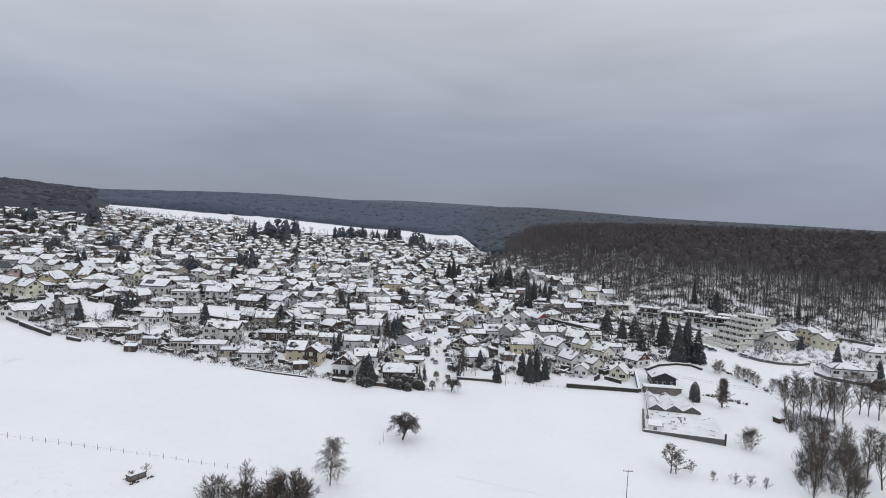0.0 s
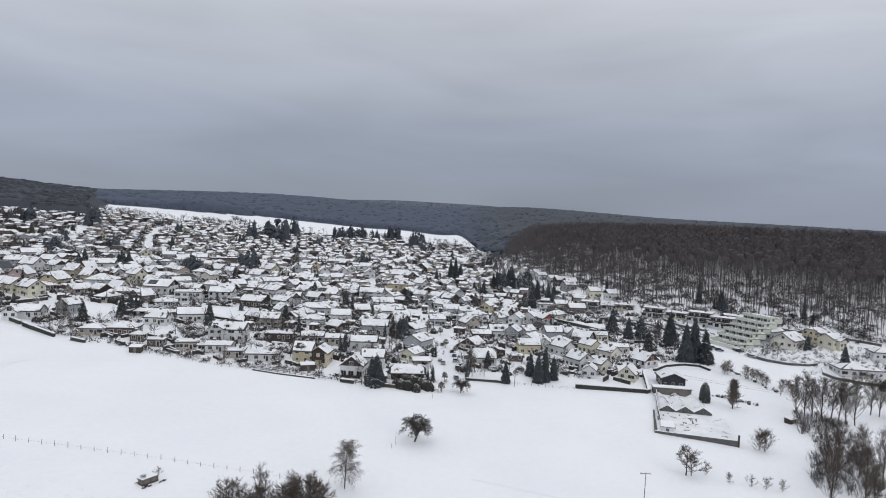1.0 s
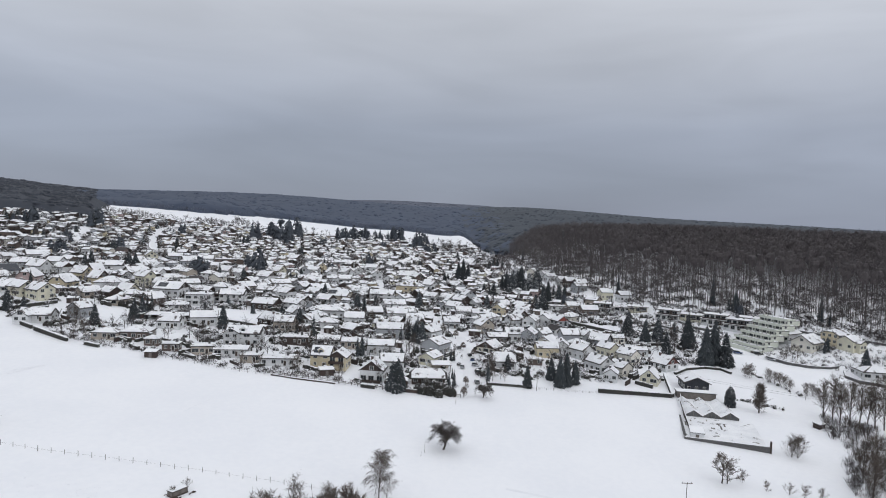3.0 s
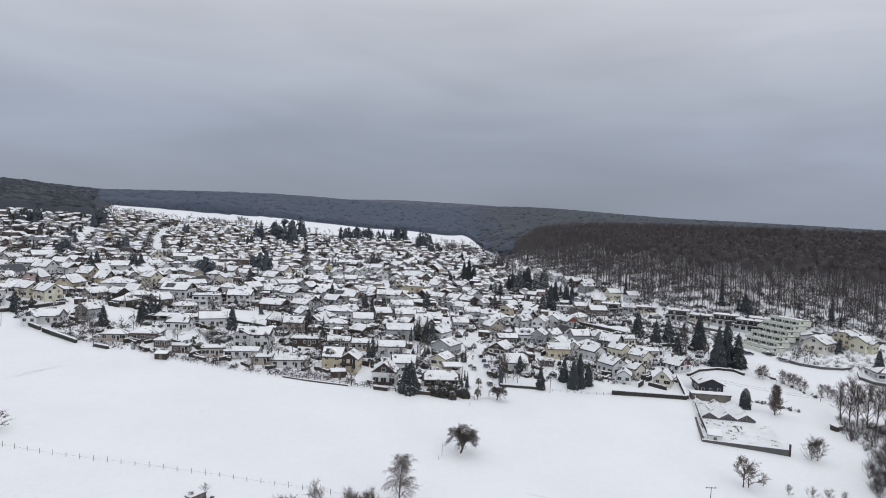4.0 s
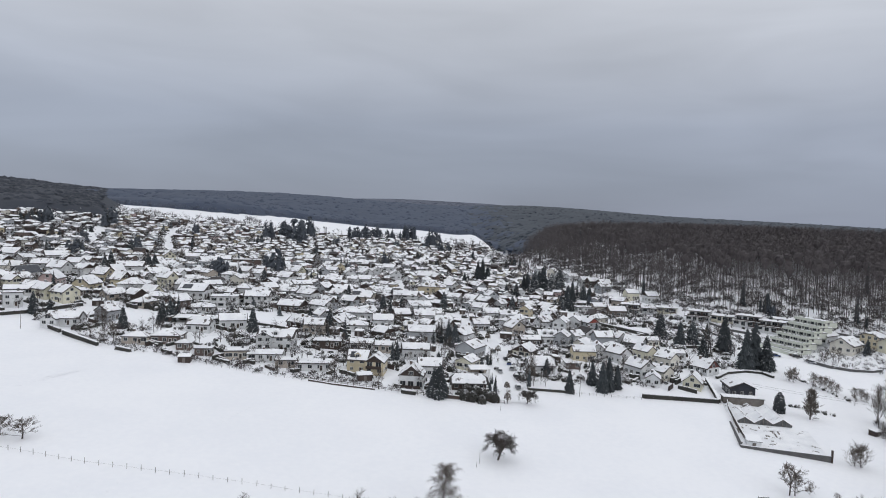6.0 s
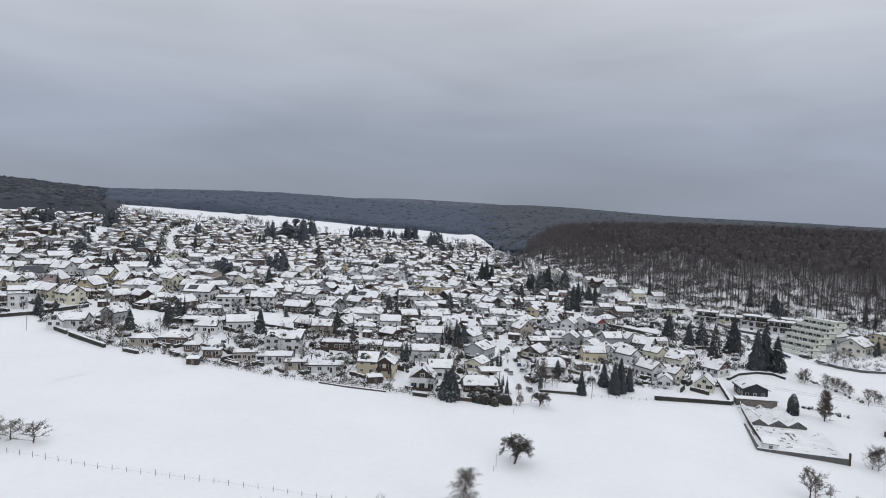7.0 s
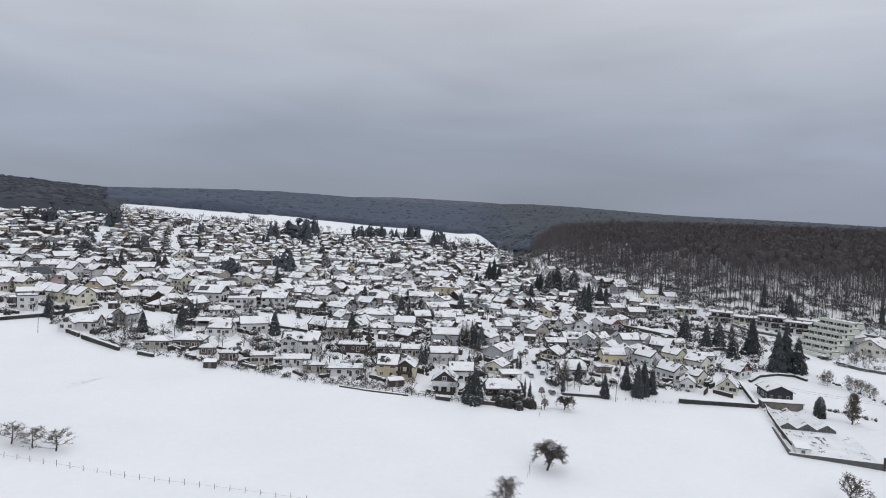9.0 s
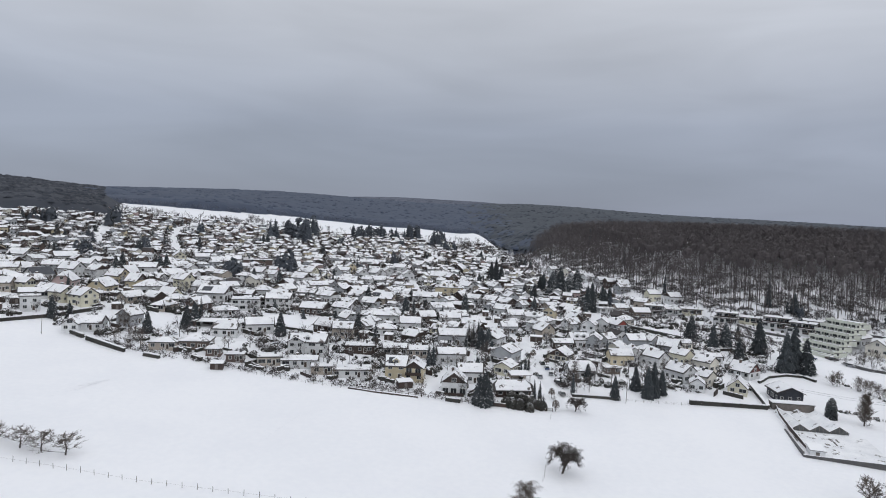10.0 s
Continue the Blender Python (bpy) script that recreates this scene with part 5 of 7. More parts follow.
# ---- stepped terrace flats on the slope ----
flats = root("apartment_building", 144.3, 321.7, -69, label="pale green-white terraced flats stepping up the hillside", category="apartment building")
LEVELS, DEPTH, LOW_END, HIGH_END, TALL = 6, 5.2, -12.0, 7.0, 2.3
for i in range(LEVELS):
    y0, z1, mid = i * DEPTH, TALL * (i + 1), -1.0 * i
    a, b, back = mid + LOW_END, mid + HIGH_END - 0.4 * i, (i + 1) * DEPTH + 3.4
    storey = part("storey", Shape().box(a, y0, -5 if i == 0 else z1 - TALL - 0.6, b, back, z1 - 0.25), WALLS["green"], flats)
    part("terrace_floor", Shape().box(a - 0.2, y0 - 0.9, z1 - 0.25, b + 0.2, back, z1), CONCRETE, storey)
    part("snow_cover", Shape().box(a, y0 - 0.5, z1, b, back - 0.2, z1 + 0.16), CLEAN_SNOW, storey)
    part("parapet", Shape().box(a - 0.3, y0 - 1.05, z1 - 0.45, b + 0.3, y0 - 0.85, z1 + 0.85), WALLS["green"], storey, "pale green balcony parapet")
    part("parapet_snow", Shape().box(a - 0.3, y0 - 1.08, z1 + 0.85, b + 0.3, y0 - 0.82, z1 + 0.97), CLEAN_SNOW, storey)
    for sx in (a - 0.2, b + 0.05):
        part("parapet", Shape().box(sx, y0 - 0.85, z1, sx + 0.15, y0 + DEPTH, z1 + 0.85), WALLS["green"], storey)
    for k in range(4):
        wx = a + (k + 0.5) / 4 * (b - a)
        part("partition", Shape().box(wx + 2.4, y0 - 0.7, z1 - TALL, wx + 2.55, y0, z1 - 0.3), WALLS["green"], storey)
        part("window", WINDOWS["wide"], None, storey, at=pose(wx - 1.0, y0, z1 - TALL + 0.35))
        part("window", WINDOWS["normal" if (k + i) % 2 else "small"], None, storey, at=pose(wx + 1.6, y0, z1 - TALL + 0.45))
    part("window", WINDOWS["normal"], None, storey, at=pose(b, y0 + 2.2, z1 - TALL + 0.8, 0, 0, 90))
    for k in range(7):
        part("planter", leafy_clump(rng, 1.2, 0.7, 0.8, 36, 0.2), HEDGE, storey, at=pose(a + 1.0 + k * (b - a - 2) / 6 + rng.uniform(-0.8, 0.8), y0 + rng.uniform(-0.5, 1.6), z1 + 0.1))
part("garage_wall", Shape().box(-13.5, -3.2, -4, 8, -1.0, 0.9), WALLS["green"], flats, "pale green garage front under the lowest terrace")
part("garage_snow", Shape().box(-13.4, -3.1, 0.9, 7.9, -1.0, 1.1), CLEAN_SNOW, flats)
part("garage_door", Shape().box(4.6, -3.28, -2.0, 7.4, -3.18, 0.4), WOOD, flats)

# ---- nursery: barn, glasshouse and beds ----
house(91.2, 257.7, 84, 10, 9, 3.6, wall="blue", pitch=24, chimney=False, door=False, ov=0.7)
GLASSY = material("greenhouse_panes", (0.115, 0.12, 0.12), (0.06, 0.063, 0.065), rough=0.25, scale=0.6, fine=4.0)
glasshouse = root("greenhouse", 86.4, 234.6, -9, 0.9, label="old three-span greenhouse with snow on its roofs", category="greenhouse")
for i in range(3):
    cx = (i - 1) * 6.1
    ring = lambda y: [(cx - 3.0, y, -2), (cx + 3.0, y, -2), (cx + 3.0, y, 0.9), (cx, y, 2.7), (cx - 3.0, y, 0.9)]
    part("glass_wall", Shape().solid(ring(-9), ring(9)), GLASSY, glasshouse)
    for side in (-1, 1):
        r = [(cx + side * 3.05, -9.3, 0.9), (cx + side * 3.05, 9.3, 0.9), (cx, 9.3, 2.75), (cx, -9.3, 2.75)]
        r = r if side > 0 else r[::-1]
        slope = part("roof_slope", Shape().solid(up(r, 0.02), up(r, 0.14)), GREYWOOD, glasshouse)
        part("snow_cover", Shape().solid(up(r, 0.14), up(r, 0.3, 0.02)), ROOF_SNOW, slope)
    for k in range(5):
        gx0 = cx - 2.4 + k * 1.2
        part("glazing_bar", Shape().box(gx0 - 0.06, -9.08, -0.5, gx0 + 0.06, -9.0, 0.95 + 1.65 * (1 - abs(gx0 - cx) / 3.0)), GREYWOOD, glasshouse)
lean = root("lean_to", 87.8, 247.1, -9, label="low snow-covered link roof between barn and greenhouse", category="lean-to")
part("wall", Shape().box(-7, -2, -1.5, 7, 2, 2.3), GREYWOOD, lean)
part("roof", Shape().box(-7.3, -2.2, 2.3, 7.3, 2.2, 2.5), TILE, lean)
part("snow_cover", Shape().box(-7.2, -2.1, 2.5, 7.2, 2.1, 2.75), CLEAN_SNOW, lean)
beds = root("raised_bed_yard", 82.5, 212.6, -17, label="flat snow-covered nursery beds behind a low dark wall", category="raised beds")
part("bed", Shape().box(-11.6, -12, -3, 11.6, 11.5, 0.55), CONCRETE, beds)
part("snow_cover", Shape().box(-11.5, -11.9, 0.55, 11.5, 11.4, 0.8), ROOF_SNOW, beds)
part("front_wall", Shape().box(-12.2, -12.6, -3, 12.4, -12.05, 0.85), CONCRETE, beds, "dark damp concrete wall")
part("wall_snow", Shape().box(-12.2, -12.6, 0.85, 12.4, -12.05, 1.0), CLEAN_SNOW, beds)
part("left_wall", Shape().box(-12.3, -12, -3, -11.7, 12, 1.0), CONCRETE, beds)
for k in range(15):
    bx, by = rng.uniform(-11, 3) if k < 20 else rng.uniform(3, 10), rng.uniform(-9, 9)
    part("bed_edge", Shape().box(bx, by, 0.6, bx + rng.uniform(0.15, 0.5) * (1 if k % 4 else 3), by + rng.uniform(0.8, 4.5) * (1 if k % 4 else 0.3), 0.9), GREYWOOD, beds)
part("end_post", Shape().box(12.2, -12.8, -2, 12.7, -12.2, 2.6), WOOD, beds)
shed(71.5, 205.5, -17, 4, 4.5, 2.4, "white", "small pale hut at the corner of the nursery wall", "shed")
shed(120.4, 221.8, 30, 3.4, 2.4, 1.4, "wood", "dark field hut with a snow roof under bare trees", "shed")

# ---- flat trailer hut in the near meadow ----
hut = root("field_shed", -67.2, 142.9, 59, label="low weathered timber field shed with snow on its roof", category="shed")
part("wall", Shape().box(-1.9, -0.85, -0.6, 1.9, 0.85, 1.15), GREYWOOD, hut)
part("plinth", Shape().box(-2.0, -0.95, -0.8, 2.0, 0.95, 0.2), WOOD, hut)
part("roof", Shape().box(-2.1, -1.0, 1.15, 2.1, 1.0, 1.26), TILE, hut)
part("snow_cover", Shape().solid([(-1.95, -0.85, 1.26), (1.95, -0.85, 1.26), (1.95, 0.85, 1.26), (-1.95, 0.85, 1.26)], [(-1.8, -0.7, 1.42), (1.8, -0.7, 1.42), (1.8, 0.7, 1.42), (-1.8, 0.7, 1.42)]), CLEAN_SNOW, hut)
for k in range(3):
    part("post", Shape().box(-1.9 + k * 1.85, -0.9, -0.5, -1.8 + k * 1.85, -0.85, 1.15), WOOD, hut)
for k in range(10):
    px, py = rng.uniform(-3.0, 2.8), rng.choice((-1.7, -1.4, 1.5, -2.0))
    part("plank", Shape().box(-0.4, -0.09, -0.1, 0.4, 0.09, 0.14), WOOD, hut, at=pose(px, py, 0, 0, 0, rng.uniform(-40, 40)))
plant("shrub1", -66.5, 146.3, 0.8, label="small bare shrub behind the field shed")

# ---- hedges, walls and fences ----
hedge(-173.0, 263.2, -153.8, 252.5, 1.5, 1.1)
hedge(-145.8, 250.0, -139.4, 248.1, 1.5, 1.1)
hedge(50.6, 247.0, 78.5, 246.0, 1.5, 1.3)
hedge(79.0, 246.5, 84.6, 271.3, 1.4, 1.2)
hedge(-197.4, 287.6, -187.7, 303.8, 1.5, 1.2)
hedge(-214.0, 274.0, -197.5, 287.2, 1.4, 1.2)
hedge(-255.7, 280.2, -214.1, 273.7, 1.4, 1.2)
hedge(-183.3, 269.4, -175.0, 264.7, 1.4, 1.1)
for k in range(26):
    q = rng.random()
    plant(f"bush{k % 3}", -176 + 18 * q + rng.uniform(-1, 1), 318 - 6.5 * q + rng.uniform(-1.2, 1.2), rng.uniform(0.9, 1.5), 1.1, label="dark yew bush in a tall untrimmed hedge")
hedge(59.3, 381.7, 89.5, 344.4, 1.8, 1.2)
for k in range(24):
    q = rng.random()
    plant(f"bush{k % 3}", 48 + 22 * q + rng.uniform(-2, 2), 372 - 20 * q + rng.uniform(-2, 2), rng.uniform(0.9, 1.5), label="dark untrimmed bush beside an open lot")
for a, b in (((90.4, 275.0), (97.5, 282.0)), ((97.6, 282.1), (107.2, 285.6)), ((107.4, 285.6), (113.9, 284.1)), ((114.0, 284.0), (116.1, 278.9))):
    hedge(*a, *b, 1.1, 1.2, "low dark overgrown hedge along a snowy bank")
hedge(-116.3, 304.7, -94.5, 299.7, 1.2, 0.9)


def wall_run(name, pts, h, w, mat, label):
    for (ax, ay), (bx, by) in zip(pts, pts[1:]):
        run, turn = math.hypot(bx - ax, by - ay), math.degrees(math.atan2(by - ay, bx - ax))
        cx, cy = (ax + bx) / 2, (ay + by) / 2
        g = (height(bx, by) - height(ax, ay)) / run
        ob = root(name, cx, cy, turn, label=label, category="garden wall")
        low = [(-run / 2, -w / 2, -1.0 - g * run / 2), (run / 2, -w / 2, -1.0 + g * run / 2), (run / 2, w / 2, -1.0 + g * run / 2), (-run / 2, w / 2, -1.0 - g * run / 2)]
        part("wall", Shape().solid(low, up(low, 1.0 + h)), mat, ob)
        part("snow_cap", Shape().solid(up(low, 1.0 + h), up(low, 1.2 + h, 0.01)), CLEAN_SNOW, ob)


wall_run("garden_wall", [(135.9, 331.3), (141.1, 321.3), (146.3, 312.0)], 1.9, 0.4, WALLS["green"], "pale green retaining wall along the lane below the flats")
wall_run("garden_wall", [(145.1, 305.7), (149.5, 295.7), (156.2, 290.4), (164.7, 288.6), (170.2, 290.7)], 1.3, 0.4, CONCRETE, "dark concrete retaining wall capped with snow")
wall_run("garden_wall", [(168.7, 284.5), (164.7, 277.0), (166.7, 271.0), (174.3, 265.7), (186.2, 261.1)], 1.4, 0.4, CONCRETE, "dark concrete retaining wall capped with snow")
wall_run("garden_wall", [(158.7, 355.7), (180.1, 343.9), (195.4, 325.4), (212.9, 310.3)], 1.0, 0.35, CONCRETE, "dark concrete retaining wall capped with snow")
wall_run("garden_wall", [(109.5, 375.2), (121.0, 361.5), (127.6, 344.9)], 1.0, 0.35, CONCRETE, "dark terrace wall in a hillside garden capped with snow")
wall_run("garden_wall", [(126.9, 374.4), (133.1, 361.3), (144.6, 351.0)], 1.1, 0.35, CONCRETE, "dark terrace wall in a hillside garden capped with snow")
hedge(94.1, 324.3, 105.8, 325.7, 1.6, 1.2)
wall_run("garden_wall", [(-94.8, 312.8), (-86.6, 299.6), (-92.4, 293.6), (-102.3, 293.9)], 1.1, 0.35, CONCRETE, "dark concrete retaining wall capped with snow")


def post_fence(pts, gap, h, label, rails=0, thick=0.09, mat=None):
    """Posts along a line, with rails or wires between them."""
    line = []
    for (ax, ay), (bx, by) in zip(pts, pts[1:]):
        n = max(1, round(math.hypot(bx - ax, by - ay) / gap))
        line += [(ax + (bx - ax) * i / n, ay + (by - ay) * i / n) for i in range(n)]
    line.append(pts[-1])
    ox, oy = line[0]
    oz = height(ox, oy)
    ob = root("fence", ox, oy, label=label, category="fence")
    tops = []
    for x, y in line:
        z = height(x, y) + lumps(x, y) - oz
        tall = h * rng.uniform(0.85, 1.12)
        q = (x - ox, y - oy, z)
        part("post", Shape().tube((0, 0, -0.5), (rng.uniform(-0.08, 0.08), rng.uniform(-0.08, 0.08), tall), thick, thick * 0.9, 5), mat or GREYWOOD, ob, at=pose(*q))
        tops.append((q[0], q[1], z))
    for r in range(rails):
        k = h * (0.45 + 0.4 * r)
        if thick < 0.1:
            s = Shape()
            for a, b in zip(tops, tops[1:]):
                s.tube((a[0], a[1], a[2] + k), (b[0], b[1], b[2] + k), 0.014, 0.014, 3)
            part("wire", s, mat or GREYWOOD, ob)
            continue
        for a, b in zip(tops, tops[1:]):
            part("rail", Shape().tube((a[0], a[1], a[2] + k), (b[0], b[1], b[2] + k), 0.08, 0.08, 4), mat or GREYWOOD, ob)
    return ob


post_fence([(-177.1, 167.7), (-138.7, 162.5), (-106.4, 157.6), (-65.9, 154.1), (-42.9, 151.0), (-30.0, 149.1)], 3.4, 1.3, "weathered pasture fence of posts and wire in the snow", 1, 0.065)
post_fence([(-112.1, 242.9), (-82.4, 235.8), (-61.2, 234.1)], 3.0, 1.0, "low garden fence along the field edge", 2, 0.07)
post_fence([(5.9, 245.6), (27.8, 245.6), (49.7, 245.2)], 2.6, 1.0, "low garden fence along the field edge", 2, 0.07)
post_fence([(-70.2, 234.9), (-48.1, 232.7), (-28.0, 229.8), (-2.6, 228.6)], 2.2, 1.2, "dark board fence along the field edge", 2, 0.11, WOOD)

wall_run("board_fence", [(83.7, 251.1), (79.2, 239.4), (75.5, 226.0), (71.0, 209.0)], 1.5, 0.2, WOOD, "dark board fence beside the greenhouse")
for k in range(56):
    q = rng.random()
    x, y = (102 + 17 * q, 248 - 12 * q ** 1.5) if k % 2 else (123 + 10.5 * q, 287 - 34 * q)
    plant(rng.choice(("bush0", "bush1", "shrub0", "shrub2")), x + rng.uniform(-0.8, 0.8), y + rng.uniform(-0.8, 0.8), rng.uniform(0.3, 0.65), 0.75, label="low snowy brush along a field bank")


# ---- cars ----
def car(x, y, turn, paint):
    """A parked car with snow on its roof and bonnet."""
    ob = root("car", x, y, turn, label="parked car with snow on its roof and bonnet", category="car", group="parked cars")
    body = Shape().solid([(-2.1, -0.85, 0.3), (2.1, -0.85, 0.3), (2.1, 0.85, 0.3), (-2.1, 0.85, 0.3)], [(-2.0, -0.82, 0.85), (2.05, -0.82, 0.8), (2.05, 0.82, 0.8), (-2.0, 0.82, 0.85)])
    part("body", body, CARS[paint], ob)
    cab = part("cabin", Shape().solid([(-1.8, -0.78, 0.85), (1.0, -0.78, 0.85), (1.0, 0.78, 0.85), (-1.8, 0.78, 0.85)], [(-1.4, -0.64, 1.42), (0.35, -0.64, 1.42), (0.35, 0.64, 1.42), (-1.4, 0.64, 1.42)]), GLASS, ob)
    part("roof", Shape().box(-1.4, -0.66, 1.42, 0.35, 0.66, 1.47), CARS[paint], cab)
    part("snow_cover", Shape().solid([(-1.4, -0.64, 1.47), (0.35, -0.64, 1.47), (0.35, 0.64, 1.47), (-1.4, 0.64, 1.47)], [(-1.25, -0.5, 1.62), (0.2, -0.5, 1.62), (0.2, 0.5, 1.62), (-1.25, 0.5, 1.62)]), CLEAN_SNOW, cab)
    part("bonnet_snow", Shape().box(1.05, -0.75, 0.82, 1.95, 0.75, 0.92), CLEAN_SNOW, ob)
    for wx in (-1.3, 1.3):
        for wy in (-0.8, 0.8):
            part("wheel", Shape().tube((wx, wy - 0.1, 0.32), (wx, wy + 0.1, 0.32), 0.32, 0.32, 10).face([(wx + 0.32 * math.cos(q * 0.628), wy - 0.1, 0.32 + 0.32 * math.sin(q * 0.628)) for q in range(10)]), RUBBER, ob)


for k, (x, y, turn) in enumerate([(4.4, 268.9, 80), (5.3, 259.3, 82), (4.3, 246.9, 95), (4.1, 275.9, 84), (-0.7, 264.5, 88), (3.2, 282.1, 92), (134.1, 318.3, -20), (135.5, 314.0, -24), (146.2, 302.4, -60), (144.8, 312.8, -18), (-1.1, 293.4, 95), (-120.3, 291.1, 10), (-90.6, 302.9, 24)]):
    car(x, y, turn, k % 4)


# ---- poles and cables ----
def pole(x, y, h, label, arm=0.0, thick=0.11):
    ob = root("utility_pole", x, y, label=label, category="pole")
    part("mast", Shape().tube((0, 0, -0.5), (0.02 * h, 0, h), thick, thick * 0.7, 7), GREYWOOD, ob)
    if arm:
        part("crossarm", Shape().box(-arm, -0.06, h - 0.3, arm + 0.3, 0.06, h - 0.15), GREYWOOD, ob)
        for s in (-arm * 0.9, arm):
            part("insulator", Shape().tube((s, 0, h - 0.15), (s, 0, h + 0.12), 0.05, 0.04, 6), CONCRETE, ob)
    return ob


pole(46.5, 150.9, 9.3, "weathered wooden utility pole with a crossarm", 1.1)
pole(26.5, 243.8, 7.0, "weathered wooden pole at the field edge")
pole(-190.5, 264.5, 7.5, "weathered wooden pole at the field edge")
pole(-14.3, 177.7, 3.4, "thin stake standing in the snow", thick=0.05)
pole(-15.2, 175.1, 1.3, "thin stake standing in the snow", thick=0.05)
pole(-4.6, 221.2, 1.6, "thin stake standing in the snow", thick=0.06)
pole(162.0, 224.8, 6.5, "weathered wooden utility pole behind the stream trees", 0.8)


def cable(a, b, sag, label="black overhead cable sagging across the field"):
    s, a, b = Shape(), Vector(a), Vector(b)
    pts = [a.lerp(b, i / 12) - Vector((0, 0, sag * 4 * (i / 12) * (1 - i / 12))) for i in range(13)]
    for p, q in zip(pts, pts[1:]):
        s.tube(p, q, 0.03, 0.03, 3)
    ob = new("overhead_cable", s.mesh("overhead_cable", CABLE))
    return tagged(ob, label, "cable")


for dx, dz in ((0.0, 0.0), (0.9, -0.9)):
    cable((96.3 + dx, 257.5, 5.6 + dz), (163.5 + dx, 226, height(163, 226) + 6.2 + dz), 1.2)

# ---- tracks in the snow ----
ribbon("footpath", [(6 + 9.5 * k, 160 - 2.75 * k) for k in range(5)], 1.1, 0.07, TRACK, "faint straight track trodden into the field snow", "path", crown=0.14)
prints = Shape()
for (ax, ay), (bx, by), n in (((-149.6, 214.8), (-141.1, 226.5), 14), ((-86.2, 187.6), (-81.3, 206.9), 20), ((-6.0, 217.7), (-14.1, 183.1), 16), ((-132.5, 231.0), (-124.0, 232.4), 6), ((-101.0, 230.7), (-92.7, 228.2), 7), ((-152.1, 203.7), (-143.8, 223.2), 24)):
    for i in range(n):
        q = (i + rng.uniform(-0.3, 0.3)) / n
        x, y, r = ax + (bx - ax) * q + rng.uniform(-0.3, 0.3), ay + (by - ay) * q + rng.uniform(-0.3, 0.3), rng.uniform(0.12, 0.3)
        z = height(x, y) + lumps(x, y) + 0.05
        prints.face([(x + r * math.cos(a) * 1.6, y + r * math.sin(a), z) for a in (0, 1.05, 2.09, 3.14, 4.19, 5.24)])
tagged(new("footprints", prints.mesh("footprints", TRACK)), "scattered footprints trodden into the field snow", "footprints", kind="stuff")

wall_run("board_fence", [(-70.8, 234.6), (-62.2, 232.7), (-47.1, 231.1)], 0.65, 0.12, WOOD, "dark board fence along the village edge")
wall_run("board_fence", [(-24.0, 229.6), (-18.0, 229.1)], 1.3, 0.12, WOOD, "dark board fence along the village edge")
hedge(-38.0, 230.9, -33.0, 230.3, 1.3, 1.2, "short dark hedge at a garden corner")
hedge(7.9, 246.5, 21.8, 246.7, 0.8, 0.8, "low dark hedge along a garden edge")

for gx0, gy0, gr in GROVES:
    for k in range(rng.randint(4, 7)):
        a, q = rng.uniform(0, 6.283), gr * math.sqrt(rng.random())
        kind = rng.choice(("spruce", "spruce", "slim", "bare", "tall"))
        size = {"spruce": rng.uniform(0.55, 1.0), "slim": rng.uniform(0.9, 1.4), "bare": rng.uniform(0.7, 1.1), "tall": rng.uniform(0.5, 0.75)}[kind]
        plant(f"{kind}{rng.randrange(3)}", gx0 + q * math.cos(a), gy0 + q * math.sin(a), size, label="leafless tree in a clump of garden trees" if kind in ("bare", "tall") else "")

# ---- single trees and bushes ----
plant("spruce0", -25.0, 229.5, 1.00)
plant("spruce1", -26.7, 230.3, 0.88)
plant("spruce2", -24.1, 230.4, 0.81)
plant("slim0", 8.5, 248.4, 1.05)
plant("slim1", -42.0, 268.4, 1.2)
plant("slim2", -43.8, 267.8, 1.1)
plant("slim0", -8.1, 264.5, .8)
plant("slim1", -5.5, 229.7, .7)
plant("spruce1", -106.3, 289.6, 0.88)
plant("spruce2", -75.4, 303.4, 0.88)
plant("slim2", -66.6, 291.9, 1.25)
plant("spruce0", -87.8, 321.3, 0.61)
plant("spruce1", -156.3, 276.9, 0.76)
plant("slim0", -145.9, 307.6, 1.2)
plant("slim1", -146.9, 305.2, 1.1)
plant("spruce1", -144.8, 287.8, 0.85)
plant("spruce2", -143.6, 293.1, 0.85)
plant("spruce1", 90.9, 345.0, 1.25, 0.93)
plant("spruce2", 94.3, 327.1, 0.96, 1.12)
plant("spruce0", 100.9, 328.0, 1.20, 0.97)
plant("spruce1", 112.9, 319.4, 1.33, 1.13)
plant("spruce2", 109.8, 290.7, 1.28, 1.18)
plant("spruce0", 114.3, 292.5, 1.28, 1.36)
plant("spruce1", 118.7, 290.7, 1.28, 1.01)
plant("spruce2", 23.4, 247.3, 0.62, 1.18)
plant("spruce1", 34.5, 258.5, 0.73, 1.07)
plant("spruce2", 36.6, 250.9, 0.80, 1.22)
plant("spruce0", 39.4, 252.7, 0.80, 1.40)
plant("spruce1", 43.4, 255.4, 0.67, 1.19)
plant("spruce0", 6.6, 542.8, 1.18, 1.25)
plant("spruce1", 10.7, 544.6, 1.18, 1.44)
plant("spruce2", 14.8, 542.8, 1.18, 1.07)
plant("spruce0", 45.6, 484.4, 1.78, 0.87)
plant("spruce1", 51.8, 486.2, 1.78, 1.00)
plant("spruce2", 57.9, 484.4, 1.78, 0.74)
plant("spruce0", 64.0, 486.2, 1.78, 0.87)
plant("spruce1", 47.6, 498.2, 0.91, 1.27)
plant("spruce2", 50.8, 500.0, 0.91, 1.46)
plant("spruce0", 62.0, 445.1, 0.98, 1.12)
plant("spruce1", 65.4, 446.9, 0.98, 1.28)
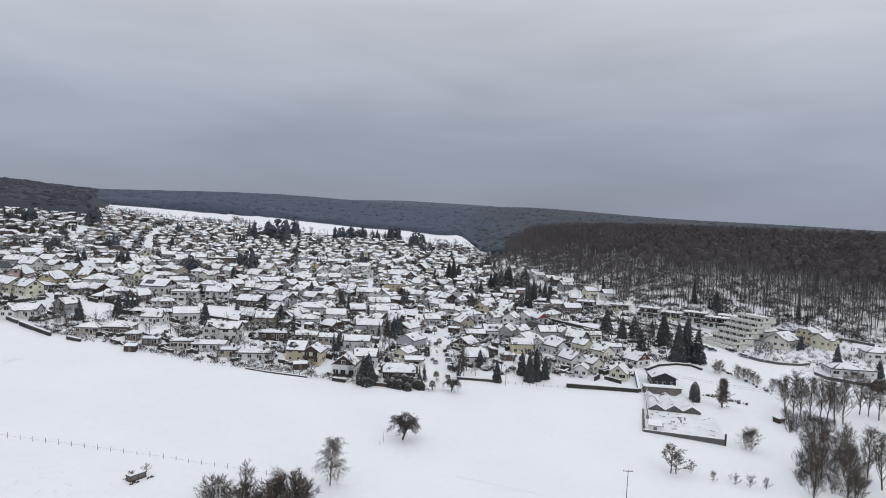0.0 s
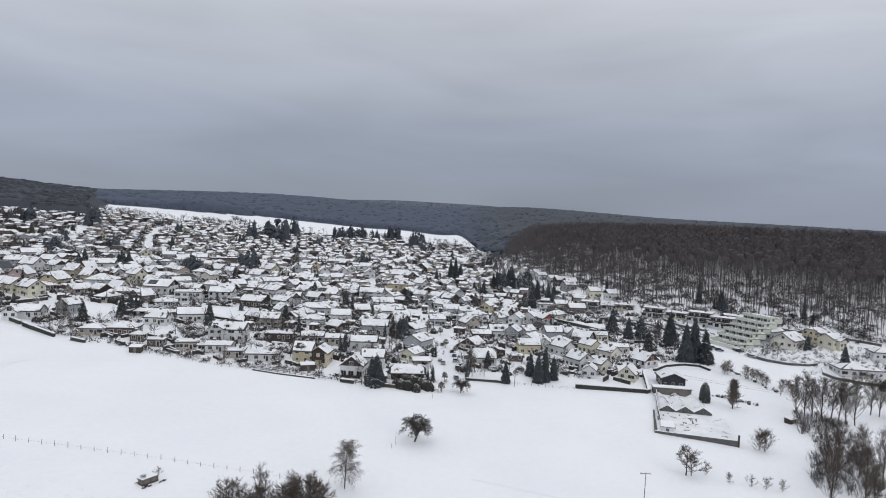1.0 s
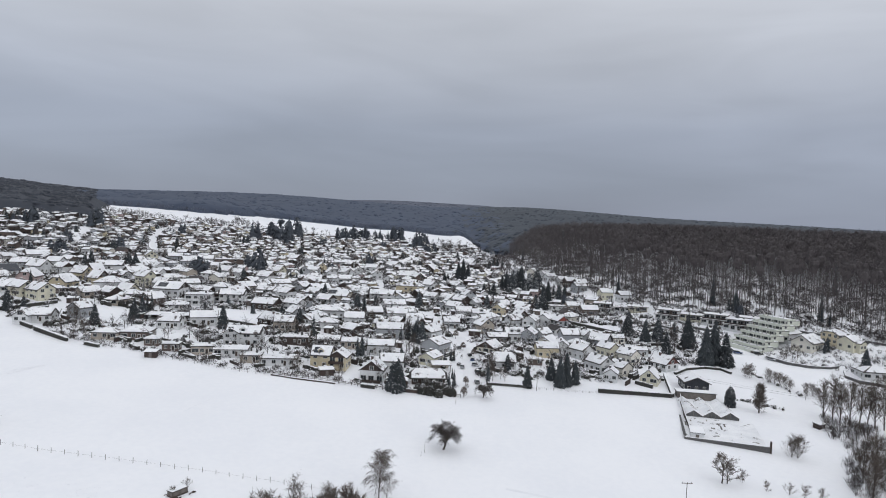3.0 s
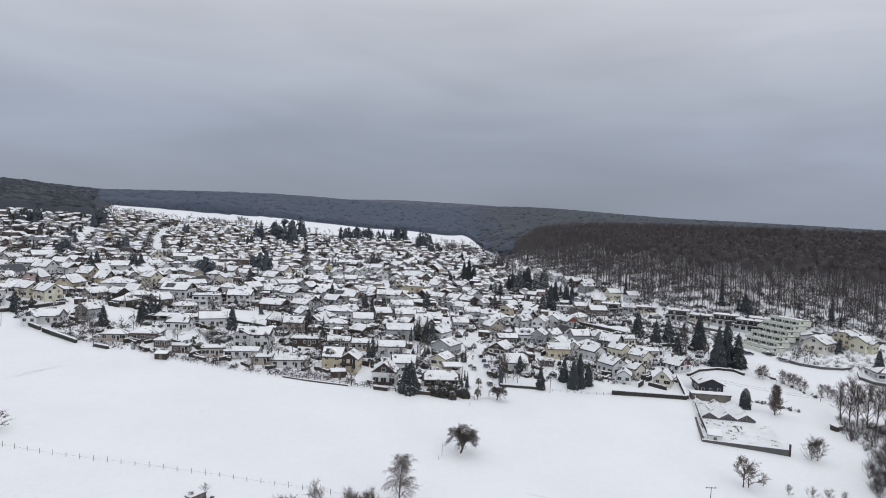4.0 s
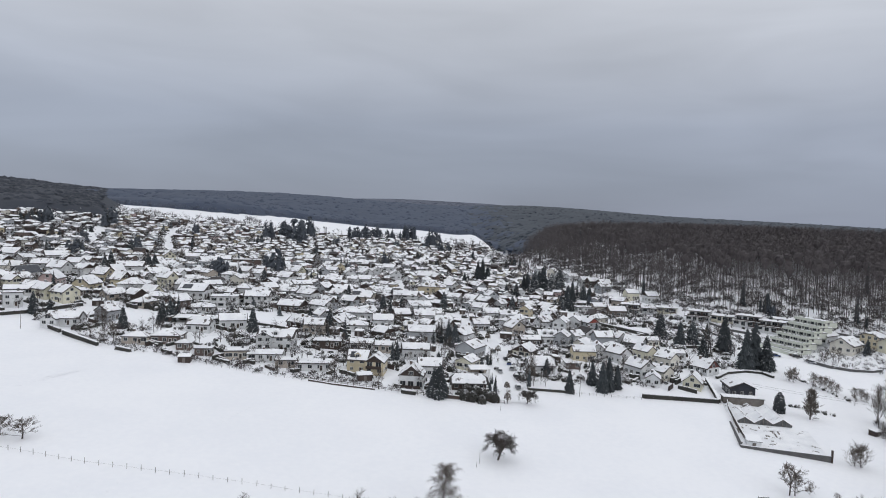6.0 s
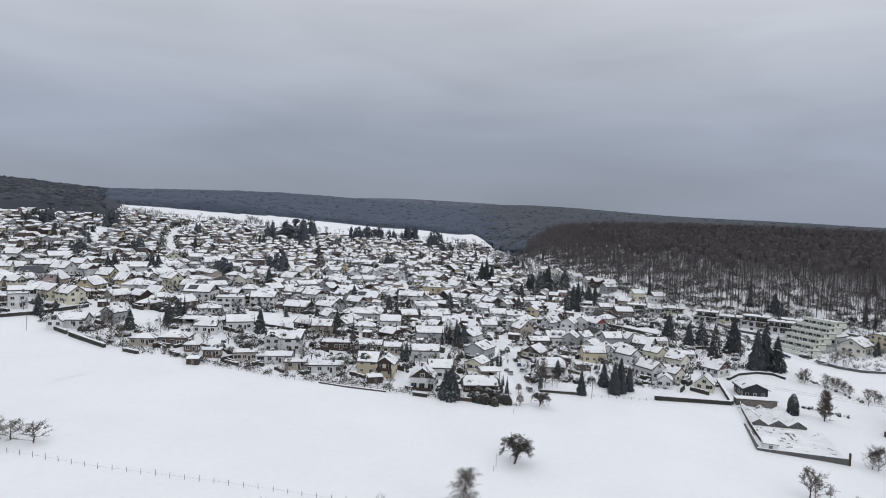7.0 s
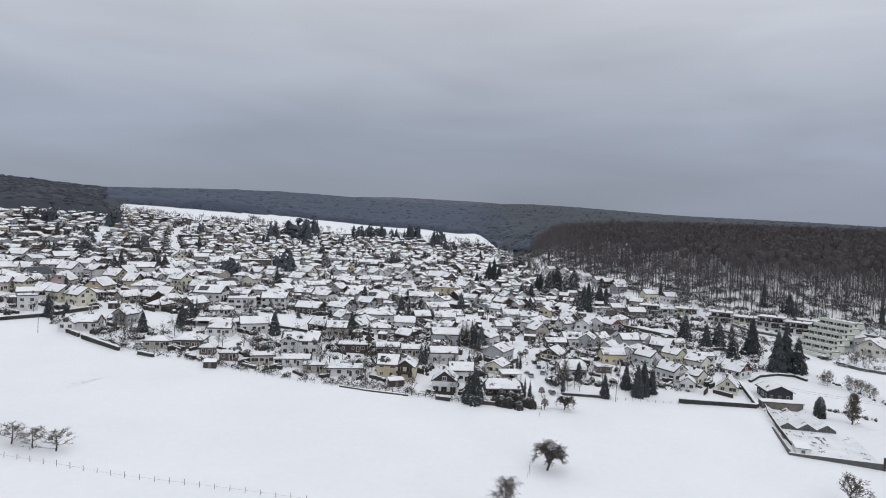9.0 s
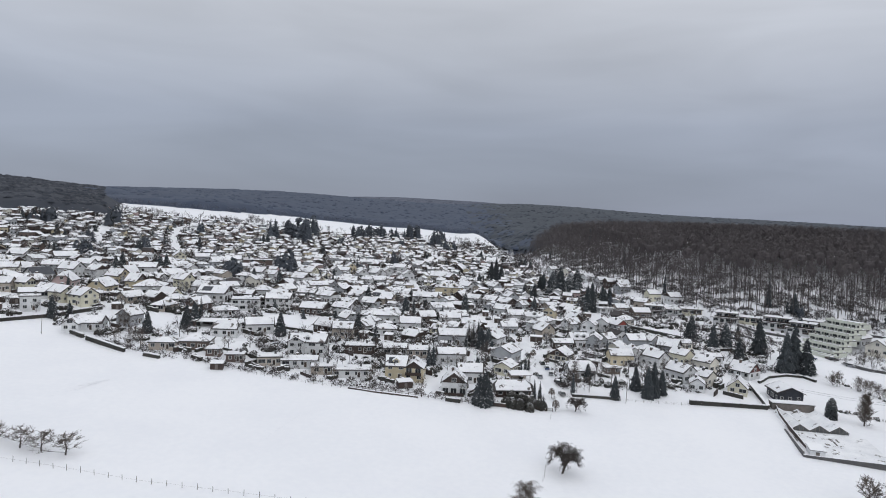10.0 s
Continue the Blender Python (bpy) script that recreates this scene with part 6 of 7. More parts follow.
plant("spruce2", 62.1, 480.8, 1.20, 0.84)
plant("spruce0", 39.3, 499.9, 0.82, 1.30)
plant("spruce1", 42.2, 501.7, 0.82, 1.49)
plant("spruce2", 116.4, 347.7, 0.61, 1.10)
plant("spruce0", 156.3, 359.7, 0.77, 0.87)
plant("thuja0", 97.7, 239.7, .9)
plant("spruce0", -22.4, 400.6, .9)
plant("spruce2", -175.9, 445.9, .9)
plant("spruce0", -174.6, 455.9, .8)
plant("spruce1", -145.2, 504.1, .9)
plant("spruce0", -147.0, 492.3, .8)
plant("spruce0", -255.8, 491.5, .9)
plant("spruce1", -253.5, 495.7, .9)
plant("spruce2", -338.1, 618.6, 1.2)
plant("spruce1", -336.0, 624.9, 1.2)
plant("bare0", -294.6, 772.8, 1.2)
plant("bare2", -340.1, 723.5, 1.3)
plant("bare1", -352.1, 721.6, 1.2)
plant("bare3", -288.0, 792.0, 1.2)
plant("bare1", -256.7, 838.5, 1.2)
plant("bare2", 6.2, 842.3, 1.4)
plant("bare1", 17.1, 833.0, 1.4)
plant("spruce0", -279.4, 687.2, .9)
plant("spruce1", 165.6, 382.4, 0.98)
plant("slim1", 161.8, 383.1, 1.1)
plant("slim0", 173.9, 356.1, .8)
plant("slim0", 173.9, 322.5, .9)
plant("spruce1", 190.6, 273.6, 0.73)
plant("bush0", -17.8, 241.2, 1.4)
plant("bush1", -15.0, 237.9, 1.5)
plant("bush2", -11.9, 236.0, 1.6)
plant("bush0", -9.2, 234.0, 1.4)
plant("bush1", -6.6, 230.8, 1.5)
plant("spruce0", -25.4, 259.3, 0.67)
plant("tall0", -20.9, 272.8, .72)
plant("bare1", -22.8, 272.2, 1.0)
plant("bare0", -34.1, 238.4, .9)
plant("bare2", -32.2, 237.0, .85)
plant("bare3", -46.1, 232.6, .8)
plant("bare1", -62.6, 240.1, 1.0)
plant("bare2", -63.8, 238.3, .8)
plant("bare0", -76.3, 241.4, .7)
plant("bare3", -82.7, 239.3, .8)
plant("bare2", -95.0, 251.9, .7)
plant("bare0", -149.8, 256.1, 1.0)
plant("bare1", -153.4, 256.4, 1.0)
plant("bare3", -160.6, 260.8, .8)
plant("bare2", -165.1, 273.5, 1.0)
plant("bare1", -167.8, 282.3, .9)
plant("bare1", 14.0, 254.1, .62)
plant("bare2", -31.3, 278.2, .9)
plant("bare0", -76.6, 285.2, .9)
plant("bare3", -74.1, 288.4, .9)
plant("bare0", 132.0, 250.3, .6)
plant("orchard1", 65.4, 173.8, 1.75,1.0)
plant("orchard2", 66.9, 173.7, 1.3,1.0)
plant("shrub0", 71.6, 175.2, 1.3)
plant("shrub2", 75.9, 170.5, 1.1)
plant("shrub1", 81.3, 169.4, 1.2)
plant("shrub3", 84.8, 168.6, 1.4)
plant("shrub0", 89.0, 168.0, 1.2)
plant("fan1", 97.6, 194.8, 1.25)
plant("fan1", 96.2, 195.3, 1.05)
plant("oval0", 105.6, 233.8, 1.15)
plant("shrub1", 105.9, 233.8, 2.2)
plant("bare3", 156.6, 304.1, .9)
plant("bare0", 157.9, 302.3, .9)
plant("bare1", 154.9, 306.0, .7)
plant("spruce0", 179.0, 314.0, 0.61)
plant("slim1", 176.3, 311.5, .8)
plant("slim0", 199.4, 345.7, 1.0)
plant("spruce1", 184.4, 293.3, 0.73)
plant("shrub0", 174.2, 266.8, 1.9)
plant("shrub1", 175.9, 265.5, 2.0)
plant("shrub3", 170.9, 265.1, 1.9)
plant("bush0", 180.0, 259.2, 2.0)
plant("bush1", 183.3, 260.8, 2.0)
plant("bare0", 153.7, 307.8, .5)
plant("bare1", 111.1, 356.1, 1.0)
plant("bare2", 118.4, 349.9, 1.0)
plant("bare0", 110.9, 336.0, 1.0)
plant("shrub2", -67.8, 141.8, .9)
plant("tall3", -34.9, 145.6, .30)
plant("orchard0", -138.4, 169.1, 1.8, 0.56, 20)
plant("orchard1", -132.9, 168.3, 1.8, 0.54, 140)
plant("orchard2", -127.1, 167.5, 1.8, 0.6, 260)
plant("orchard1", -145.0, 170.2, 1.75, 0.56, 60)
plant("orchard2", -152.0, 171.3, 1.75, 0.56, 200)
plant("round0", 4.6, 280.3, 1.0)
plant("round1", 0.5, 289.1, 1.1)
plant("shrub2", -0.5, 277.3, .7)
plant("round0", -2.0, 314.3, 1.15)
plant("round1", -0.2, 242.9, 1.0)
plant("round0", -1.5, 229.2, 1.05)
plant("shrub1", 0.1, 240.3, .7)
plant("shrub0", -1.4, 229.6, .7)
plant("shrub3", 4.4, 277.0, .7)
plant("alder1", 9.6, 253.3, .7)
plant("bare1", 10.6, 251.2, .8)
plant("bare2", 15.4, 252.2, .75)
plant("slim0", -6.6, 241.1, .75)
plant("slim1", -4.6, 241.6, .8)
plant("bush2", -6.0, 230.2, 1.6)
plant("bush0", -7.3, 231.6, 1.4)
plant("bush1", -16.1, 229.5, 1.6)
plant("bush2", -13.4, 229.1, 1.6)
plant("bush0", -17.8, 231.3, 1.4)
plant("bush1", -10.4, 227.5, 1.3)
plant("slim2", -5.1, 250.1, .55)
plant("bush0", -9.5, 249.1, 1.2)
plant("slim0", -5.1, 272.4, .75)
plant("slim1", -3.9, 272.8, .7)

# ---- lone trees in the snow field ----
DARK_TWIG = material("dark_fruit_twigs", (0.06, 0.05, 0.045), (0.035, 0.03, 0.028), scale=0.6, fine=6.0)
rng = random.Random(21)


def own_tree(name, x, y, shapes, label, mats=(BARK, TWIG), turn=0.0):
    ob = root(name, x, y, turn, sink=0.0, label=label, category="tree")
    part("trunk", shapes[0], mats[0], ob)
    part("crown", shapes[1], mats[1], ob)
    return ob


def umbrella_tree(rng, high, wide):
    """An old fruit tree: short leaning trunk, forked limbs that arch out, and curtains of hanging twigs."""
    wood, fine = Shape(), Shape()
    fork = Vector((high * 0.09, 0, high * 0.22))
    stout = high / 8.0
    wood.tube((0, 0, -0.5), fork, 0.3 * stout, 0.24 * stout, 7)

    def twig(p, d, ln, thick):
        side = d.cross(Vector((rng.uniform(-1, 1), rng.uniform(-1, 1), rng.uniform(-1, 1)))).normalized() * thick
        m = p + d * ln * 0.5
        q = m + (d * 0.6 + Vector((rng.uniform(-0.4, 0.4), rng.uniform(-0.4, 0.4), -0.8))).normalized() * ln * 0.55
        fine.face([p - side, p + side, m + side * 0.8, m - side * 0.8]).face([m - side * 0.8, m + side * 0.8, q])

    for i in range(17):
        a = i * 2.4 + rng.uniform(-0.3, 0.3)
        out = wide * (rng.uniform(0.75, 1.05) if i % 3 else rng.uniform(0.25, 0.6))
        k1 = fork + Vector((math.cos(a) * out * 0.35, math.sin(a) * out * 0.35, high * rng.uniform(0.22, 0.4)))
        k2 = fork + Vector((math.cos(a) * out * 0.75, math.sin(a) * out * 0.75, high * rng.uniform(0.42, 0.68)))
        k3 = fork + Vector((math.cos(a) * out, math.sin(a) * out, high * (rng.uniform(-0.02, 0.32) if i % 3 else rng.uniform(0.3, 0.55))))
        start = fork if i % 2 else Vector((high * 0.06, 0, high * 0.16))
        wood.tube(start, k1, 0.15 * stout, 0.11 * stout, 5).tube(k1, k2, 0.11 * stout, 0.07 * stout, 4).tube(k2, k3, 0.07 * stout, 0.03 * stout, 3)
        for seg in ((k1, k2), (k2, k3)):
            for _ in range(17):
                o = seg[0].lerp(seg[1], rng.random())
                e = Vector((math.cos(a) * 0.6 + rng.uniform(-1, 1), math.sin(a) * 0.6 + rng.uniform(-1, 1), rng.uniform(-0.8, 0.5))).normalized()
                l2 = high * rng.uniform(0.08, 0.19)
                wood.tube(o, o + e * l2, 0.04 * stout, 0.02 * stout, 3)
                for _ in range(7):
                    g = (e * 0.5 + Vector((rng.uniform(-1, 1), rng.uniform(-1, 1), rng.uniform(-0.8, 0.5)))).normalized()
                    twig(o + e * l2 * rng.uniform(0.2, 1.05), g, high * rng.uniform(0.06, 0.14), 0.036 * stout)
    return wood, fine


own_tree("apple_tree", -9.2, 181.1, umbrella_tree(rng, 8.0, 4.5), "old umbrella-shaped apple tree with dense dark hanging twigs in the snow", (BARK, DARK_TWIG))
own_tree("apple_tree", 5.3, 230.7, umbrella_tree(random.Random(8), 5.4, 3.0), "gnarled small apple tree with drooping dark twigs by the road", (BARK, DARK_TWIG))
own_tree("birch_tree", -24.1, 148.4, limb_tree(rng, 12.0, 4.6, 0.16, 0.16, 1.3, 0.75, 38, 6, 13, 0.02, 0.11), "slender bare birch with drooping twigs")
for k in range(16):
    x, y = rng.uniform(-37, -26), rng.uniform(134, 139)
    plant(f"shrub{k % 4}", x, y, rng.uniform(1.7, 2.5), 1.05, label="tall brown thicket shrub without leaves")
for k in range(10):
    x, y = rng.uniform(-49, -40), rng.uniform(133, 138)
    plant(f"shrub{k % 4}", x, y, rng.uniform(1.5, 2.1), 1.0, label="tall brown thicket shrub without leaves")
plant("bare1", -41.4, 139.3, 1.0)
plant("bare2", -39.9, 138.3, 0.85)
plant("bare0", -30.0, 137.3, 1.05)
plant("bare3", -33.9, 136.3, 1.0)

# ---- trees along the stream ----
STREAM_BANK = [(127.7, 237.4), (132.8, 229.0), (139.2, 219.7), (135.7, 210.6), (131.8, 199.2), (129.4, 187.9), (116.8, 168.8), (93.7, 165.6), (111.1, 191.7), (117.0, 201.6), (118.7, 211.9)]
plant("alder0", 128.5, 227.4, 1.05)
plant("alder1", 126.9, 229.5, 0.9)
plant("alder2", 129.9, 225.5, 0.95)
plant("alder3", 133.3, 225.3, 1.0)
plant("alder0", 138.0, 227.4, 0.95)
plant("alder1", 139.4, 225.4, 0.9)
plant("alder2", 140.6, 222.9, 1.05)
plant("alder3", 142.9, 221.6, 1.0)
plant("alder0", 155.7, 232.7, 0.95)
plant("alder1", 158.0, 231.2, 0.85)
plant("alder2", 159.5, 227.6, 0.95)
plant("alder3", 162.9, 225.3, 1.0)
plant("alder0", 170.1, 226.9, 0.9)
plant("alder1", 171.6, 221.0, 1.0)
plant("alder2", 107.8, 180.0, 0.8)
plant("alder3", 109.1, 177.4, 0.95)
plant("alder1", 117.1, 179.9, 0.95)
plant("alder3", 123.5, 179.3, 0.95)
plant("alder1", 100.0, 165.0, 0.9)
plant("alder3", 106.6, 161.6, 1.05)
plant("alder1", 123.3, 172.7, 1.0)
plant("alder3", 129.2, 170.3, 1.0)
plant("alder1", 102.2, 153.0, 0.95)
plant("fan0", 127.6, 269.6, 1.00, label="rounded leafless shrub on the snowy bank")
plant("fan1", 129.4, 268.4, 0.90, label="rounded leafless shrub on the snowy bank")
plant("fan2", 130.3, 266.4, 0.95, label="rounded leafless shrub on the snowy bank")
plant("fan0", 131.4, 263.8, 0.90, label="rounded leafless shrub on the snowy bank")
plant("fan1", 132.3, 261.8, 0.75, label="rounded leafless shrub on the snowy bank")
plant("fan2", 121.9, 274.2, 1.10, label="rounded leafless shrub on the snowy bank")
plant("fan0", 120.8, 275.5, 0.80, label="rounded leafless shrub on the snowy bank")
plant("fan1", 136.8, 257.6, 0.80, label="rounded leafless shrub on the snowy bank")
plant("fan2", 137.8, 255.2, 0.85, label="rounded leafless shrub on the snowy bank")
plant("fan0", 138.4, 253.3, 0.70, label="rounded leafless shrub on the snowy bank")
count = 0
while count < 26:
    x, y = rng.uniform(85, 190), rng.uniform(130, 260)
    if inside(x, y, STREAM_BANK):
        count += 1
        plant(f"shrub{count % 4}", x, y, rng.uniform(0.9, 1.6))

RIGHT_PLOTS = [(142.8, 306.8), (150.6, 292.5), (170.5, 285.2), (188.0, 281.6), (206.3, 290.5), (196.2, 325.2), (164.9, 344.4), (145.2, 328.8)]
rods = [triangles(thicket(rng, 3.2, 3.4, 34, 0.035)) for _ in range(5)]
places = []
count = 0
while count < 190:
    x, y, s = rng.uniform(85, 190), rng.uniform(130, 260), rng.uniform(0.5, 1.1)
    if inside(x, y, STREAM_BANK):
        count += 1
        places.append((count % 5, x, y, height(x, y) - 0.1, rng.uniform(0, 6.28), s, s))
for k in range(40):
    x, y, s = rng.uniform(-48, -26), rng.uniform(133, 138), rng.uniform(0.7, 1.3)
    places.append((k % 5, x, y, height(x, y) - 0.1, rng.uniform(0, 6.28), s, s))
for k in range(2600):
    x, y, s = rng.uniform(120, 260), rng.uniform(262, 400), rng.uniform(0.3, 0.75)
    e = past_edge(x, y)
    if (inside(x, y, RIGHT_PLOTS) and free(x, y, 5.5) and rng.random() < 0.9) or -12 < e < 6:
        places.append((k % 5, x, y, height(x, y) - 0.1, rng.uniform(0, 6.28), s, s))
bulk("stream_thicket", rods, places, (THICKET,), label="dense leafless brown thicket on the stream bank", category="thicket", kind="stuff")

# ---- garden trees through the village ----
count = 0
for k in range(4000):
    if count >= 150:
        break
    x, y = rng.uniform(-390, 110), 262 + 560 * rng.random() ** 1.5
    if not inside(x, y, BOUNDS) or not free(x, y, 6.4) or from_road(x, y) < 4.5 or any((x - a) ** 2 + (y - b) ** 2 < (r * 0.7) ** 2 for a, b, r in OPEN):
        continue
    count += 1
    what = rng.random()
    if what < 0.12:
        plant(f"spruce{k % 3}", x, y, rng.uniform(0.4, 0.95))
    elif what < 0.22:
        plant(f"slim{k % 3}", x, y, rng.uniform(0.6, 1.2))
    else:
        plant(f"bare{k % 4}", x, y, rng.uniform(0.5, 1.0))


def proto(shape_pair):
    """(wood, twig) shapes as one light prototype for a bulk mesh."""
    a, b = triangles(shape_pair[0]), triangles(shape_pair[1])
    return np.concatenate([a[0], b[0]]), np.concatenate([a[1], b[1] + len(a[0])]), np.concatenate([a[2], b[2] + 1])




def small_tree(rng, high):
    """A light leafless tree for gardens farther back."""
    s = Shape().tube((0, 0, -0.3), (0, 0, high * 0.55), 0.16, 0.09, 3)
    for i in range(11):
        p = Vector((0, 0, high * rng.uniform(0.25, 0.55)))
        a = rng.uniform(0, 6.283)
        d = Vector((math.cos(a), math.sin(a), rng.uniform(0.5, 1.6))).normalized() * high * rng.uniform(0.3, 0.5)
        side = Vector((-d.y, d.x, 0)).normalized() * 0.07
        s.face([p - side, p + side, p + d])
        for _ in range(5):
            o = p + d * rng.uniform(0.3, 1)
            e = (d.normalized() * 0.6 + Vector((rng.uniform(-1, 1), rng.uniform(-1, 1), rng.uniform(-0.4, 0.9)))).normalized() * high * rng.uniform(0.1, 0.24)
            side = e.orthogonal().normalized() * 0.055
            s.face([o - side, o + side, o + e])
    return s


def twig_bush(rng, w, h, count=26):
    """A leafless bush: short crossing twigs through a low uneven dome."""
    s = Shape()
    for _ in range(count):
        a, r = rng.uniform(0, 6.283), math.sqrt(rng.random())
        p = Vector((math.cos(a) * r * w / 2, math.sin(a) * r * w / 2, h * (1 - 0.75 * r * r) * rng.uniform(0.05, 0.9)))
        d = Vector((math.cos(a) * r + rng.uniform(-0.6, 0.6), math.sin(a) * r + rng.uniform(-0.6, 0.6), rng.uniform(0.1, 1.0))).normalized()
        side = d.cross(Vector((rng.uniform(-1, 1), rng.uniform(-1, 1), rng.uniform(-1, 1)))).normalized() * rng.uniform(0.1, 0.22)
        s.face([p - side, p + side, p + d * rng.uniform(0.4, 0.8)])
    return s


small = [triangles(small_tree(rng, 6.0)) for _ in range(6)]
places = []
for k in range(60000):
    if len(places) >= 2300:
        break
    x, y = rng.uniform(-400, 150), 255 + 600 * rng.random() ** 1.15
    if inside(x, y, BOUNDS) and free(x, y, 4.6) and from_road(x, y) > 3.8 and not any((x - a) ** 2 + (y - b) ** 2 < (r * 0.85) ** 2 for a, b, r in OPEN):
        s = rng.uniform(0.6, 1.45)
        places.append((k % 6, x, y, height(x, y) + lumps(x, y) - 0.1, rng.uniform(0, 6.28), s, s))
bulk("village_trees", small, places, (THICKET,), label="leafless small trees standing between the village houses", category="trees", kind="stuff")
shrubs = [triangles(twig_bush(rng, 2.0, 1.7)) for _ in range(5)]
places = []
for k in range(60000):
    if len(places) >= 5800:
        break
    x, y = rng.uniform(-400, 150), 240 + 640 * rng.random() ** 1.25
    if inside(x, y, BOUNDS) and free(x, y, 4.5) and from_road(x, y) > 3.8 and not any((x - a) ** 2 + (y - b) ** 2 < (r * 0.85) ** 2 for a, b, r in OPEN) and noise.noise((x / 14, y / 14, 2)) > (0.16 if y < 345 else 0.02 if y < 400 else -0.2):
        s = rng.uniform(0.7, 1.7) * (1.0 if y < 420 else 1.25)
        places.append((k % 5, x, y, height(x, y) + lumps(x, y) - 0.1, rng.uniform(0, 6.28), s * rng.uniform(0.9, 1.6), s))
EDGE_GARDENS = [(-171.7, 264.3), (-142.5, 250.9), (-113.1, 244.8), (-82.4, 237.4), (-61.1, 236.2), (-48.1, 234.5), (-27.0, 231.7), (-4.0, 231.0)]
for (ax, ay), (bx, by) in zip(EDGE_GARDENS, EDGE_GARDENS[1:]):
    for i in range(int(math.hypot(bx - ax, by - ay) / 0.55)):
        q, s = rng.random(), rng.uniform(0.4, 1.3)
        x, y = ax + (bx - ax) * q, ay + (by - ay) * q + abs(rng.gauss(0, 4.0))
        places.append((i % 4, x, y, height(x, y) + lumps(x, y) - 0.1, rng.uniform(0, 6.28), s, s))
UPPER_GARDENS = [(109.4, 386.9), (128.8, 375.7), (152.5, 365.3), (140.0, 338.3), (104.5, 307.5), (97.2, 314.4), (98.4, 345.3)]
for k in range(1500):
    x, y, s = rng.uniform(60, 190), rng.uniform(280, 420), rng.uniform(0.35, 1.1)
    if inside(x, y, UPPER_GARDENS) and free(x, y, 5.0) and noise.noise((x / 9, y / 9, 4)) > -0.15:
        places.append((k % 5, x, y, height(x, y) + lumps(x, y) - 0.1, rng.uniform(0, 6.28), s, s))
bulk("garden_shrubs", shrubs, places, (THICKET,), label="leafless garden shrubs between the village houses", category="shrubs", kind="stuff")

ever = [triangles(leafy_clump(rng, 1.8, 1.6, 1.5, 34, 0.42)) for _ in range(3)]
places = []
for k in range(20000):
    if len(places) >= 1900:
        break
    x, y = rng.uniform(-330, 115), 238 + 420 * rng.random() ** 1.3
    if inside(x, y, BOUNDS) and free(x, y, 4.8) and from_road(x, y) > 3.6 and not any((x - a) ** 2 + (y - b) ** 2 < (r * 0.8) ** 2 for a, b, r in OPEN):
        s = rng.uniform(0.6, 1.6)
        places.append((k % 3, x, y, height(x, y) + lumps(x, y) - 0.1, rng.uniform(0, 6.28), s * rng.uniform(0.9, 2.2), s))
for k in range(330):
    x, y, s = rng.uniform(60, 190), rng.uniform(280, 420), rng.uniform(0.4, 1.1)
    if inside(x, y, UPPER_GARDENS) and free(x, y, 5.0):
        places.append((k % 3, x, y, height(x, y) + lumps(x, y) - 0.1, rng.uniform(0, 6.28), s, s))
bulk("garden_evergreens", ever, places, (HEDGE,), label="dark evergreen shrubs and hedges in village gardens", category="shrubs", kind="stuff")

# dark conifers among the houses farther back, and at the foot of the wood
cone = []
for _ in range(4):
    st, cr = spruce(rng, 9.0, 2.6, 13, 7)
    cone.append(triangles(cr))
places = []
for k in range(6000):
    if len(places) >= 70:
        break
    x, y = rng.uniform(-390, 60), rng.uniform(300, 800)
    if inside(x, y, BOUNDS) and free(x, y, 5.5) and from_road(x, y) > 4 and noise.noise((x / 35, y / 35, 9)) > 0.12:
        s = rng.uniform(0.45, 1.05)
        places.append((k % 4, x, y, height(x, y) - 0.2, rng.uniform(0, 6.28), s * rng.uniform(0.9, 1.4), s))
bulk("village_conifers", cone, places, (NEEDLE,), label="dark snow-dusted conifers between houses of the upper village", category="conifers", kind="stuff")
places = []
for k in range(1500):
    x, y = rng.uniform(30, 110), rng.uniform(430, 850)
    s, e = rng.uniform(0.6, 1.5), past_edge(x, y)
    if -30 + 8 * noise.noise((x / 15, y / 15, 6)) < e < 2 and (y > 480 or e > -12) and free(x, y, 4.5):
        places.append((k % 6, x, y, height(x, y) - 0.2, rng.uniform(0, 6.28), s, s))
bulk("wood_margin_trees", small, places, (BEECH,), label="leafless trees and scrub between the village and the wood", category="trees", kind="stuff")

tufts = []
for k in range(210):
    x, y, s = rng.gauss(-84, 15), rng.gauss(138, 5), rng.uniform(0.06, 0.15)
    if noise.noise((x / 6, y / 6, 3)) > -0.1 and y > 127:
        tufts.append((k % 5, x, y, height(x, y) + lumps(x, y) + 0.02, rng.uniform(0, 6.28), s * 1.6, s))
bulk("snow_clods", shrubs, tufts, (TRACK,), label="small snowed-over tufts and clods in the meadow", category="snow clods", kind="stuff")

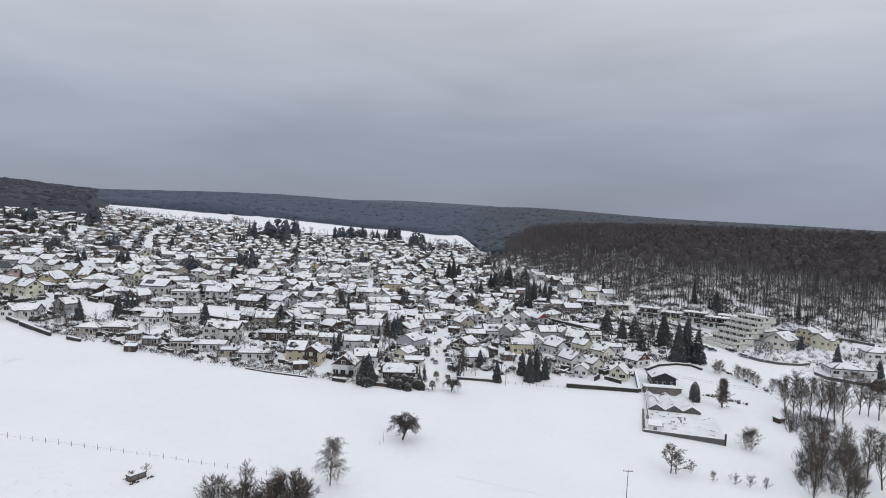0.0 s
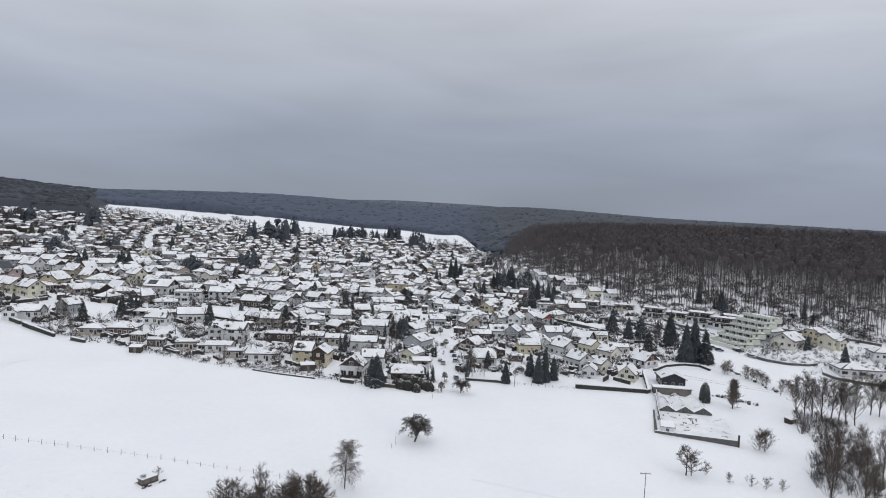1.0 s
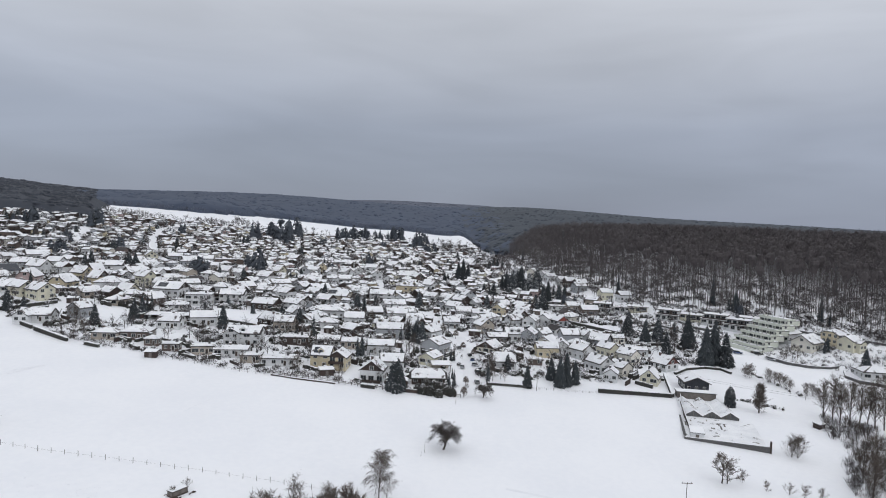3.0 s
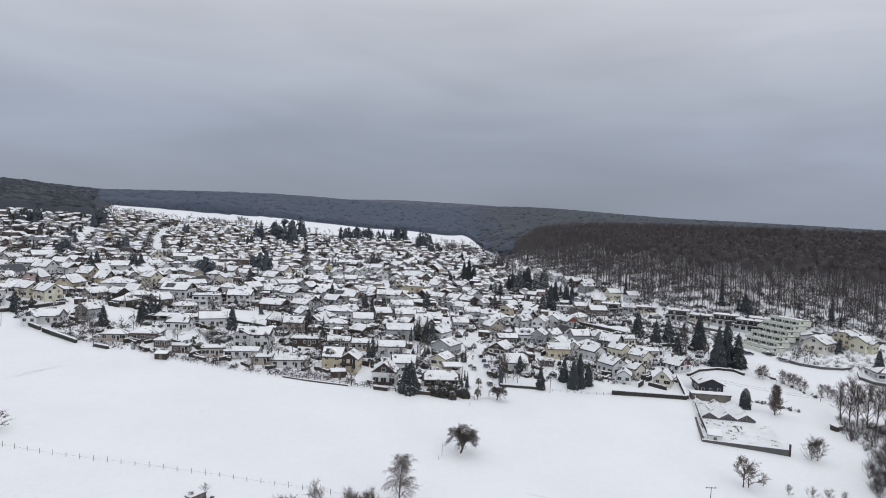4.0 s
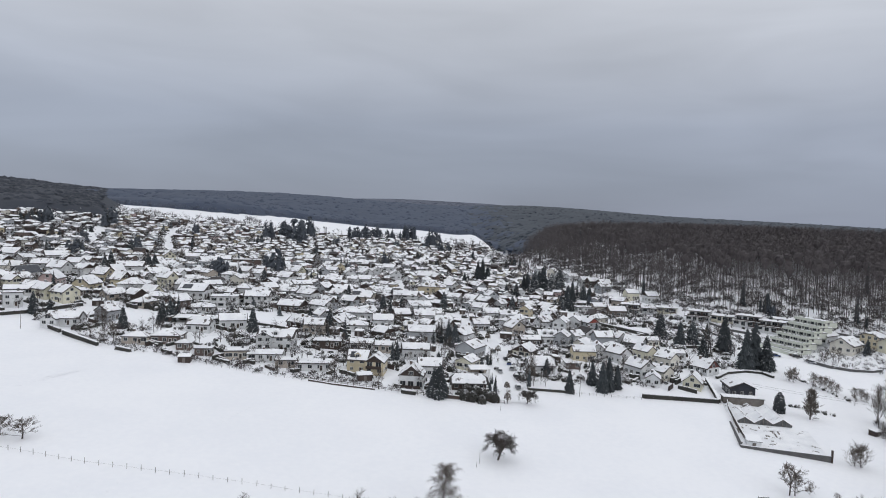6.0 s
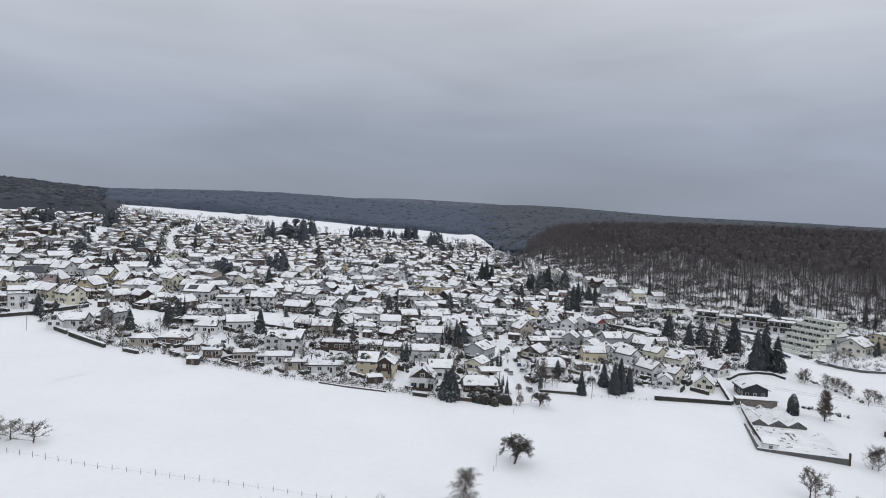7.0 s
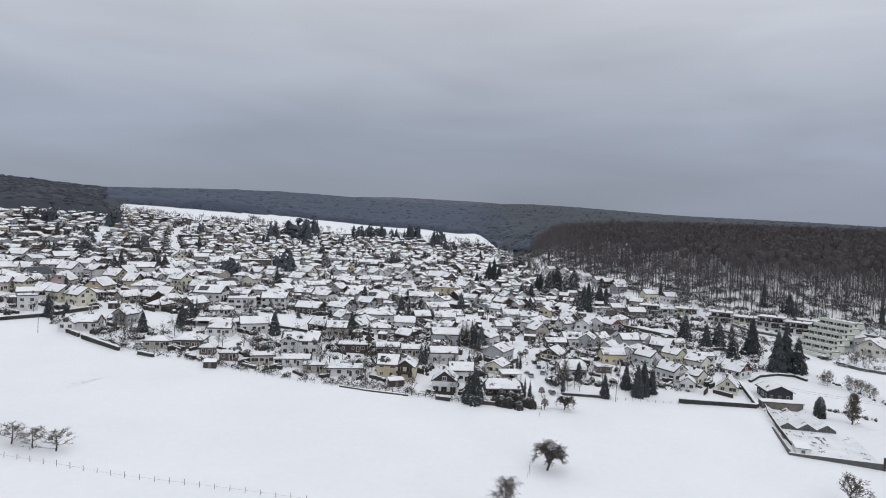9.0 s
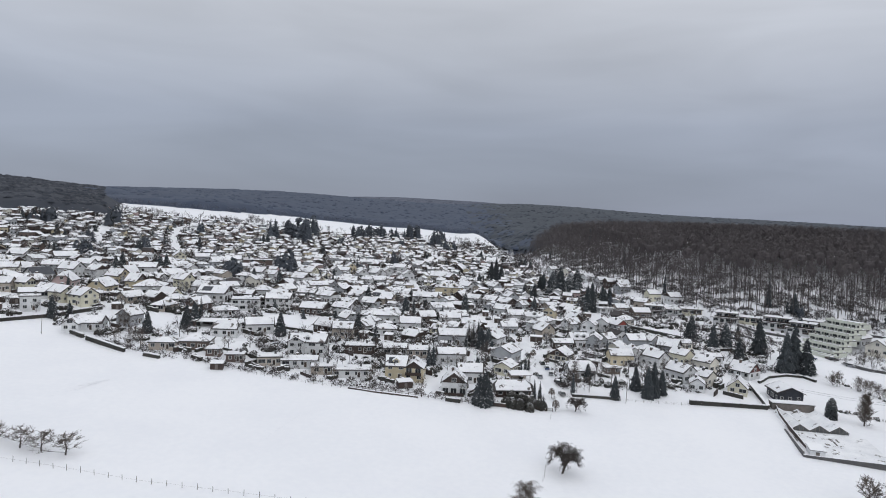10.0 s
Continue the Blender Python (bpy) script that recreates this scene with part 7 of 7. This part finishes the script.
# ---- the beech wood on the hill ----
def beech(rng, high, fine):
    """A tall forest beech: long clear stem, narrow crown of rising limbs and twigs."""
    wood, crown = Shape(), Shape()
    lean = Vector((rng.uniform(-0.5, 0.5), rng.uniform(-0.5, 0.5), 0))
    top = Vector((0, 0, high)) + lean
    wood.tube((0, 0, -0.5), lean * 0.5 + Vector((0, 0, high * 0.5)), 0.17, 0.13, 4 if fine else 3)
    wood.tube(lean * 0.5 + Vector((0, 0, high * 0.5)), top, 0.13, 0.04, 3)
    for i in range(15 if fine else 13):
        k = rng.uniform(0.44, 0.97) if fine else rng.uniform(0.66, 0.97)
        a = rng.uniform(0, 6.28)
        p = lean * k + Vector((0, 0, high * k))
        ln = high * rng.uniform(0.14, 0.27) * (1.25 - 0.6 * k)
        d = Vector((math.cos(a), math.sin(a), rng.uniform(0.5, 1.3))).normalized()
        q = p + d * ln
        side = d.orthogonal().normalized() * 0.07
        crown.face([p - side, p + side, q])
        for _ in range(8 if fine else 5):
            o = p + d * ln * rng.uniform(0.25, 1.0)
            e = (d + Vector((rng.uniform(-1, 1), rng.uniform(-1, 1), rng.uniform(-0.5, 0.8)))).normalized() * rng.uniform(1.0, 2.6)
            side = e.orthogonal().normalized() * (0.05 if fine else 0.12)
            crown.face([o - side, o + side, o + e])
    return wood, crown


near_kinds = [proto(beech(rng, 21, True)) for _ in range(6)]


def canopy(rng, pair):
    """A beech of the inner wood: stem and twigs round an uneven mass of fine branchwood."""
    wood, crown = pair
    rings = [[(math.cos(1.257 * i) * r * rng.uniform(0.75, 1.25), math.sin(1.257 * i) * r * rng.uniform(0.75, 1.25), z * rng.uniform(0.96, 1.04)) for i in range(5)] for z, r in ((9.0, 1.0), (13.4, 2.9), (15.9, 2.2))]
    for a, b in zip(rings, rings[1:]):
        for i in range(5):
            crown.face([a[i], a[(i + 1) % 5], b[(i + 1) % 5], b[i]])
    for i in range(5):
        crown.face([rings[2][i], rings[2][(i + 1) % 5], (0, 0, 16.4)])
    return wood, crown


far_kinds = [proto(canopy(rng, beech(rng, 21, False))) for _ in range(5)]
st, cr = spruce(rng, 20, 3.0, 22, 7)
dark = triangles(cr)
near_kinds.append((dark[0], dark[1], dark[2] + 2))
far_kinds.append((dark[0], dark[1], dark[2] + 2))
near, far_trees, under = [], [], []
y = 150.0
while y < 900:
    x = -60.0
    while x < 760:
        px, py = x + rng.uniform(-2.2, 2.2), y + rng.uniform(-2.2, 2.2)
        s = past_edge(px, py)
        if (1 if py > 420 else -6) < s < 200 and px < 0.95 * py + 40 and (py < 880):
            sc = rng.uniform(0.68, 1.15) * (0.88 + 0.12 * smooth(s / 22))
            z = height(px, py)
            mixed = s + rng.uniform(-26, 26)
            if mixed < 82 and rng.random() < 0.04:
                continue
            if mixed < 82:
                near.append((rng.randrange(6) if rng.random() > 0.008 else 6, px, py, z, rng.uniform(0, 6.28), sc, sc))
                for _ in range(5 if s < 80 else 0):
                    q, ux, uy = rng.uniform(0.5, 1.5), px + rng.uniform(-3.5, 3.5), py + rng.uniform(-3.5, 3.5)
                    if noise.noise((ux / 12, uy / 12, 7)) > -0.12:
                        under.append((rng.randrange(4), ux, uy, height(ux, uy), rng.uniform(0, 6.28), q * 1.3, q))
            elif rng.random() < 0.97:
                pine = noise.noise((px / 60, py / 60, 5)) + 0.8 * smooth((s - 150) / 90) > 0.75
                sc = rng.uniform(0.92, 1.08)
                far_trees.append((5 if pine else rng.randrange(5), px, py, z, rng.uniform(0, 6.28), sc, sc))
        x += 4.8
    y += 4.8
bulk("beech_wood", near_kinds, near, (BEECH_BARK, BEECH, NEEDLE), label="bare brown beech wood on the snowy hillside", category="forest", kind="stuff")
bulk("hilltop_wood", far_kinds, far_trees, (BEECH_BARK, BEECH, NEEDLE), label="bare beech and spruce wood over the hilltop", category="forest", kind="stuff")
bulk("wood_undergrowth", shrubs, under, (THICKET,), label="leafless undergrowth along the forest edge", category="undergrowth", kind="stuff")


# ---- far woods ----
def clump(rng, w, h, sides=6, rows=((0.0, 0.8), (0.5, 1.0), (0.84, 0.72))):
    """One distant tree: an uneven dome or cone."""
    s = Shape()
    rings = [[(math.cos(6.283 * i / sides) * w * r * rng.uniform(0.75, 1.2), math.sin(6.283 * i / sides) * w * r * rng.uniform(0.75, 1.2), h * z * rng.uniform(0.9, 1.1)) for i in range(sides)] for z, r in rows]
    for a, b in zip(rings, rings[1:]):
        for i in range(sides):
            j = (i + 1) % sides
            s.face([a[i], a[j], b[j], b[i]])
    for i in range(sides):
        s.face([rings[-1][i], rings[-1][(i + 1) % sides], (0, 0, h * rng.uniform(1.0, 1.15))])
    return triangles(s)


domes_low = [clump(rng, 6.4, 2.6, 6, ((0.0, 1.0), (0.62, 0.66))) for _ in range(5)]
light = [clump(rng, 5.0, 11, 4, ((0.0, 0.95), (0.8, 0.85))) for _ in range(7)]
places = []
y = 622.0
while y < 975:
    x = -930.0
    while x < -330:
        px, py = x + rng.uniform(-3.5, 3.5), y + rng.uniform(-3.5, 3.5)
        if px > -0.95 * py - 40 and px < -0.5 * py - 38 and py > 622 + 0.9 * max(0, px + 425):
            q = rng.uniform(0.5, 0.95)
            places.append((rng.randrange(5), px, py, height(px, py) + 6.6 + rng.uniform(0, 1.2), rng.uniform(0, 6.28), q, q * rng.uniform(1.0, 1.5)))
        x += 7.0
    y += 7.0
left_sheet, spot = Shape(), {}
for j, y in enumerate(spaced([(584, 980, 9), (980, 1250, 15)])):
    for i, x in enumerate(spaced([(-1250, -900, 20), (-900, -330, 9)])):
        fore = 598 + 0.9 * max(0, x + 425)
        if x < -0.5 * y + 12 and y > fore - 14:
            rim = smooth((-0.5 * y - 14 - x) / 26) * smooth((y - fore) / 22)
            spot[i, j] = len(left_sheet.v)
            left_sheet.v.append((x + rng.uniform(-2, 2), y + rng.uniform(-2, 2), height(x, y) - 1.5 + rim * (10.0 + 1.6 * noise.noise((x / 17, y / 17, 4)) + rng.uniform(-0.9, 0.9))))
for i, j in list(spot):
    corner = [spot.get(c) for c in ((i, j), (i + 1, j), (i + 1, j + 1), (i, j + 1))]
    if None not in corner:
        left_sheet.f.append(tuple(corner))
        left_sheet.m.append(0)
left_mesh = left_sheet.mesh("left_hill_canopy", SPRUCE_HILL)
left_mesh.polygons.foreach_set("use_smooth", [True] * len(left_mesh.polygons))
tagged(new("left_hill_canopy", left_mesh), "dark mixed wood on a hill above the village", "forest", kind="stuff")
bulk("left_hill_wood", domes_low, places, (SPRUCE_HILL,), label="dark mixed wood on a hill above the village", category="forest", kind="stuff")


def wood_start(x):
    """Where the far wood begins behind the upper field."""
    return 1015 - 175 * smooth((-215 - x) / 150) - 210 * smooth((x - 38) / 40) + 8 * noise.noise((x / 40, 0, 0))


def far_wood(x, y):
    if y < 1200 and x < -0.5 * y - 64:
        return False
    return y > wood_start(x) and not (x > 60 and y < 930 and 28 < past_edge(x, y) < 195)


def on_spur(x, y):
    """1 on the greyer spur behind the beech wood, 0 on the ridge coloured blue for haze."""
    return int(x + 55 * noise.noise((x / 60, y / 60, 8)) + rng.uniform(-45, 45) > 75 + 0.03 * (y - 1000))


rows_y = spaced([(800, 1300, 11), (1300, 2100, 17), (2100, 2500, 30)])
cols_x = spaced([(-2050, -900, 22), (-900, 900, 13), (900, 2050, 22)])
canopy_sheet, spot = Shape(), {}
for j, y in enumerate(rows_y):
    for i, x in enumerate(cols_x):
        if abs(x) < 0.8 * y + 80 and far_wood(x, y + 30):
            spot[i, j] = len(canopy_sheet.v)
            rim = smooth((y - wood_start(x)) / 22)
            canopy_sheet.v.append((x + rng.uniform(-3, 3), y + rng.uniform(-3, 3), height(x, y) - 1.5 + rim * (9.5 + 2.4 * noise.noise((x / 23, y / 23, 2)) + rng.uniform(-1.1, 1.1))))
for i, j in list(spot):
    corner = [spot.get(c) for c in ((i, j), (i + 1, j), (i + 1, j + 1), (i, j + 1))]
    if None not in corner:
        canopy_sheet.f.append(tuple(corner))
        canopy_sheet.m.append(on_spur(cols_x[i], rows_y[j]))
canopy_mesh = canopy_sheet.mesh("ridge_canopy", HAZE_BLUE_WOOD, SPUR_WOOD)
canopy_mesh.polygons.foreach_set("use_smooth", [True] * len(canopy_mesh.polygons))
tagged(new("ridge_canopy", canopy_mesh), "distant dark wooded slopes under snow cloud, haze painted in", "forest", kind="stuff")
places, spur = [], []
y = 830.0
while y < 2120:
    step = 12.5 if y < 1400 else 16.0
    x = -0.72 * y - 20
    while x < 0.72 * y + 40:
        px, py = x + rng.uniform(-6, 6), y + rng.uniform(-6, 6)
        if far_wood(px, py - 30) and not (px < -0.5 * py - 30 and py < 1200):
            q = rng.uniform(0.75, 1.35)
            (spur if on_spur(px, py) else places).append((rng.randrange(5), px, py, height(px, py) + 4.6 + rng.uniform(0, 1.6), rng.uniform(0, 6.28), q, q * rng.uniform(0.8, 1.2)))
        x += step
    y += step
bulk("ridge_wood", domes_low, places, (HAZE_BLUE_WOOD,), label="distant dark wooded ridge under snow cloud, blue haze in its colour", category="forest", kind="stuff")
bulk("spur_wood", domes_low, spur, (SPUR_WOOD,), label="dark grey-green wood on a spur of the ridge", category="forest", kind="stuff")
places = []
for k in range(620):
    px = rng.uniform(-470, 110)
    py = wood_start(px) + rng.uniform(-2, 16)
    if far_wood(px, py):
        q = rng.uniform(0.8, 1.5)
        places.append((k % 6, px, py, height(px, py), rng.uniform(0, 6.28), q, q))
# Edge trees take the pale haze colour of the farthest ridge.
bulk("ridge_wood_edge", small, places, (HAZE_TINTED_WOOD,), label="leafless trees along the edge of the far wood", category="forest", kind="stuff")
places = []
for k in range(3000):
    px, py = rng.uniform(-620, 620), rng.uniform(2760, 3140)
    places.append((rng.randrange(7), px, py, height(px, py) - 2, rng.uniform(0, 6.28), 3.0, 1.0))
bulk("back_ridge_wood", light, places, (HAZE_TINTED_WOOD,), label="farther wooded ridge on the skyline, paled by painted haze", category="forest", kind="stuff")

# trees between the village and the upper field
places = []
BACK = [(-381.7, 712.4), (-325.5, 763.0), (-258.4, 833.9), (-170.1, 890.2), (-61.6, 889.8), (42.9, 862.4), (49.7, 779.4)]
for k in range(190):
    i = rng.randrange(len(BACK) - 1)
    q = rng.random()
    (ax, ay), (bx, by) = BACK[i], BACK[i + 1]
    x, y = ax + (bx - ax) * q, ay + (by - ay) * q + rng.gauss(-2, 6)
    s = rng.uniform(1.0, 1.8)
    places.append((k % 6, x, y, height(x, y), rng.uniform(0, 6.28), s, s))
# clumps of trees: x, y, half width, height, kind (0 evergreen, 1 leafless)
MASSES = [(-337, 619, 7.2, 13.3, 0), (-257, 497, 4.3, 11.4, 0), (-277, 454, 6.3, 8.1, 0), (-172, 438, 6.0, 10.4, 0), (-367, 567, 5.8, 11.6, 0), (-377, 564, 4.6, 8.1, 0), (-305, 517, 3.1, 10.2, 0), (-217, 740, 3.3, 17.3, 0), (-211, 775, 6.9, 18.1, 0), (-189, 753, 6.7, 18.8, 0), (-194, 821, 11.7, 19.0, 0), (-143, 492, 6.2, 13.2, 0), (-154, 501, 3.6, 9.9, 0), (-138, 864, 9.1, 12.2, 0), (-118, 876, 10.8, 15.4, 0), (-96, 887, 10.9, 12.4, 0), (-74, 886, 7.0, 17.0, 0)]
MASSES += [(-60, 890, 6.2, 14.0, 0), (-36, 845, 5.9, 17.7, 0), (-28, 873, 4.6, 10.7, 0), (-19, 807, 7.0, 9.8, 0), (4, 821, 10.0, 11.5, 1), (-147, 766, 3.4, 9.5, 0), (-273, 665, 4.9, 11.1, 0), (-279, 650, 4.9, 6.7, 0), (-278, 815, 10.4, 6.7, 1), (-267, 850, 12.3, 8.5, 1), (-295, 785, 8.7, 8.0, 1), (-280, 791, 7.2, 6.5, 1), (-357, 721, 9.7, 6.9, 1), (-344, 727, 9.7, 6.2, 1), (-362, 694, 5.4, 6.1, 1), (-78, 809, 3.5, 8.5, 0), (-77, 632, 3.3, 9.9, 0)]
MASSES += [(-284, 443, 3.6, 4.5, 0), (-196, 446, 2.1, 5.0, 0), (45, 663, 7.0, 11.6, 1), (38, 546, 4.8, 8.6, 1), (167, 374, 3.3, 5.8, 0), (-59, 382, 2.0, 6.6, 1), (-43, 361, 2.2, 6.9, 1), (-25, 309, 2.1, 5.9, 1), (-104, 558, 2.4, 6.9, 0), (-212, 425, 2.0, 4.8, 1), (-303, 457, 3.7, 4.2, 0), (-178, 384, 2.5, 4.3, 1), (26, 788, 6.9, 9.6, 1), (70, 466, 5.8, 7.4, 1), (78, 433, 3.9, 5.4, 0)]
domes = [triangles(leafy_clump(rng, 5.5, 5.5, 8.0, 80, 0.75)) for _ in range(3)]
green, grey = [], []
for x0, y0, half, tall, kind in MASSES:
    for _ in range(max(3, round(half * (1.1 if kind == 0 else 1.3)))):
        x, y = x0 + rng.uniform(-half, half), y0 + rng.gauss(0, 4)
        s = tall * rng.uniform(0.8, 1.4)
        if kind == 0:
            pick = rng.randrange(7)
            s /= 9.0 if pick < 4 else 8.0
            green.append((pick, x, y, height(x, y) - 0.3, rng.uniform(0, 6.28), s * (rng.uniform(0.9, 1.5) if pick < 4 else rng.uniform(0.6, 0.95)), s))
        else:
            s /= 5.5
            grey.append((rng.randrange(6), x, y, height(x, y) - 0.3, rng.uniform(0, 6.28), s, s))
bulk("field_conifers", cone + domes, green, (HAZE_TINTED_NEEDLE,), label="dark clumps of evergreens along the upper field", category="conifers", kind="stuff")
places += grey
bulk("field_trees", small, places, (THICKET,), label="leafless trees along the edge of the upper field", category="trees", kind="stuff")
